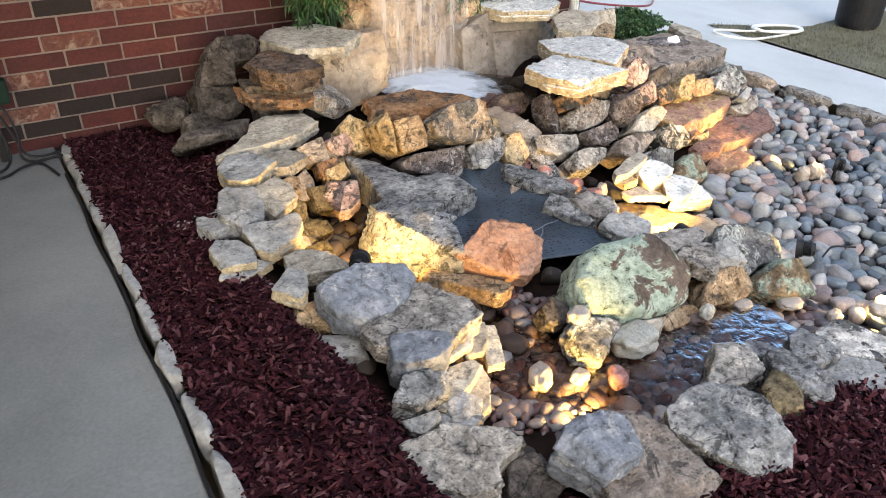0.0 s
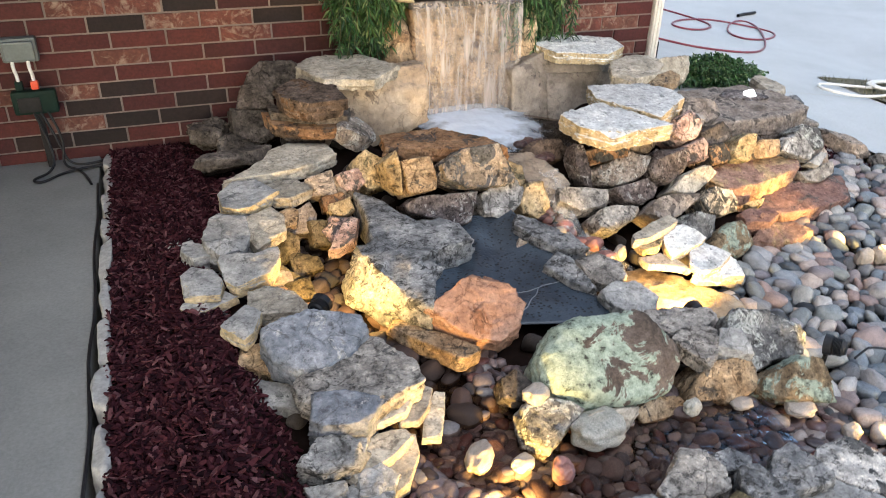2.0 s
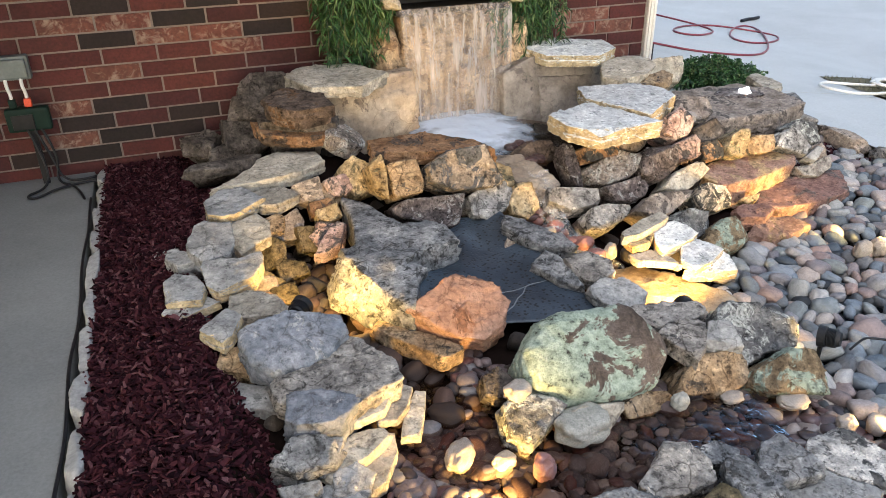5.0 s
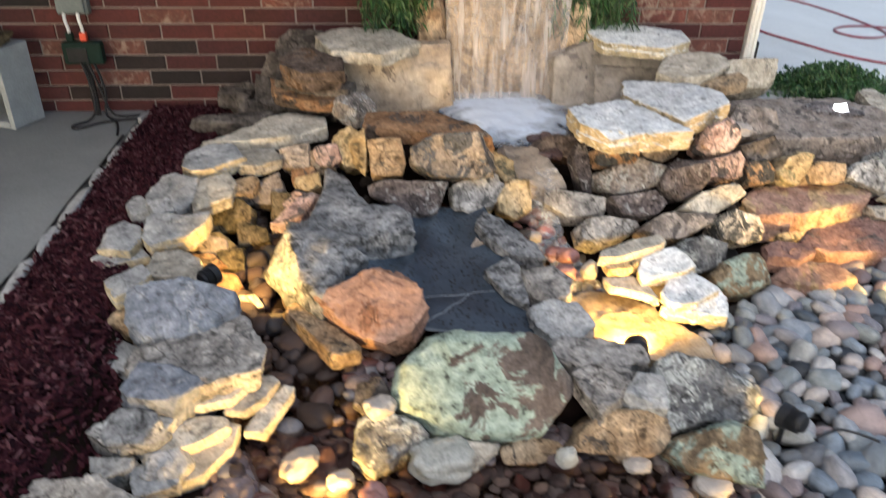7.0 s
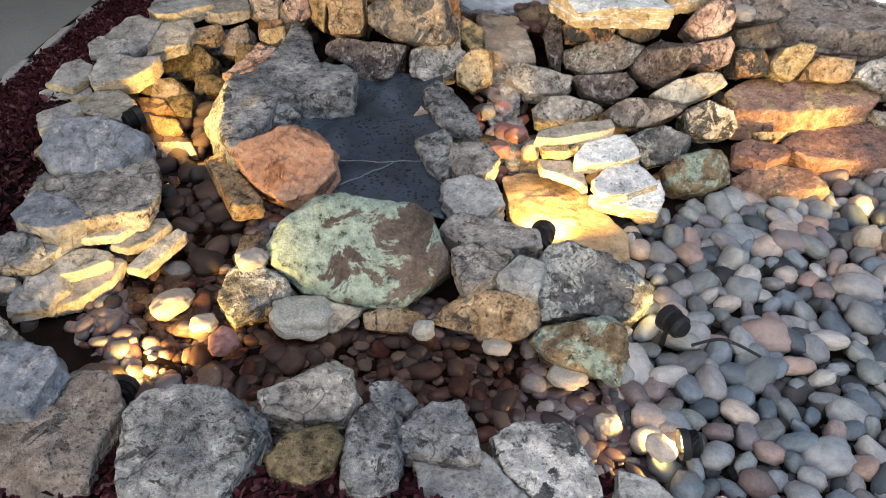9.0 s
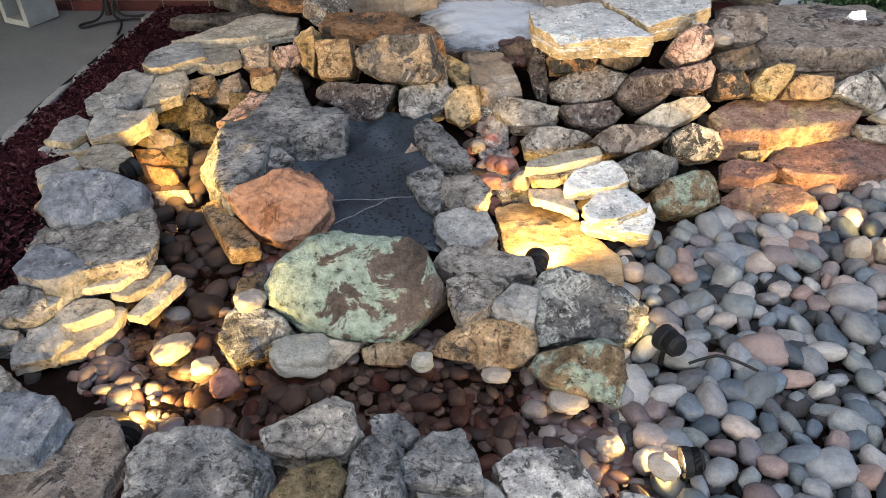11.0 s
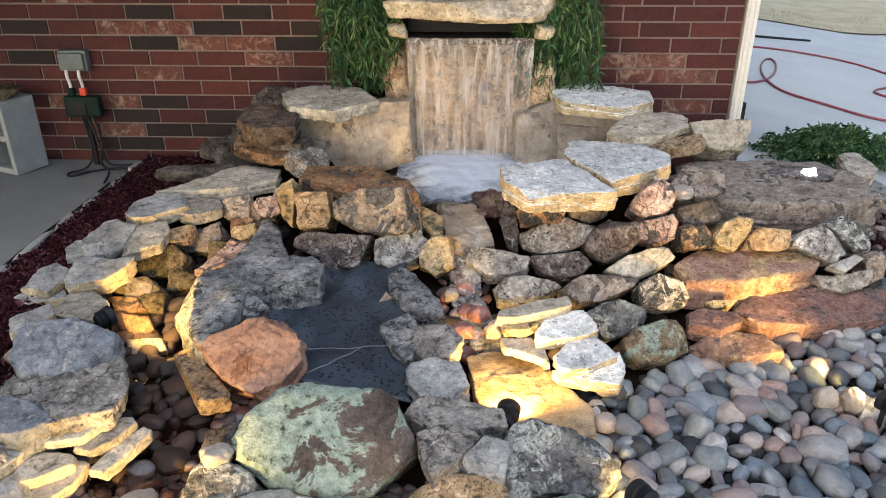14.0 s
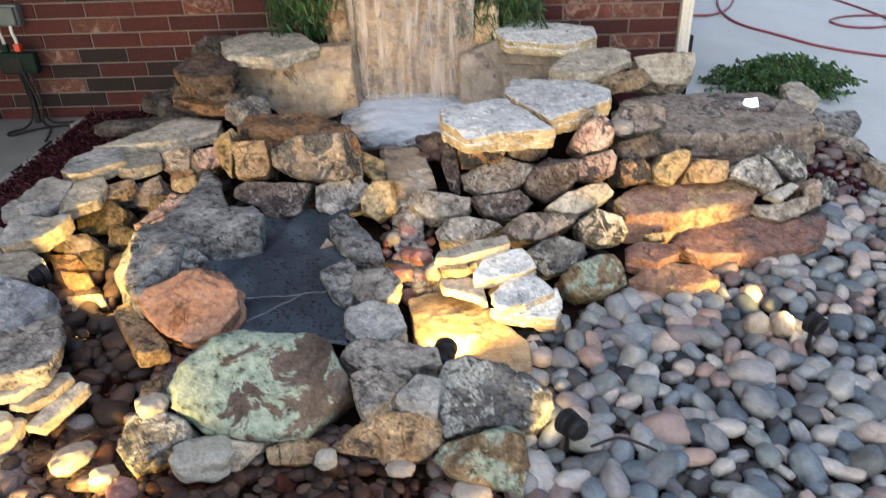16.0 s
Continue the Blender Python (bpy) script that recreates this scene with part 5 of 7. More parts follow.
cleft_rock("wall_rock", LAYERED, 0.04, -1.00, 0.159, 0.14, ((-0.11, 0.01), (-0.05, 0.05), (0.07, 0.04), (0.11, -0.01), (0.06, -0.06), (-0.08, -0.03)), 1049, 0, 55, 14)
cleft_rock("inner_rock", YELLOW, -0.82, -1.05, 0.181, 0.12, ((-0.07, 0.05), (0.00, 0.09), (0.07, 0.04), (0.07, -0.07), (-0.02, -0.08), (-0.08, -0.02)), 1050, 0, 50, 16)
cleft_rock("inner_rock", TAN, -0.95, -1.09, 0.139, 0.1, ((-0.05, 0.05), (0.04, 0.06), (0.07, -0.03), (-0.02, -0.07), (-0.07, -0.02)), 1051, 0, 50, 16)


# ---- ground and structure ----
xs, ys = np.linspace(-1.88, 1.93, 128), np.linspace(-5.0, 0.0, 150)
X, Y = np.meshgrid(xs, ys)
BASE = np.vectorize(base_level)(X, Y)
num, den, near = np.zeros_like(X), np.full_like(X, 1e-6), np.full_like(X, 9.0)
for rx, ry, rz, rl, rd, rt in ROCKS:
    d = np.maximum(np.hypot(X - rx, Y - ry) - 0.25 * min(rl, rd), 0.005)
    w = 1 / (d * d + 0.02 ** 2) ** 1.5
    num += w * (rz - rt * 0.5 - 0.02)
    den += w
    near = np.minimum(near, d)
k = np.clip((0.26 - near) / 0.2, 0, 1)
HEIGHT = np.maximum(BASE, np.minimum(num / den, 0.5)) * k + BASE * (1 - k)
PAD = np.pad(HEIGHT, 3, mode="edge")
HEIGHT = np.min([PAD[3 + j:3 + j + X.shape[0], 3 + i:3 + i + X.shape[1]] for j in range(-3, 4) for i in range(-3, 4) if i * i + j * j < 11], axis=0)
PAD = np.pad(HEIGHT, 1, mode="edge")
HEIGHT = np.mean([PAD[1 + j:1 + j + X.shape[0], 1 + i:1 + i + X.shape[1]] for j in (-1, 0, 1) for i in (-1, 0, 1)], axis=0)
HEIGHT = carve(carve(carve(HEIGHT, X, Y, CREEK), X, Y, CHUTE), X, Y, POOL)


def grid_object(name, X, Y, Z, material):
    ny, nx = X.shape
    verts = np.stack([X, Y, Z], -1).reshape(-1, 3)
    faces = [(j * nx + i, j * nx + i + 1, (j + 1) * nx + i + 1, (j + 1) * nx + i) for j in range(ny - 1) for i in range(nx - 1)]
    return mesh_object(name, verts, faces, material)


def ground_at(x, y):
    i = int(np.clip(np.searchsorted(xs, x), 1, len(xs) - 1))
    j = int(np.clip(np.searchsorted(ys, y), 1, len(ys) - 1))
    return HEIGHT[j, i]


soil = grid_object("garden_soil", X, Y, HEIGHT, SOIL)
tagged(soil, "soil and rubble packed under the stones, darkened for the shade in the gaps", "soil", kind="structure")

ground = mesh_object("ground", [(-300, -300, -0.45), (300, -300, -0.45), (300, 300, -0.45), (-300, 300, -0.45)], [(0, 1, 2, 3)], GROUND, False)
tagged(ground, "dry earth around the house reaching the horizon", "ground", kind="structure")

bm = box_bm(-7.0, -9.0, -0.5, -1.925, -0.002, 0.0, 0.006)
for v in bm.verts:
    if v.co.z > -0.1:
        v.co.z += -0.012 - 0.03 * v.co.y
path = part("concrete_path", bm, CONCRETE)
tagged(path, "smooth pale grey concrete walk along the mulch bed", "path", kind="structure")


def drive_level(x):
    """The driveway falls away from the bed."""
    return -0.15 * min(max(x - 1.96, 0.0), 2.7)


def paved(name, x0, y0, x1, y1, lift, material, label, category, rough=0.0):
    """A sheet of paving or turf that follows the fall of the driveway."""
    PX, PY = np.meshgrid(np.linspace(x0, x1, 60), np.linspace(y0, y1, 60))
    PZ = np.array([[drive_level(a) + lift + rough * noise.noise(Vector((a * 3, b * 3, 1))) for a, b in zip(r1, r2)] for r1, r2 in zip(PX, PY)])
    return tagged(grid_object(name, PX, PY, PZ, material), label, category, kind="structure")


paved("driveway", 1.29, -0.02, 16.0, 5.9, 0.0, DRIVE, "wide pale concrete driveway beside the house", "driveway")
paved("side_walk", 1.975, -9.0, 3.29, -0.024, 0.0, DRIVE, "concrete walk between pebble bed and lawn", "path")
paved("lawn", 3.3, -9.0, 16.0, 0.52, 0.012, LAWN_NEAR, "patch of dry winter lawn beside the walk", "lawn", 0.02)
paved("lawn", 0.9, 5.86, 22.0, 40.0, 0.016, LAWN, "dry tan lawn beyond the driveway, sunlight put into its pale colour", "lawn", 0.01)


def blades(name, n, x0, y0, x1, y1, seed, label, material):
    rng = np.random.default_rng(seed)
    verts, faces = [], []
    for _ in range(n):
        x, y = rng.uniform(x0, x1), rng.uniform(y0, y1)
        a, h, w = rng.uniform(0, 6.28), rng.uniform(0.02, 0.05), 0.004
        b = len(verts)
        z = drive_level(x)
        verts += [(x - w * math.cos(a), y - w * math.sin(a), z), (x + w * math.cos(a), y + w * math.sin(a), z), (x + rng.uniform(-.03, .03), y + rng.uniform(-.03, .03), z + h)]
        faces.append((b, b + 1, b + 2))
    return tagged(mesh_object(name, verts, faces, material, False), label, "grass", kind="stuff")


GRASS = island("dry_grass_blades", [(0.0, (0.22, 0.21, 0.09)), (0.5, (0.42, 0.37, 0.22)), (1.0, (0.58, 0.52, 0.35))], 0.9)
GRASS_NEAR = island("green_brown_grass_blades", [(0.0, (0.07, 0.08, 0.03)), (0.5, (0.15, 0.14, 0.08)), (1.0, (0.26, 0.23, 0.15))], 0.9)
blades("grass", 11000, 3.31, -2.2, 6.2, 0.5, 5, "short dry grass of the lawn patch", GRASS_NEAR)
blades("grass", 7000, 1.0, 5.88, 9.0, 7.2, 6, "short dry grass along the driveway", GRASS)

# brick wall: mortar core, bricks as pieces
COURSE, LENGTH, BED = 0.0784, 0.254, 0.045
wall = part("wall_north", box_bm(-7.0, 0.006, -0.5, 1.27, 0.24, 3.0), MORTAR)
tagged(wall, "red brown brick house wall with grey mortar joints", "wall", kind="structure")
wall_e = part("wall_east", box_bm(1.05, 0.25, -0.5, 1.27, 9.0, 3.0), BRICK)
tagged(wall_e, "side wall of the house along the driveway", "wall", kind="structure")
upper = part("upper_wall", box_bm(-7.0, -0.004, 1.222, 1.27, 0.004, 3.0), BRICK, wall)
part("far_wall", box_bm(-7.0, -0.004, -0.2, -3.31, 0.004, 1.2), BRICK, wall)
trim = part("corner_trim", box_bm(1.275, -0.025, 0.10, 1.335, 0.05, 3.0, 0.008), CREAM_PAINT)
box = box_bm(1.285, -0.033, 0.10, 1.297, -0.026, 3.0, 0.002)
box_bm(1.31, -0.033, 0.10, 1.322, -0.026, 3.0, 0.002, box)
part("moulding", box, CREAM_PAINT, trim)
tagged(trim, "cream painted vertical corner board with grooves", "trim", kind="structure")
post = part("weather_strip", box_bm(1.339, 0.0, 0.02, 1.362, 0.03, 0.34, 0.005), BLACK_PLASTIC)
tagged(post, "black rubber strip hanging beside the corner trim", "strip")

# Two unseen roofs, added only to block sky light from wall and walk.
roof = part("roof_eave", box_bm(-9.0, -1.15, 2.5, 1.75, 0.6, 2.62), CREAM_PAINT)
tagged(roof, "unseen eave added to shade the brick wall", "eave", kind="structure")
porch = part("porch_roof", box_bm(-9.0, -7.0, 2.5, -1.95, -1.16, 2.62), CREAM_PAINT)
tagged(porch, "unseen porch roof added to shade the concrete walk", "porch roof", kind="structure")

# ---- water ----
WZ = {"creek": -0.085, "upper": 0.17}


def water_sheet(name, stops, level, wide, material, label, drop=None):
    """A strip of water along stops, with a slightly uneven surface."""
    pts = []
    for a, b in zip(stops, stops[1:]):
        for i in range(8):
            f = i / 8
            pts.append([p * (1 - f) + q * f for p, q in zip(a, b)])
    verts, faces, m = [], [], 12
    for i, (cx, cy, cz, r) in enumerate(pts):
        q = pts[min(i + 1, len(pts) - 1)]
        o = pts[max(i - 1, 0)]
        t = Vector((q[0] - o[0], q[1] - o[1], 0)).normalized()
        s = Vector((-t.y, t.x, 0))
        for j in range(m + 1):
            c = Vector((cx, cy, 0)) + s * (r * wide * (2 * j / m - 1))
            z = level if level is not None else cz + drop
            verts.append((c.x, c.y, z + 0.003 * noise.noise(c * 18)))
    for i in range(len(pts) - 1):
        for j in range(m):
            a = i * (m + 1) + j
            faces.append((a, a + 1, a + m + 2, a + m + 1))
    ob = mesh_object(name, verts, faces, material)
    ob.visible_shadow = False
    return tagged(ob, label, "water", kind="structure")


water_sheet("creek_water", CREEK[2:-1], -0.034, 1.35, WATER, "shallow clear water over brown creek pebbles")
water_sheet("chute_water", CHUTE, None, 0.75, TRICKLE, "thin white trickle running between the stones", 0.035)
pool_v, pool_f = [(-0.1, -0.78, WZ["upper"])], []
for i in range(40):
    a = i / 40 * 2 * math.pi
    rr = 1 + 0.08 * noise.noise(Vector((math.cos(a) * 2, math.sin(a) * 2, 4)))
    pool_v.append((-0.1 + 0.46 * rr * math.cos(a), -0.78 + 0.31 * rr * math.sin(a), WZ["upper"]))
    pool_f.append((0, 1 + i, 1 + (i + 1) % 40))
pw = mesh_object("upper_pool_water", pool_v, pool_f, WATER)
pw.visible_shadow = False
tagged(pw, "small upper pool below the waterfall", "water", kind="structure")

# foam where the sheet lands
FX, FY = np.meshgrid(np.linspace(-0.42, 0.22, 90), np.linspace(-1.06, -0.34, 80))
FZ = np.zeros_like(FX)
for j in range(FX.shape[0]):
    for i in range(FX.shape[1]):
        q = Vector((FX[j, i], FY[j, i], 0))
        e = ((q.x + 0.14) / 0.33) ** 2 + ((q.y + 0.6) / (0.38 + 0.1 * noise.noise(q * 7))) ** 2
        FZ[j, i] = WZ["upper"] + 0.004 + (0.02 * (1 - e) + 0.008 * noise.noise(q * 14) + 0.002 * noise.noise(q * 50) if e < 1.3 else -0.006)
tagged(grid_object("foam", FX, FY, FZ, FOAM), "white churning foam at the foot of the waterfall", "foam", kind="stuff")

# black liner between the rocks
def liner_point(a, b, lift=0.0):
    q = Vector((-0.72, -1.44, 0.12)).lerp(Vector((-0.32, -1.37, 0.12)), a).lerp(Vector((-0.90, -2.02, 0.05)).lerp(Vector((-0.24, -2.16, 0.02)), a), b)
    f = 0.012 * noise.noise(Vector((a * 3, b * 4, 2))) - 0.05 * math.sin(a * 3.14) * (1 - b) + 0.022 * max(0, 1 - abs((a - 0.62 + 0.45 * b) / 0.14))
    return Vector((q.x, q.y, q.z + f + lift))


LV = np.array([[liner_point(i / 49, j / 49) for i in range(50)] for j in range(50)])
liner = mesh_object("pond_liner", LV.reshape(-1, 3), [(j * 50 + i, j * 50 + i + 1, j * 50 + i + 51, j * 50 + i + 50) for j in range(49) for i in range(49)], LINER)
so = liner.modifiers.new("thick", "SOLIDIFY")
so.thickness = 0.004
tagged(liner, "folded black rubber pond liner with water drops", "liner")
for ends in ((0.38, 0.775, 0.98, 0.66), (0.45, 0.98, 0.72, 0.72)):
    tube("fold", [liner_point(ends[0] + (ends[2] - ends[0]) * i / 9, ends[1] + (ends[3] - ends[1]) * i / 9 + 0.008 * math.sin(i * 1.9), 0.003) for i in range(10)], 0.0025, LINER_EDGE, liner, label="pale fold")

# ---- waterfall ----
fall = new("waterfall")
tagged(fall, "sheet waterfall pouring from a stone lip over tan rock", "waterfall")
FACE = stone("wet_tan_backing_rock", (0.26, 0.17, 0.1), (0.42, 0.31, 0.2), (0.52, 0.41, 0.29), (0.2, 0.13, 0.08), 0.25, 7, 0.5, 0.5, 5)


def placed(ob, m, parent=None):
    ob.matrix_world = m
    if parent:
        ob.parent = parent
    return ob


placed(new("backing_rock", rock_mesh("backing_rock", "block", 0.78, 0.22, 0.64, 301, FACE, 28)), pose(-0.09, -0.20, 0.375), fall)
for cx, wd in ((-0.44, 0.13), (0.26, 0.12)):
    placed(new("side_column", rock_mesh("side_column", "block", wd, 0.2, 0.62, 302 + int(cx * 10), FACE, 18)), pose(cx, -0.27, 0.42), fall)
for cx in (-0.43, 0.25):
    placed(new("lip_support", rock_mesh("lip_support", "block", 0.1, 0.16, 0.07, 310 + int(cx * 10), CREAM, 18)), pose(cx, -0.32, 0.765), fall)
placed(new("spill_stone", rock_mesh("spill_stone", "slab", 0.84, 0.36, 0.1, 303, CREAM, 40)), pose(-0.083, -0.30, 0.868), fall)
# Spillway box is black to give the shade of the recess under the lip.
part("spillway", box_bm(-0.40, -0.19, 0.73, 0.215, -0.10, 0.83, 0.004, box_bm(-0.40, -0.345, 0.70, 0.215, -0.10, 0.728, 0.004)), BLACK_PLASTIC, fall, "spillway box, black for the shaded gap under the stone lip")
SX, SZ = np.meshgrid(np.linspace(-0.39, 0.21, 70), np.linspace(0, 1, 60))
SV = np.zeros((60, 70, 3))
for j in range(60):
    for i in range(70):
        s, x = SZ[j, i], SX[j, i]
        xx = -0.09 + (x + 0.09) * (1 - 0.1 * s)
        SV[j, i] = (xx, -0.355 - 0.075 * math.sqrt(s) + 0.012 * noise.noise(Vector((x * 22, s * 3, 0))) * s + 0.006 * noise.noise(Vector((x * 60, s * 6, 3))), 0.735 - 0.57 * s)
sheet = mesh_object("water_sheet", SV.reshape(-1, 3), [(j * 70 + i, j * 70 + i + 1, j * 70 + i + 71, j * 70 + i + 70) for j in range(59) for i in range(69)], FALL)
sheet.parent = fall


# ---- plants ----
def plant(name, seed, stems, leaves, leaf, label, category):
    """Stems with many narrow leaves; stems: functions of a random generator giving a polyline."""
    rng = np.random.default_rng(seed)
    root = new(name)
    tagged(root, label, category)
    sv, sf, lv, lf = [], [], [], []
    for line in stems(rng):
        for p, q in zip(line, line[1:]):
            b = len(sv)
            d = (q - p).normalized()
            o = d.orthogonal().normalized() * 0.0016
            o2 = d.cross(o)
            sv += [p + o, p + o2, p - o - o2, q + o, q + o2, q - o - o2]
            sf += [(b, b + 1, b + 4, b + 3), (b + 1, b + 2, b + 5, b + 4), (b + 2, b, b + 3, b + 5)]
        for _ in range(leaves):
            f = rng.uniform(0.08, 1) * (len(line) - 1)
            i = min(int(f), len(line) - 2)
            p = line[i].lerp(line[i + 1], f - i)
            d = (line[i + 1] - line[i]).normalized()
            out = Vector(rng.normal(size=3)) + d * 1.0
            out.normalize()
            ln, wd = leaf[0] * rng.uniform(0.6, 1.25), leaf[1] * rng.uniform(0.7, 1.2)
            side = out.cross(Vector(rng.normal(size=3))).normalized() * wd / 2
            up = out.cross(side).normalized() * wd * 0.25
            b = len(lv)
            tip = p + out * ln - Vector((0, 0, ln * 0.25))
            mid = p + out * ln * 0.5
            lv += [p, mid + side, tip, mid - side, mid + up]
            lf += [(b, b + 1, b + 4), (b + 1, b + 2, b + 4), (b + 2, b + 3, b + 4), (b + 3, b, b + 4)]
    st = mesh_object("stalk", sv, sf, STEM)
    st.parent = root
    le = mesh_object("foliage", lv, lf, LEAF, False)
    le.parent = root
    return root


def trailing(x0, x1, z_top, drop, count, out=0.12):
    def make(rng):
        lines = []
        for _ in range(count):
            x, y = rng.uniform(x0, x1), rng.uniform(-0.22, -0.06)
            z = z_top + rng.uniform(-0.05, 0.08)
            ox, oy, dr = rng.uniform(-0.1, 0.1), -rng.uniform(0.3, 1) * out * 1.6, drop * rng.uniform(0.45, 1.05)
            pts = []
            for i in range(9):
                s = i / 8
                pts.append(Vector((x + ox * s + 0.02 * math.sin(5 * s + x * 40), y + oy * min(1, s * 1.8), z + 0.10 * math.sin(min(1, s * 2.2) * 2.2) * (1 - s) - dr * max(0, s - 0.12) ** 1.25)))
            lines.append(pts)
        return lines
    return make


plant("trailing_plant", 21, trailing(-0.73, -0.50, 0.92, 0.52, 150), 80, (0.052, 0.011), "dense trailing green plant with narrow leaves hanging beside the waterfall", "plant")
plant("trailing_plant", 22, trailing(0.2, 0.46, 0.92, 0.55, 120), 80, (0.052, 0.011), "trailing green plant with narrow leaves hanging on the brick wall", "plant")
plant("trailing_plant", 23, trailing(-0.5, 0.34, 0.96, 0.12, 110, 0.05), 75, (0.05, 0.011), "low green plant growing behind the stone lip", "plant")


def bushy(cx, cy, cz, rx, ry, rz, count):
    def make(rng):
        lines = []
        for _ in range(count):
            a, e = rng.uniform(0, 6.28), rng.uniform(0.1, 1)
            tip = Vector((cx + rx * math.cos(a) * e * rng.uniform(.7, 1.1), cy + ry * math.sin(a) * e * rng.uniform(.7, 1.1), cz + rz * (1 - 0.6 * e * e) * rng.uniform(0.7, 1.1)))
            root = Vector((cx + rx * 0.4 * math.cos(a), cy + ry * 0.4 * math.sin(a), cz - 0.02))
            lines.append([root.lerp(tip, i / 4) + Vector((0, 0, 0.04 * math.sin(i / 4 * 3.14))) for i in range(5)])
        return lines
    return make


plant("low_shrub", 24, bushy(1.93, 0.16, -0.06, 0.48, 0.32, 0.22, 320), 34, (0.03, 0.016), "low dark green shrub at the corner of the driveway", "shrub")


# ---- lamps ----
def spot_lamp(x, y, z, tx, ty, tz, energy, label, size=75, length=0.085, glow=True):
    """A black ribbed garden spotlight on a stake; its lens faces the target."""
    root = new("garden_spotlight")
    tagged(root, label, "spotlight", "garden spotlights")
    m = look((x, y, z), (tx, ty, tz))
    bm = bmesh.new()
    prof = [(0.012, length), (0.022, length * 0.98), (0.026, length * 0.8)]
    for i in range(7):
        s = length * (0.76 - i * 0.07)
        prof += [(0.031, s), (0.031, s - length * 0.03), (0.027, s - length * 0.035), (0.027, s - length * 0.065)]
    prof += [(0.034, length * 0.2), (0.036, -0.012), (0.033, -0.012), (0.031, 0.002)]
    rings = []
    for r, s in prof:
        rings.append([bm.verts.new((r * math.cos(a * math.pi / 12), r * math.sin(a * math.pi / 12), s)) for a in range(24)])
    for r0, r1 in zip(rings, rings[1:]):
        for a in range(24):
            bm.faces.new((r0[a], r0[(a + 1) % 24], r1[(a + 1) % 24], r1[a]))
    bm.faces.new(rings[0])
    body = part("body", bm, BLACK_PLASTIC, root)
    body.matrix_world = m
    bm = bmesh.new()
    bmesh.ops.create_circle(bm, cap_ends=True, segments=24, radius=0.031)
    lens = part("lens", bm, LENS, body, "glowing warm lens")
    lens.matrix_world = m @ pose(0, 0, 0.0)
    bm = box_bm(x - 0.006, y - 0.006, z - 0.1, x + 0.006, y + 0.006, z - 0.02, 0.003)
    part("stake", bm, BLACK_PLASTIC, root)
    ld = bpy.data.lights.new("spot", "SPOT")
    ld.energy, ld.spot_size, ld.spot_blend, ld.color, ld.shadow_soft_size = energy, radians(size), 0.7 if size < 150 else 0.3, (1.0, 0.59, 0.15), 0.02
    lo = new("spot_light", ld)
    lo.matrix_world = m @ pose(0, 0, -0.016)
    return root


GLOW = 1.6
spot_lamp(-1.225, -1.935, 0.16, -1.02, -1.68, 0.18, 7 * GLOW, "black ribbed garden spotlight tucked behind the grey boulder", 152, 0.04)
spot_lamp(0.045, -2.19, 0.025, 0.10, -1.85, 0.0, 12 * GLOW, "black ribbed garden spotlight lighting the wet flagstone", 140)
spot_lamp(1.155, -2.115, 0.035, 0.82, -1.46, 0.05, 20 * GLOW, "black garden spotlight standing in the pebbles", 60, 0.035)
spot_lamp(0.362, -2.50, 0.018, 0.28, -2.36, -0.01, 1.0 * GLOW, "black garden spotlight leaning beside the pebble bed", 110, 0.055)
spot_lamp(0.35, -2.865, -0.01, 0.17, -2.88, -0.03, 6 * GLOW, "black garden spotlight glowing at the creek's end", 120, 0.035)
spot_lamp(-0.922, -2.855, -0.002, -0.96, -2.6, -0.03, 22 * GLOW, "submerged garden spotlight at the foot of the grey boulders", 130, 0.03)
spot_lamp(-0.40, -0.93, 0.19, -0.16, -0.34, 0.45, 1.2 * GLOW, "submerged spotlight lighting the waterfall", 80, 0.04)
tagged(tube("cable", [(0.41, -2.57, 0.0), (0.45, -2.56, 0.012), (0.50, -2.55, 0.016), (0.57, -2.60, 0.01)], 0.004, BLACK_PLASTIC), "thin black lamp cable lying on the pebbles", "cable")
bm = bmesh.new()
bmesh.ops.create_icosphere(bm, subdivisions=3, radius=0.03)
for v in bm.verts:
    v.co += v.co.normalized() * 0.014 * noise.noise(v.co * 60)
    v.co.z *= 0.8
bub = part("bubbling_jet", bm, JET_GLOW)
bub.location = (1.385, -0.82, 0.258)
placed(new("hollow", rock_mesh("hollow", "slab", 0.30, 0.2, 0.024, 298, DARK, 18)), pose(1.37, -0.80, 0.244), None)
tagged(bpy.data.objects["hollow"], "dark wet hollow worn into the bubbling stone", "basin")
tagged(bub, "bubbling water jet in a hollowed stone, its white light given as own glow", "water jet")


# ---- small things ----
def edging():
    rng = np.random.default_rng(8)
    y = -5.0
    i = 0
    root = new("bed_edging")
    tagged(root, "row of weathered grey edging stones between path and mulch", "edging", kind="structure")
    while y < -0.15:
        ln = rng.uniform(0.2, 0.34)
        me = rock_mesh("edging_stone", "block", ln, 0.05, 0.10, 400 + i, KERB, 18)
        ob = new("edging_stone", me)
        ob.matrix_world = pose(-1.885 + rng.uniform(-.004, .004), y + ln / 2, -0.03 - 0.03 * y, 0, 0, 90 + rng.uniform(-2, 2))
        ob.parent = root
        y += ln + 0.004
        i += 1
    return root


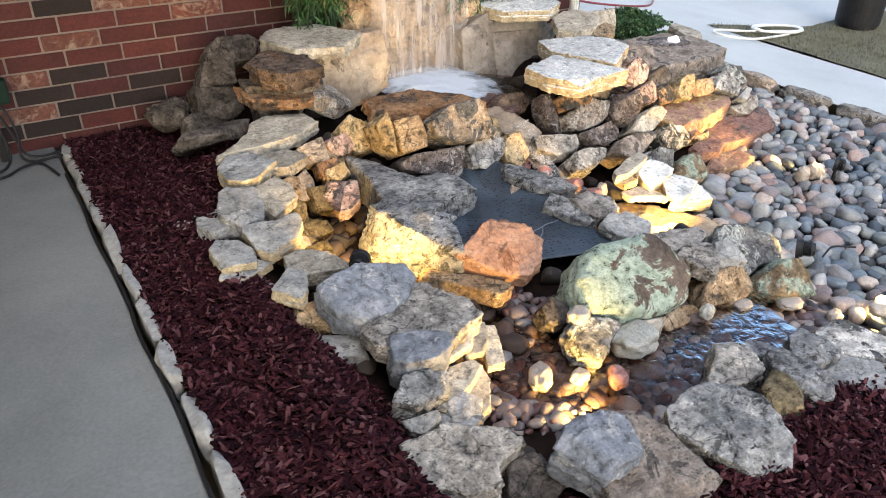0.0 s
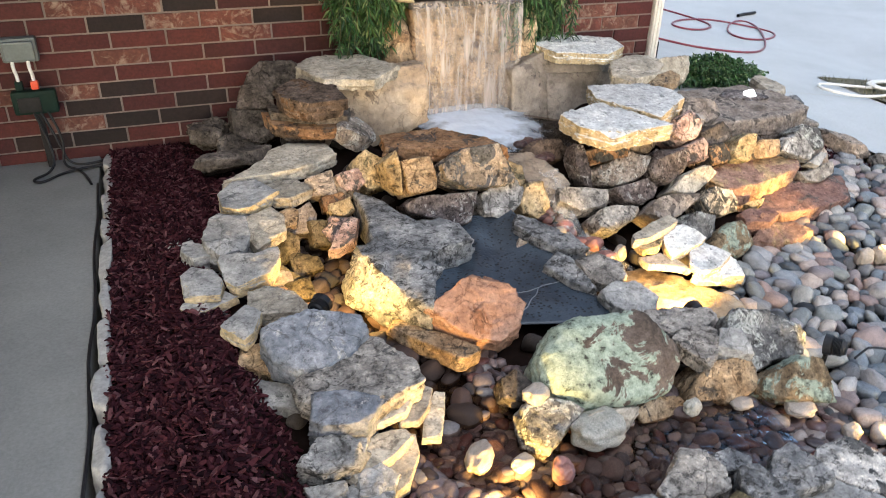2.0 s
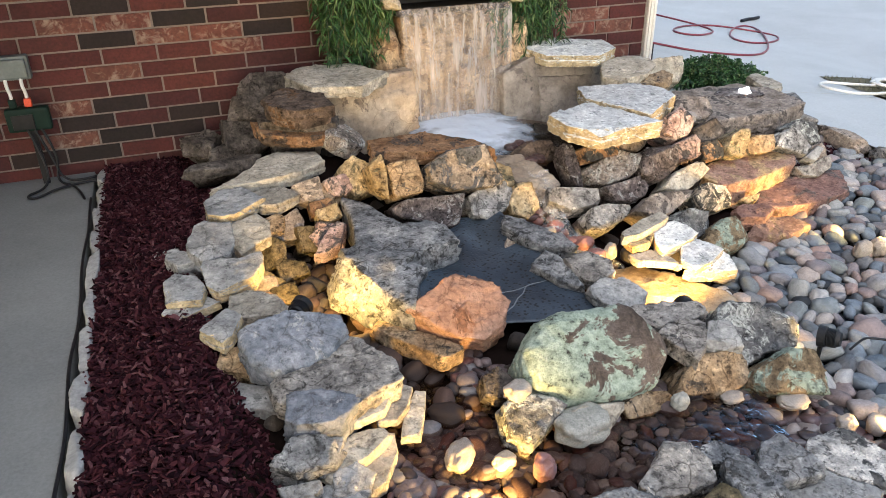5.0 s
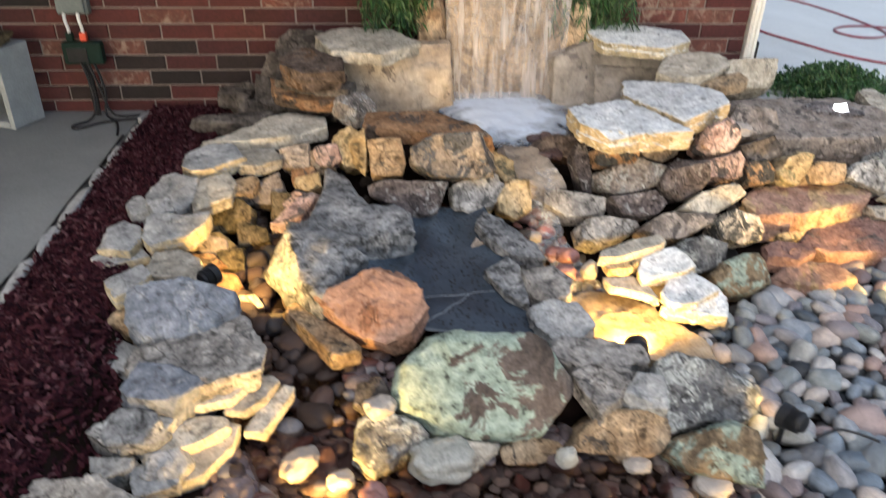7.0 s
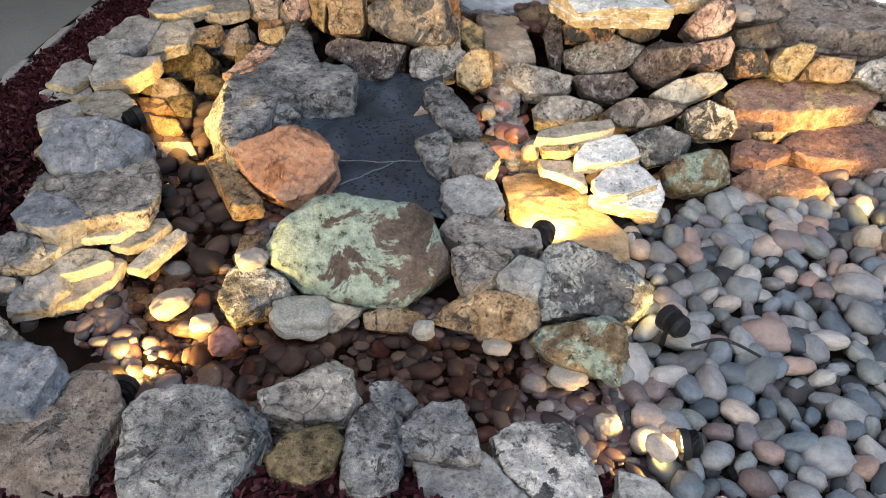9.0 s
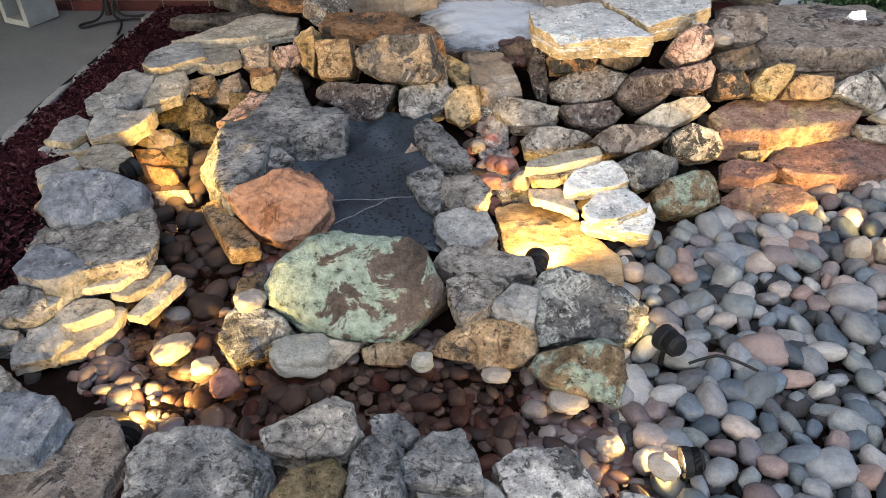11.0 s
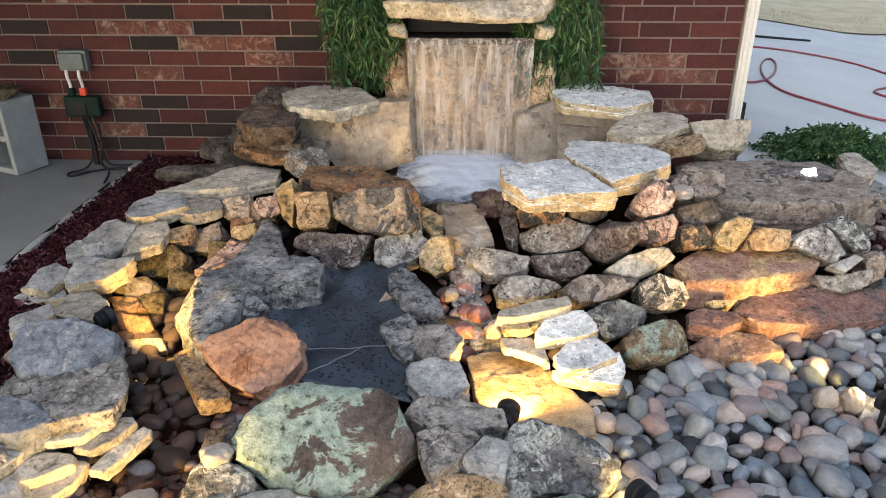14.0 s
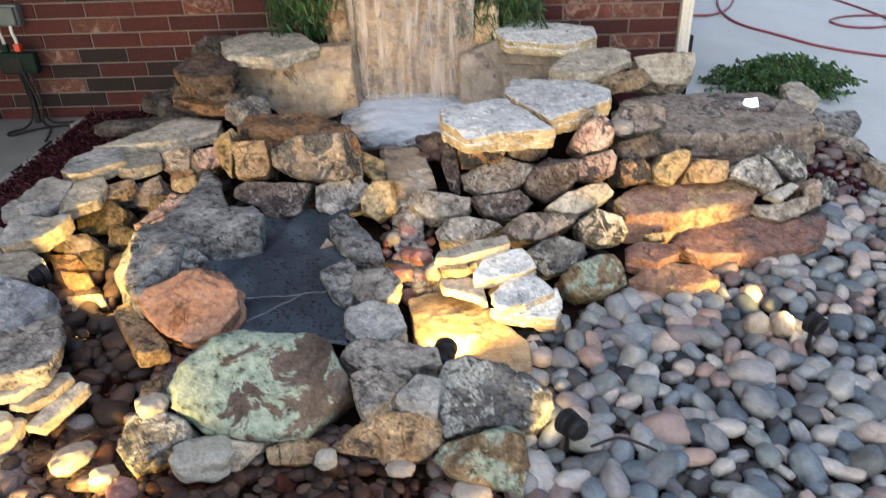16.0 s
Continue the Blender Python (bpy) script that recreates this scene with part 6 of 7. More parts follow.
edging()
rng = np.random.default_rng(3)
tagged(tube("cable", [(-1.925 + 0.01 * math.sin(i * 1.7) + rng.uniform(-.006, .006), -4.6 + i * 0.2, -0.006 - 0.03 * (-4.6 + i * 0.2)) for i in range(22)], 0.0055, BLACK_PLASTIC),
       "thin black low voltage cable along the edging", "cable")
border = new("stone_border")
tagged(border, "row of flat grey stones edging the pebble bed", "edging", kind="structure")
y = -4.2
i = 0
while y < -0.25:
    ln = rng.uniform(0.26, 0.42)
    ob = new("border_stone", rock_mesh("border_stone", "slab", ln, 0.11, 0.09, 500 + i, TANGREY if i % 3 else BROWN, 18))
    ob.matrix_world = pose(1.915, y + ln / 2, -0.005, 0, 0, 90 + rng.uniform(-5, 5))
    ob.parent = border
    y += ln
    i += 1


def cinder_block(x, y, yaw):
    """A hollow block standing on end, its two cores facing the bed."""
    root = new("concrete_block")
    tagged(root, "grey hollow concrete block standing on end on the path", "concrete block")
    w, d, h, t = 0.19, 0.19, 0.39, 0.032
    for name, b in (("side_wall", (0, 0, 0, t, d, h)), ("side_wall", (w - t, 0, 0, w, d, h)), ("web", (t + .0005, 0, 0, w - t - .0005, d, t)),
                    ("web", (t + .0005, 0, h - t, w - t - .0005, d, h)), ("web", (t + .0005, 0, h / 2 - t / 2, w - t - .0005, d, h / 2 + t / 2))):
        part(name, box_bm(*b, 0.004), BLOCK, root).matrix_world = pose(x, y, 0.0, 0, 0, yaw)
    return root


cinder_block(-2.635, -0.224, -23.6)
placed(new("loose_stone", rock_mesh("loose_stone", "slab", 0.2, 0.17, 0.05, 77, OLIVE, 18)), pose(-2.51, -0.175, 0.415))
tagged(bpy.data.objects["loose_stone"], "flat mossy stone lying on the concrete block", "rock")

outlet = new("outlet_box")
tagged(outlet, "grey weatherproof outlet box on the brick wall", "outlet")
wall_box = part("box", box_bm(-2.24, -0.06, 0.495, -2.09, -0.006, 0.605, 0.01), GREY_PLASTIC, outlet)
part("cover", box_bm(-2.23, -0.085, 0.505, -2.10, -0.061, 0.595, 0.01), GREY_PLASTIC, wall_box, "translucent hinged cover")
for cx, mtl in ((-2.20, GREEN_PLASTIC), (-2.135, RED_PLASTIC)):
    c = tube("cord", [(cx, -0.075, 0.51), (cx - 0.002, -0.085, 0.48), (cx + 0.006, -0.08, 0.44), (cx + 0.004, -0.075, 0.41)], 0.008, WHITE_CORD)
    tagged(c, "short white power cord from the outlet to the timer", "power cord")
    p = part("plug", box_bm(cx - 0.012, -0.092, 0.375, cx + 0.02, -0.062, 0.415, 0.005), mtl, c, "coloured plug end")
timer = new("power_stake")
tagged(timer, "dark green outdoor timer on a black stake at the wall", "timer")
housing = part("housing", box_bm(-2.24, -0.105, 0.26, -2.05, -0.05, 0.372, 0.014), GREEN_PLASTIC, timer)
part("face", box_bm(-2.215, -0.112, 0.275, -2.12, -0.106, 0.345, 0.004), BLACK_PLASTIC, housing)
part("stake", box_bm(-2.155, -0.09, -0.02, -2.125, -0.07, 0.259, 0.004), BLACK_PLASTIC, timer)
for i, pts in enumerate((
        [(-2.13, -0.1, 0.27), (-2.08, -0.12, 0.12), (-2.06, -0.14, 0.02), (-1.98, -0.16, 0.008), (-1.9, -0.13, 0.012)],
        [(-2.16, -0.1, 0.27), (-2.11, -0.13, 0.1), (-2.12, -0.2, 0.008), (-2.22, -0.27, 0.007), (-2.17, -0.33, 0.007), (-2.06, -0.2, 0.009), (-1.9, -0.18, 0.008)],
        [(-2.1, -0.1, 0.27), (-2.05, -0.13, 0.14), (-2.09, -0.15, 0.01), (-1.99, -0.22, 0.008), (-1.955, -0.4, 0.008)])):
    tagged(tube("cable", pts, 0.006, BLACK_PLASTIC), "black cable looping down to the concrete path", "cable")



def along_drive(points, lift=0.011):
    return [(a, b, drive_level(a) + lift) for a, b in points]


hose = tube("garden_hose", along_drive([(1.50, 1.80), (1.94, 1.78), (2.06, 1.83), (2.27, 2.10), (2.47, 2.52), (2.61, 2.95), (2.57, 3.05), (2.39, 2.69), (2.22, 2.17), (2.18, 1.77), (2.24, 1.59), (2.42, 1.45), (2.66, 1.20),
                                        (3.24, 1.18), (3.69, 1.51), (4.25, 2.15), (4.73, 2.83), (4.70, 3.06), (4.27, 2.72), (3.74, 2.13), (3.72, 1.85), (4.11, 1.96), (4.56, 2.30), (4.68, 2.55), (4.27, 2.87), (3.90, 2.80),
                                        (3.45, 2.55), (3.12, 2.22), (3.19, 2.06), (3.44, 2.12), (3.82, 2.42), (3.89, 2.73), (3.77, 3.2), (3.55, 3.6), (3.03, 3.69), (2.56, 3.57), (1.6, 3.4)]), 0.009, HOSE_RED)
tagged(hose, "dark red rubber hose lying in loops on the driveway", "hose")
bm = box_bm(-0.55, -0.012, 0.0, 0.55, 0.012, 0.024, 0.008)
bar = part("tool_handle", bm, BLACK_PLASTIC)
bar.matrix_world = pose(3.1, 4.4, drive_level(3.1), 0, 8, 25)
tagged(bar, "long dark tool handle lying on the driveway", "tool")
rake = tube("hose_nozzle", along_drive([(4.80, 3.20), (4.92, 3.26), (5.02, 3.25), (5.12, 3.29)], 0.02), 0.018, BLACK_PLASTIC)
tagged(rake, "dark hose nozzle lying on the concrete driveway", "nozzle")
coil = [(3.95 + (0.42 + 0.07 * math.sin(i * 2.1)) * math.cos(i * 0.62), 0.27 + (0.14 + 0.03 * math.cos(i * 1.3)) * math.sin(i * 0.62) + 0.1 * math.cos(i * 0.62)) for i in range(40)]
coil = along_drive(coil, 0.045) + along_drive([(3.42, 0.18), (3.07, 0.22), (2.91, 0.14), (2.87, 0.05), (2.93, -0.06), (3.10, -0.11), (3.43, -0.03), (3.9, 0.12)], 0.03)
tagged(tube("garden_hose", coil, 0.010, HOSE_WHITE), "pale coiled hose lying on the dry lawn", "hose")


def bin_can(x, y):
    root = new("trash_bin")
    tagged(root, "black plastic bin standing on the lawn", "bin")
    bm = bmesh.new()
    rings = []
    for r, z in ((0.17, 0.0), (0.18, 0.01), (0.22, 0.5), (0.235, 0.5), (0.235, 0.53), (0.215, 0.53), (0.2, 0.05)):
        rings.append([bm.verts.new((x + r * math.cos(a * math.pi / 16), y + r * math.sin(a * math.pi / 16), drive_level(x) + z)) for a in range(32)])
    for r0, r1 in zip(rings, rings[1:]):
        for a in range(32):
            bm.faces.new((r0[a], r0[(a + 1) % 32], r1[(a + 1) % 32], r1[a]))
    bm.faces.new(rings[0])
    bm.faces.new(rings[-1])
    part("body", bm, BLACK_PLASTIC, root)


bin_can(5.2, 0.3)


# ---- mulch ----
def chips(name, n, region, seed, label, lift=0.0, big=1.3):
    """Shredded bark: bent flat slivers lying at all angles."""
    rng = np.random.default_rng(seed)
    verts, faces = [], []
    made = 0
    while made < n:
        x, y = rng.uniform(region[0], region[2]), rng.uniform(region[1], region[3])
        if region[4](x, y):
            made += 1
            z = ground_at(x, y) + lift + rng.uniform(0.0, 0.022)
            ln, wd, th = rng.uniform(0.012, 0.036) * big, rng.uniform(0.005, 0.012) * big, rng.uniform(0.002, 0.005)
            m = pose(x, y, z, rng.normal(0, 28), rng.normal(0, 28), rng.uniform(0, 360))
            b = len(verts)
            bend = rng.uniform(-0.006, 0.006)
            for sx, kx in ((-1, 0.6), (0, 1.0), (1, 0.5)):
                for sy, sz in ((-1, -1), (1, -1), (1, 1), (-1, 1)):
                    verts.append(m @ Vector((sx * ln / 2, sy * wd / 2 * kx, sz * th / 2 + bend * (1 - sx * sx))))
            for o in (0, 4):
                for a in range(4):
                    c = (a + 1) % 4
                    faces.append((b + o + a, b + o + c, b + o + 4 + c, b + o + 4 + a))
            faces += [(b + 3, b + 2, b + 1, b), (b + 8, b + 9, b + 10, b + 11)]
    return tagged(mesh_object(name, verts, faces, MULCH, False), label, "mulch", kind="stuff")


def rim_x(y):
    """The rocks' outer edge along the mulch bed."""
    return np.interp(y, [-5, -3.1, -2.6, -2.3, -2.0, -1.6, -1.1, -0.6, 0], [-0.9, -1.35, -1.38, -1.42, -1.5, -1.5, -1.28, -1.15, -1.1])


chips("mulch", 24000, (-1.872, -3.6, -0.9, -0.03, lambda x, y: x < rim_x(y)), 31, "dark red brown shredded bark mulch")
chips("mulch", 16000, (-1.3, -3.8, 0.75, -2.85, lambda x, y: y < -2.95 + 0.05 * math.sin(x * 5)), 32, "dark red brown shredded bark mulch in front of the stones")
chips("mulch", 15000, (-1.872, -4.98, 1.85, -3.55, lambda x, y: y < -3.8 or x < -0.9), 34, "dark red brown shredded bark mulch at the front of the bed")
chips("mulch", 4500, (1.3, -1.35, 1.88, -0.4, lambda x, y: y < -0.75 or x > 1.6), 33, "dark mulch behind the stone wall")


# ---- pebbles ----
def pebble_mesh(seed, material, grid=4):
    rng = np.random.default_rng(seed)
    dirs, faces = SPHERE[grid]
    off = Vector(rng.uniform(-9, 9, 3))
    ex = rng.uniform(2.0, 3.1)
    out = []
    for d in dirs:
        r = (np.abs(d) ** ex).sum() ** (-1 / ex)
        q = Vector(d) * r * (1 + 0.2 * noise.noise(Vector(d) * 1.4 + off) + 0.1 * noise.noise(Vector(d) * 3.1 - off))
        out.append(tuple(q))
    me = bpy.data.meshes.new("pebble")
    me.from_pydata(out, [], faces)
    me.materials.append(material)
    me.polygons.foreach_set("use_smooth", np.ones(len(me.polygons), bool))
    return me


def in_field(x, y):
    top = np.interp(x, [0.2, 0.3, 0.42, 0.62, 1.0, 1.3, 1.6, 1.9], [-2.3, -2.05, -1.93, -1.84, -1.66, -1.6, -1.25, -1.1])
    left = np.interp(y, [-3.8, -3.05, -2.85, -2.6, -2.4, -2.2, -2.0, -1.8], [0.75, 0.42, 0.30, 0.20, 0.26, 0.3, 0.32, 0.46])
    return y < top and x > left and x < 1.86


def scatter(region, inside, dmin, tries, seed):
    rng = np.random.default_rng(seed)
    pts, cells = [], {}
    for _ in range(tries):
        x, y = rng.uniform(region[0], region[2]), rng.uniform(region[1], region[3])
        if not inside(x, y):
            continue
        c = (int(x // dmin), int(y // dmin))
        if all((x - p[0]) ** 2 + (y - p[1]) ** 2 > dmin * dmin for i in (-1, 0, 1) for j in (-1, 0, 1) for p in cells.get((c[0] + i, c[1] + j), ())):
            cells.setdefault(c, []).append((x, y))
            pts.append((x, y))
    return pts


PEB = [pebble_mesh(600 + i, PEBBLE, 4) for i in range(9)]
bed = soil


def lay(pts, meshes, parent, size, seed, level, squash=(0.5, 0.8), limit=300, far=None, first=lambda p: p[1]):
    """Rounded stones on the ground: the first ones as pieces, the rest joined."""
    rng = np.random.default_rng(seed)
    pts = sorted(pts, key=first)
    verts, faces = [], []
    for k, (x, y) in enumerate(pts):
        a = rng.uniform(*size) * (1.35 if rng.uniform() < 0.12 else 1)
        b = a * rng.uniform(0.48, 0.88)
        c = min(b * 0.95, a * rng.uniform(*squash))
        m = pose(x, y, level(x, y) + c * 0.32 + rng.uniform(-.006, .012), rng.normal(0, 19), rng.normal(0, 19), rng.uniform(0, 360)) @ Matrix.Diagonal((a / 2, b / 2, c / 2, 1))
        me = meshes[k % len(meshes)]
        if k < limit:
            ob = new("pebble", me)
            ob.matrix_world = m
            ob.parent = parent
        else:
            o = len(verts)
            verts += [m @ v.co for v in me.vertices]
            faces += [tuple(o + i for i in p.vertices) for p in me.polygons]
    if verts:
        tagged(mesh_object("pebbles", verts, faces, far), "smooth grey and brown river pebbles", "pebbles", kind="stuff")


lay(scatter((0.15, -3.8, 1.9, -1.1), in_field, 0.05, 60000, 41), PEB, bed, (0.058, 0.104), 42, lambda x, y: ground_at(x, y) + 0.014, (0.45, 0.7), limit=300, far=PEBBLES_FAR,
    first=lambda p: abs(p[1] + 2.35) + 0.6 * abs(p[0] - 0.85))


# Lower pebbles coloured dark to hold the shade between the upper ones.
LOWER = island("gap_shade_lower_pebbles", [(0.0, (0.03, 0.034, 0.04)), (0.4, (0.07, 0.078, 0.085)), (0.7, (0.05, 0.045, 0.045)), (1.0, (0.12, 0.11, 0.105))], 0.6, 0.25)
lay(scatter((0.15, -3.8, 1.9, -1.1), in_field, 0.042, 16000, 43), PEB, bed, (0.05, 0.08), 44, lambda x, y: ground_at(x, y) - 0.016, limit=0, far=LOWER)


def in_creek(x, y):
    for a, b in zip(CREEK, CREEK[1:]):
        for i in range(8):
            f = i / 8
            if math.hypot(x - a[0] * (1 - f) - b[0] * f, y - a[1] * (1 - f) - b[1] * f) < 2.3 * (a[3] * (1 - f) + b[3] * f):
                return ground_at(x, y) < 0.0 and y < -2.12 or y > -2.12 and math.sin(x * 913 + y * 577) > 0.3
    return False


WPEB = [pebble_mesh(640 + i, WET_PEBBLE, 4) for i in range(6)]
WET_FAR = island("wet_pebbles_far", [(0.0, (0.035, 0.027, 0.03)), (0.18, (0.13, 0.09, 0.088)), (0.32, (0.06, 0.058, 0.068)), (0.48, (0.22, 0.17, 0.165)), (0.6, (0.085, 0.075, 0.08)), (0.74, (0.12, 0.05, 0.045)), (0.88, (0.17, 0.165, 0.17)), (1.0, (0.33, 0.27, 0.24))], 0.5, 0.3)
def in_pool(x, y):
    return in_creek(x, y) and y > -2.36 and x < -0.8


def in_run(x, y):
    return in_creek(x, y) and not (y > -2.36 and x < -0.8)


POOL_PEBBLE = by_random("dark_pool_stone", [(0.0, (0.03, 0.018, 0.014)), (0.4, (0.06, 0.034, 0.026)), (0.7, (0.03, 0.026, 0.028)), (1.0, (0.08, 0.045, 0.034))], 0.75, 45, 0.1)
POOL_SHAPES = [pebble_mesh(680 + i, POOL_PEBBLE, 4) for i in range(5)]
POOL_FAR = island("dark_pool_stones_far", [(0.0, (0.02, 0.014, 0.012)), (0.5, (0.05, 0.034, 0.028)), (1.0, (0.08, 0.06, 0.048))], 0.6, 0.2)
lay(scatter((-1.4, -2.95, 0.4, -1.15), in_pool, 0.042, 14000, 55), POOL_SHAPES, bed, (0.03, 0.1), 56, lambda x, y: ground_at(x, y) - 0.004, (0.5, 0.75), limit=120, far=POOL_FAR)
lay(scatter((-1.4, -2.95, 0.4, -1.15), in_run, 0.027, 22000, 51), WPEB, bed, (0.028, 0.075), 52, lambda x, y: ground_at(x, y) - 0.008, (0.35, 0.6), limit=250, far=WET_FAR)


lay(scatter((-1.4, -2.95, 0.4, -1.15), in_run, 0.03, 14000, 53), WPEB, bed, (0.03, 0.055), 54, lambda x, y: ground_at(x, y) - 0.008, (0.3, 0.5), limit=0, far=WET_FAR)


def single(x, y, z, a, b, c, yaw, seed, material, label, tilt=0):
    ob = new("pebble", pebble_mesh(seed, material, 18))
    ob.matrix_world = pose(x, y, z, tilt, 0, yaw) @ Matrix.Diagonal((a / 2, b / 2, c / 2, 1))
    return tagged(ob, label, "pebble", "loose pebbles")


CPEB = [pebble_mesh(660 + i, RED_PEBBLE, 4) for i in range(3)] + WPEB[:3]
lay(scatter((-0.25, -2.0, 0.2, -1.3), lambda x, y: any(math.hypot(x - c[0], y - c[1]) < 0.09 for c in CHUTE[1:4]), 0.03, 900, 61), CPEB, bed, (0.03, 0.055), 62, lambda x, y: ground_at(x, y) + 0.005, limit=60, far=WET_FAR)

def chink(x, y):
    """Between the larger stones, off the water, the pebble field and the mulch."""
    near_rock = min(math.hypot(x - r[0], y - r[1]) for r in ROCKS) < 0.2
    wet = in_creek(x, y) or any(math.hypot(x - c[0], y - c[1]) < 1.3 * c[3] for c in CHUTE + POOL)
    on_liner = -0.85 < x < -0.26 and -2.12 < y < -1.37
    return near_rock and not wet and not on_liner and not in_field(x, y) and x > rim_x(y) + 0.04 and y > -2.85


# Chinking stones darkened so that their colour carries the shade between rocks.
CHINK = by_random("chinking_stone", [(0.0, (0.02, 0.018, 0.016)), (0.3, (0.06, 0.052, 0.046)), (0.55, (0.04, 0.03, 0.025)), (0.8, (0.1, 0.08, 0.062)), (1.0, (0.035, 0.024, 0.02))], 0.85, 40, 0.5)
CHINK_FAR = island("gap_shade_chinking_stones_far", [(0.0, (0.02, 0.018, 0.016)), (0.5, (0.05, 0.042, 0.036)), (1.0, (0.09, 0.07, 0.055))], 0.9, 0.1)
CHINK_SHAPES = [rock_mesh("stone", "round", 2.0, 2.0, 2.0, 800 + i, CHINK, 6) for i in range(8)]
for me in CHINK_SHAPES:
    me.name = "chinking_stone"
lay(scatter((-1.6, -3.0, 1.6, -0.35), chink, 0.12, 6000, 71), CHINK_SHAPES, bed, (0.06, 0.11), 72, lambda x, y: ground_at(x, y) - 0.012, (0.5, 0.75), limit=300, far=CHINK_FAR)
lay(scatter((1.42, -1.6, 1.88, -0.45), lambda x, y: not in_field(x, y) and x > 1.5 - 0.1 * (y + 1.0), 0.04, 3000, 81), WPEB, bed, (0.035, 0.065), 82, lambda x, y: ground_at(x, y) + 0.004, (0.5, 0.75), limit=60, far=WET_FAR)
PALE_GREY = stone("smooth_grey_cobble", (0.2, 0.2, 0.18), (0.3, 0.3, 0.27), (0.38, 0.37, 0.34), None, 0, 10, 0.5, 0.1)
single(-0.720, -2.465, 0.077, 0.079, 0.063, 0.051, 22, 701, PALE_PEBBLE, "round cream pebble resting on a rock")
single(-0.572, -2.575, -0.004, 0.155, 0.124, 0.080, 11, 702, PALE_GREY, "large smooth grey cobble at the creek edge")
single(-0.925, -2.546, -0.025, 0.115, 0.07, 0.06, 52, 703, PALE_PEBBLE, "pale oval pebble lit by the lamp")
single(-0.742, -2.686, -0.005, 0.074, 0.059, 0.059, 65, 704, RED_PEBBLE, "red brown pebble in the creek")
single(0.265, -2.672, -0.102, 0.123, 0.098, 0.052, -17, 705, PALE_PEBBLE, "flat cream pebble at the creek end")
single(0.105, -2.666, -0.043, 0.097, 0.078, 0.032, -18, 706, PALE_PEBBLE, "flat pale pebble by the creek")
single(0.345, -2.793, -0.081, 0.082, 0.066, 0.072, -26, 707, PALE_PEBBLE, "cream pebble lit by the lamp")
single(0.194, -2.787, -0.070, 0.067, 0.054, 0.066, 1, 708, PALE_PEBBLE, "tan pebble lit by the lamp")
single(0.297, -2.878, -0.015, 0.073, 0.058, 0.045, -45, 709, PALE_PEBBLE, "cream pebble lit by the lamp")
single(-0.073, -2.603, -0.028, 0.069, 0.055, 0.029, -5, 710, PALE_PEBBLE, "small flat pale pebble")
single(-0.257, -2.596, 0.004, 0.050, 0.040, 0.049, 3, 711, PALE_GREY, "small grey pebble by the creek")
single(-0.822, -2.606, -0.03, 0.07, 0.05, 0.04, 16, 712, PALE_PEBBLE, "tan pebble beside the lamp")
single(-0.087, -1.494, 0.036, 0.071, 0.057, 0.050, 1, 713, RED_PEBBLE, "bright red wet pebble in the chute")
single(-0.142, -1.548, 0.040, 0.053, 0.043, 0.046, 2, 714, PALE_PEBBLE, "pale pebble in the chute")
single(-0.039, -1.650, 0.021, 0.079, 0.064, 0.057, -1, 715, RED_PEBBLE, "wet red brown pebble in the chute")
single(0.009, -1.766, 0.031, 0.057, 0.046, 0.067, 28, 716, PALE_PEBBLE, "cream pebble in the chute")
for i, (x, y) in enumerate(((-0.04, -0.945), (0.01, -0.92), (-0.01, -1.03), (0.012, -1.115), (-0.03, -1.13), (0.04, -1.0), (0.05, -0.95))):
    single(x, y, 0.185, 0.066 - 0.006 * (i % 3), 0.05, 0.036, 40 * i, 730 + i, PURPLE_PEBBLE, "wet red brown pebble at the lip of the upper pool")
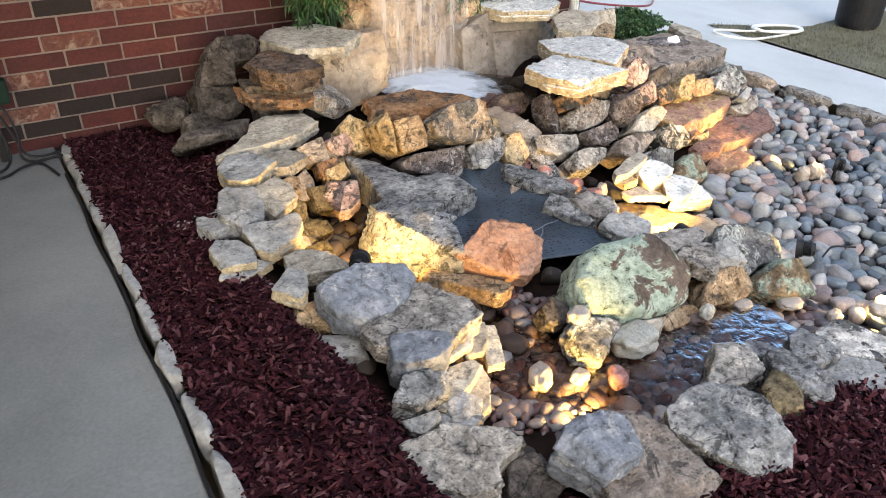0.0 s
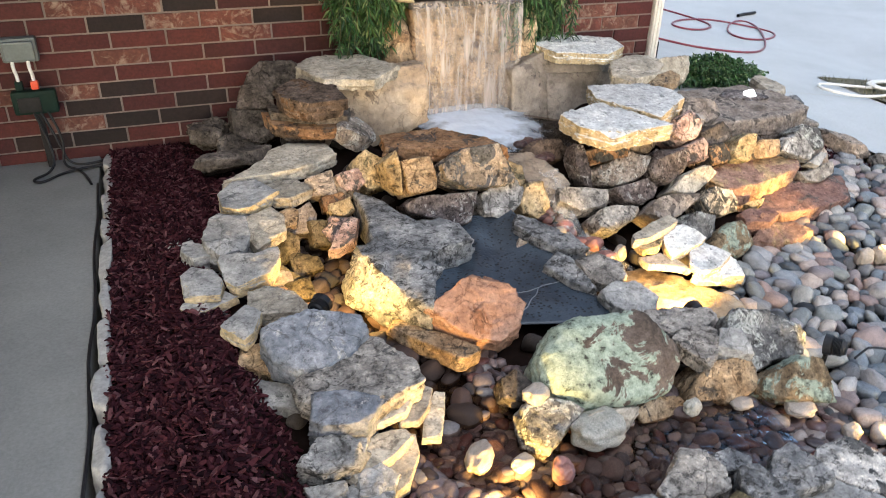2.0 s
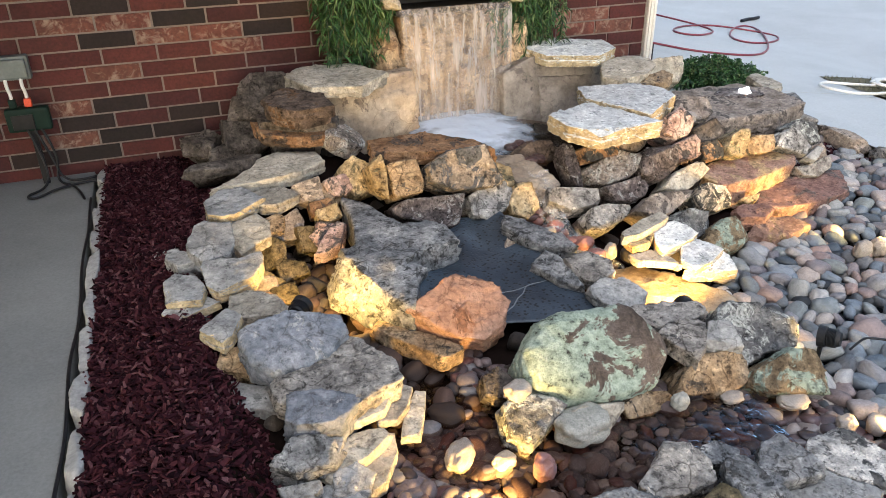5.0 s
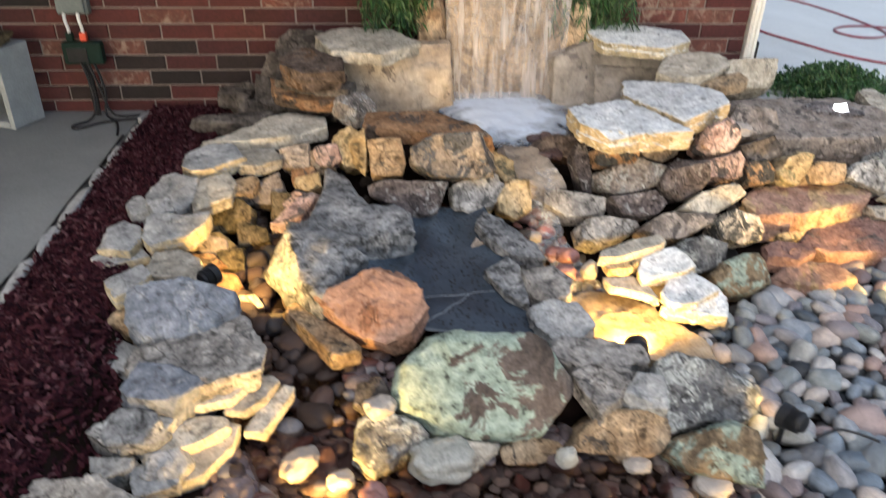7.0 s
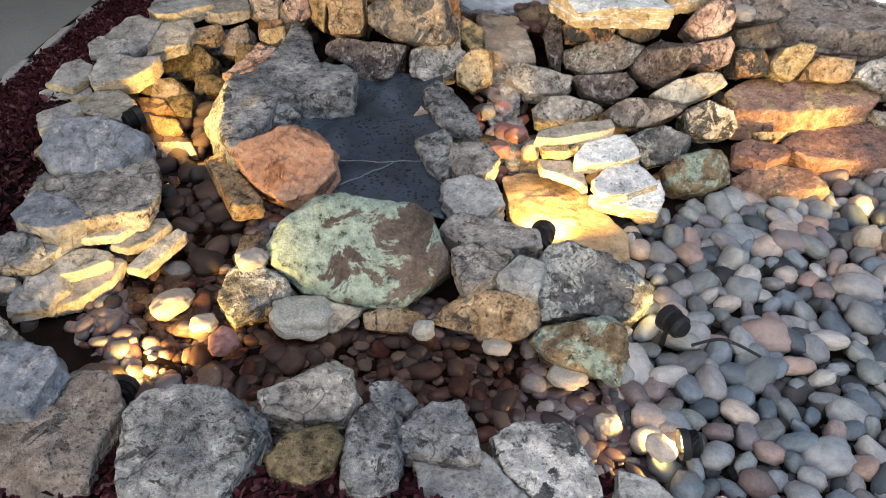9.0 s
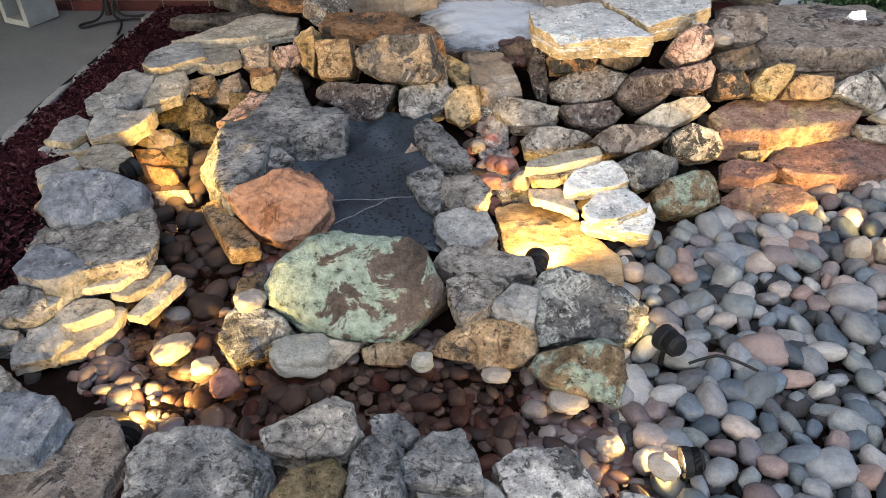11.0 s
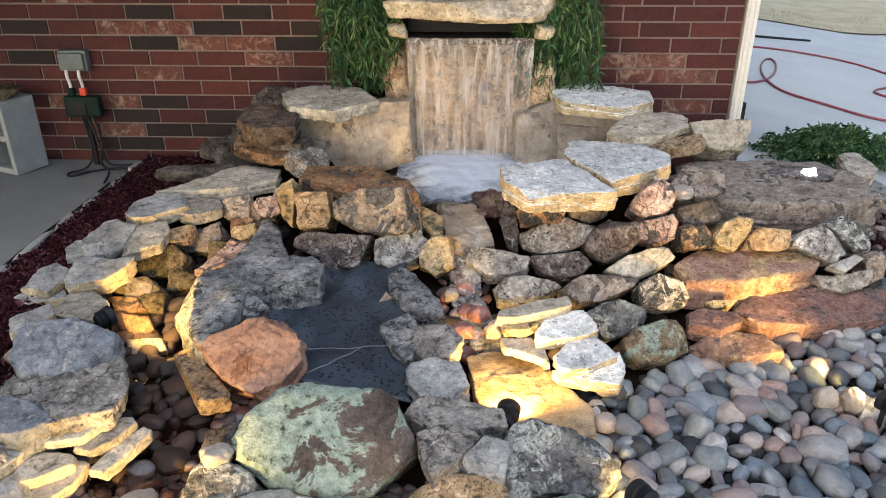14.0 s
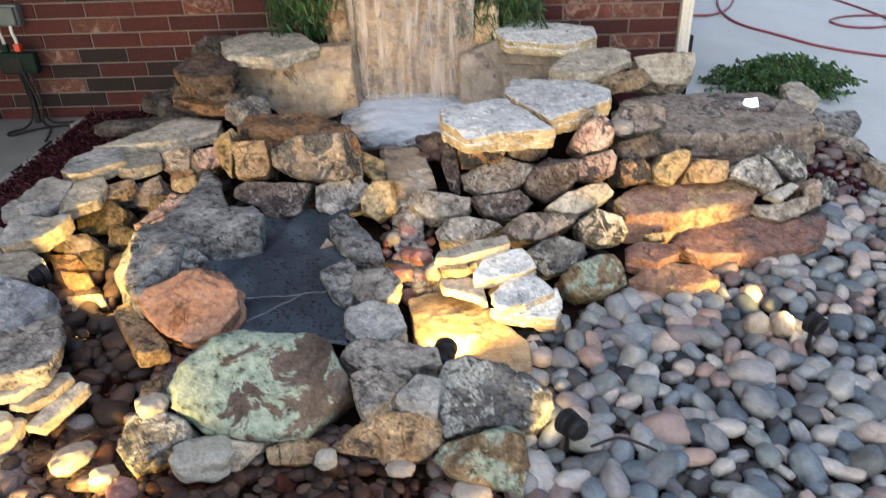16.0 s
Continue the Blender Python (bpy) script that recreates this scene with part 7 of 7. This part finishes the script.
single(-0.079, -1.621, 0.015, 0.072, 0.058, 0.051, 0, 717, RED_PEBBLE, "wet red pebble in the chute")
single(-0.096, -1.832, 0.068, 0.074, 0.059, 0.050, 1, 718, RED_PEBBLE, "wet dark red pebble in the chute")
single(1.021, -2.039, -0.020, 0.069, 0.055, 0.080, -9, 719, PALE_PEBBLE, "pale upright pebble lit by the lamp")
single(1.099, -2.047, -0.018, 0.069, 0.055, 0.082, -46, 720, PALE_PEBBLE, "pale upright pebble lit by the lamp")
single(1.146, -2.042, -0.046, 0.059, 0.047, 0.069, -62, 721, PALE_PEBBLE, "pale pebble lit by the lamp")
single(0.747, -1.179, 0.304, 0.088, 0.070, 0.053, -16, 722, PALE_PEBBLE, "tan pebble lying on the stones")



# ---- bricks ----
def brick_mesh(length):
    bm = box_bm(0.005, -0.004, 0.005, length - 0.005, 0.05, COURSE - 0.005, 0.0025)
    me = bpy.data.meshes.new("brick")
    bm.to_mesh(me)
    bm.free()
    me.materials.append(BRICK)
    return me


WASHED = {(8, -8), (8, -7), (7, -7), (7, -6), (6, -5), (5, -8), (3, -9), (3, -10), (1, -9), (6, 3), (6, 2), (5, 2), (5, 3), (3, 3), (10, -9)}
DARKER = {(9, -8), (9, -6), (8, -10), (8, -6), (8, -4), (7, -5), (7, -8), (3, -8), (2, -8), (2, -6), (1, -7), (1, -8), (0, -8), (0, -9), (11, -7), (11, 3), (6, -10)}
brick_shapes = {}
for r in range(-1, 15):
    for i in range(-14, 6):
        x0 = (i + (0.65 if r % 2 else 0.0)) * LENGTH
        x1 = min(x0 + LENGTH, 1.272)
        if x0 < -3.32 or x1 - x0 < 0.02:
            continue
        key = (round(x1 - x0, 3), (r, i) in WASHED, (r, i) in DARKER)
        if key not in brick_shapes:
            me = brick_mesh(x1 - x0)
            if key[1] or key[2]:
                me.materials[0] = BRICK_LIGHT if key[1] else BRICK_DARK
            brick_shapes[key] = me
        ob = new("brick", brick_shapes[key])
        ob.location = (x0, 0.0, BED + r * COURSE)
        ob.parent = wall
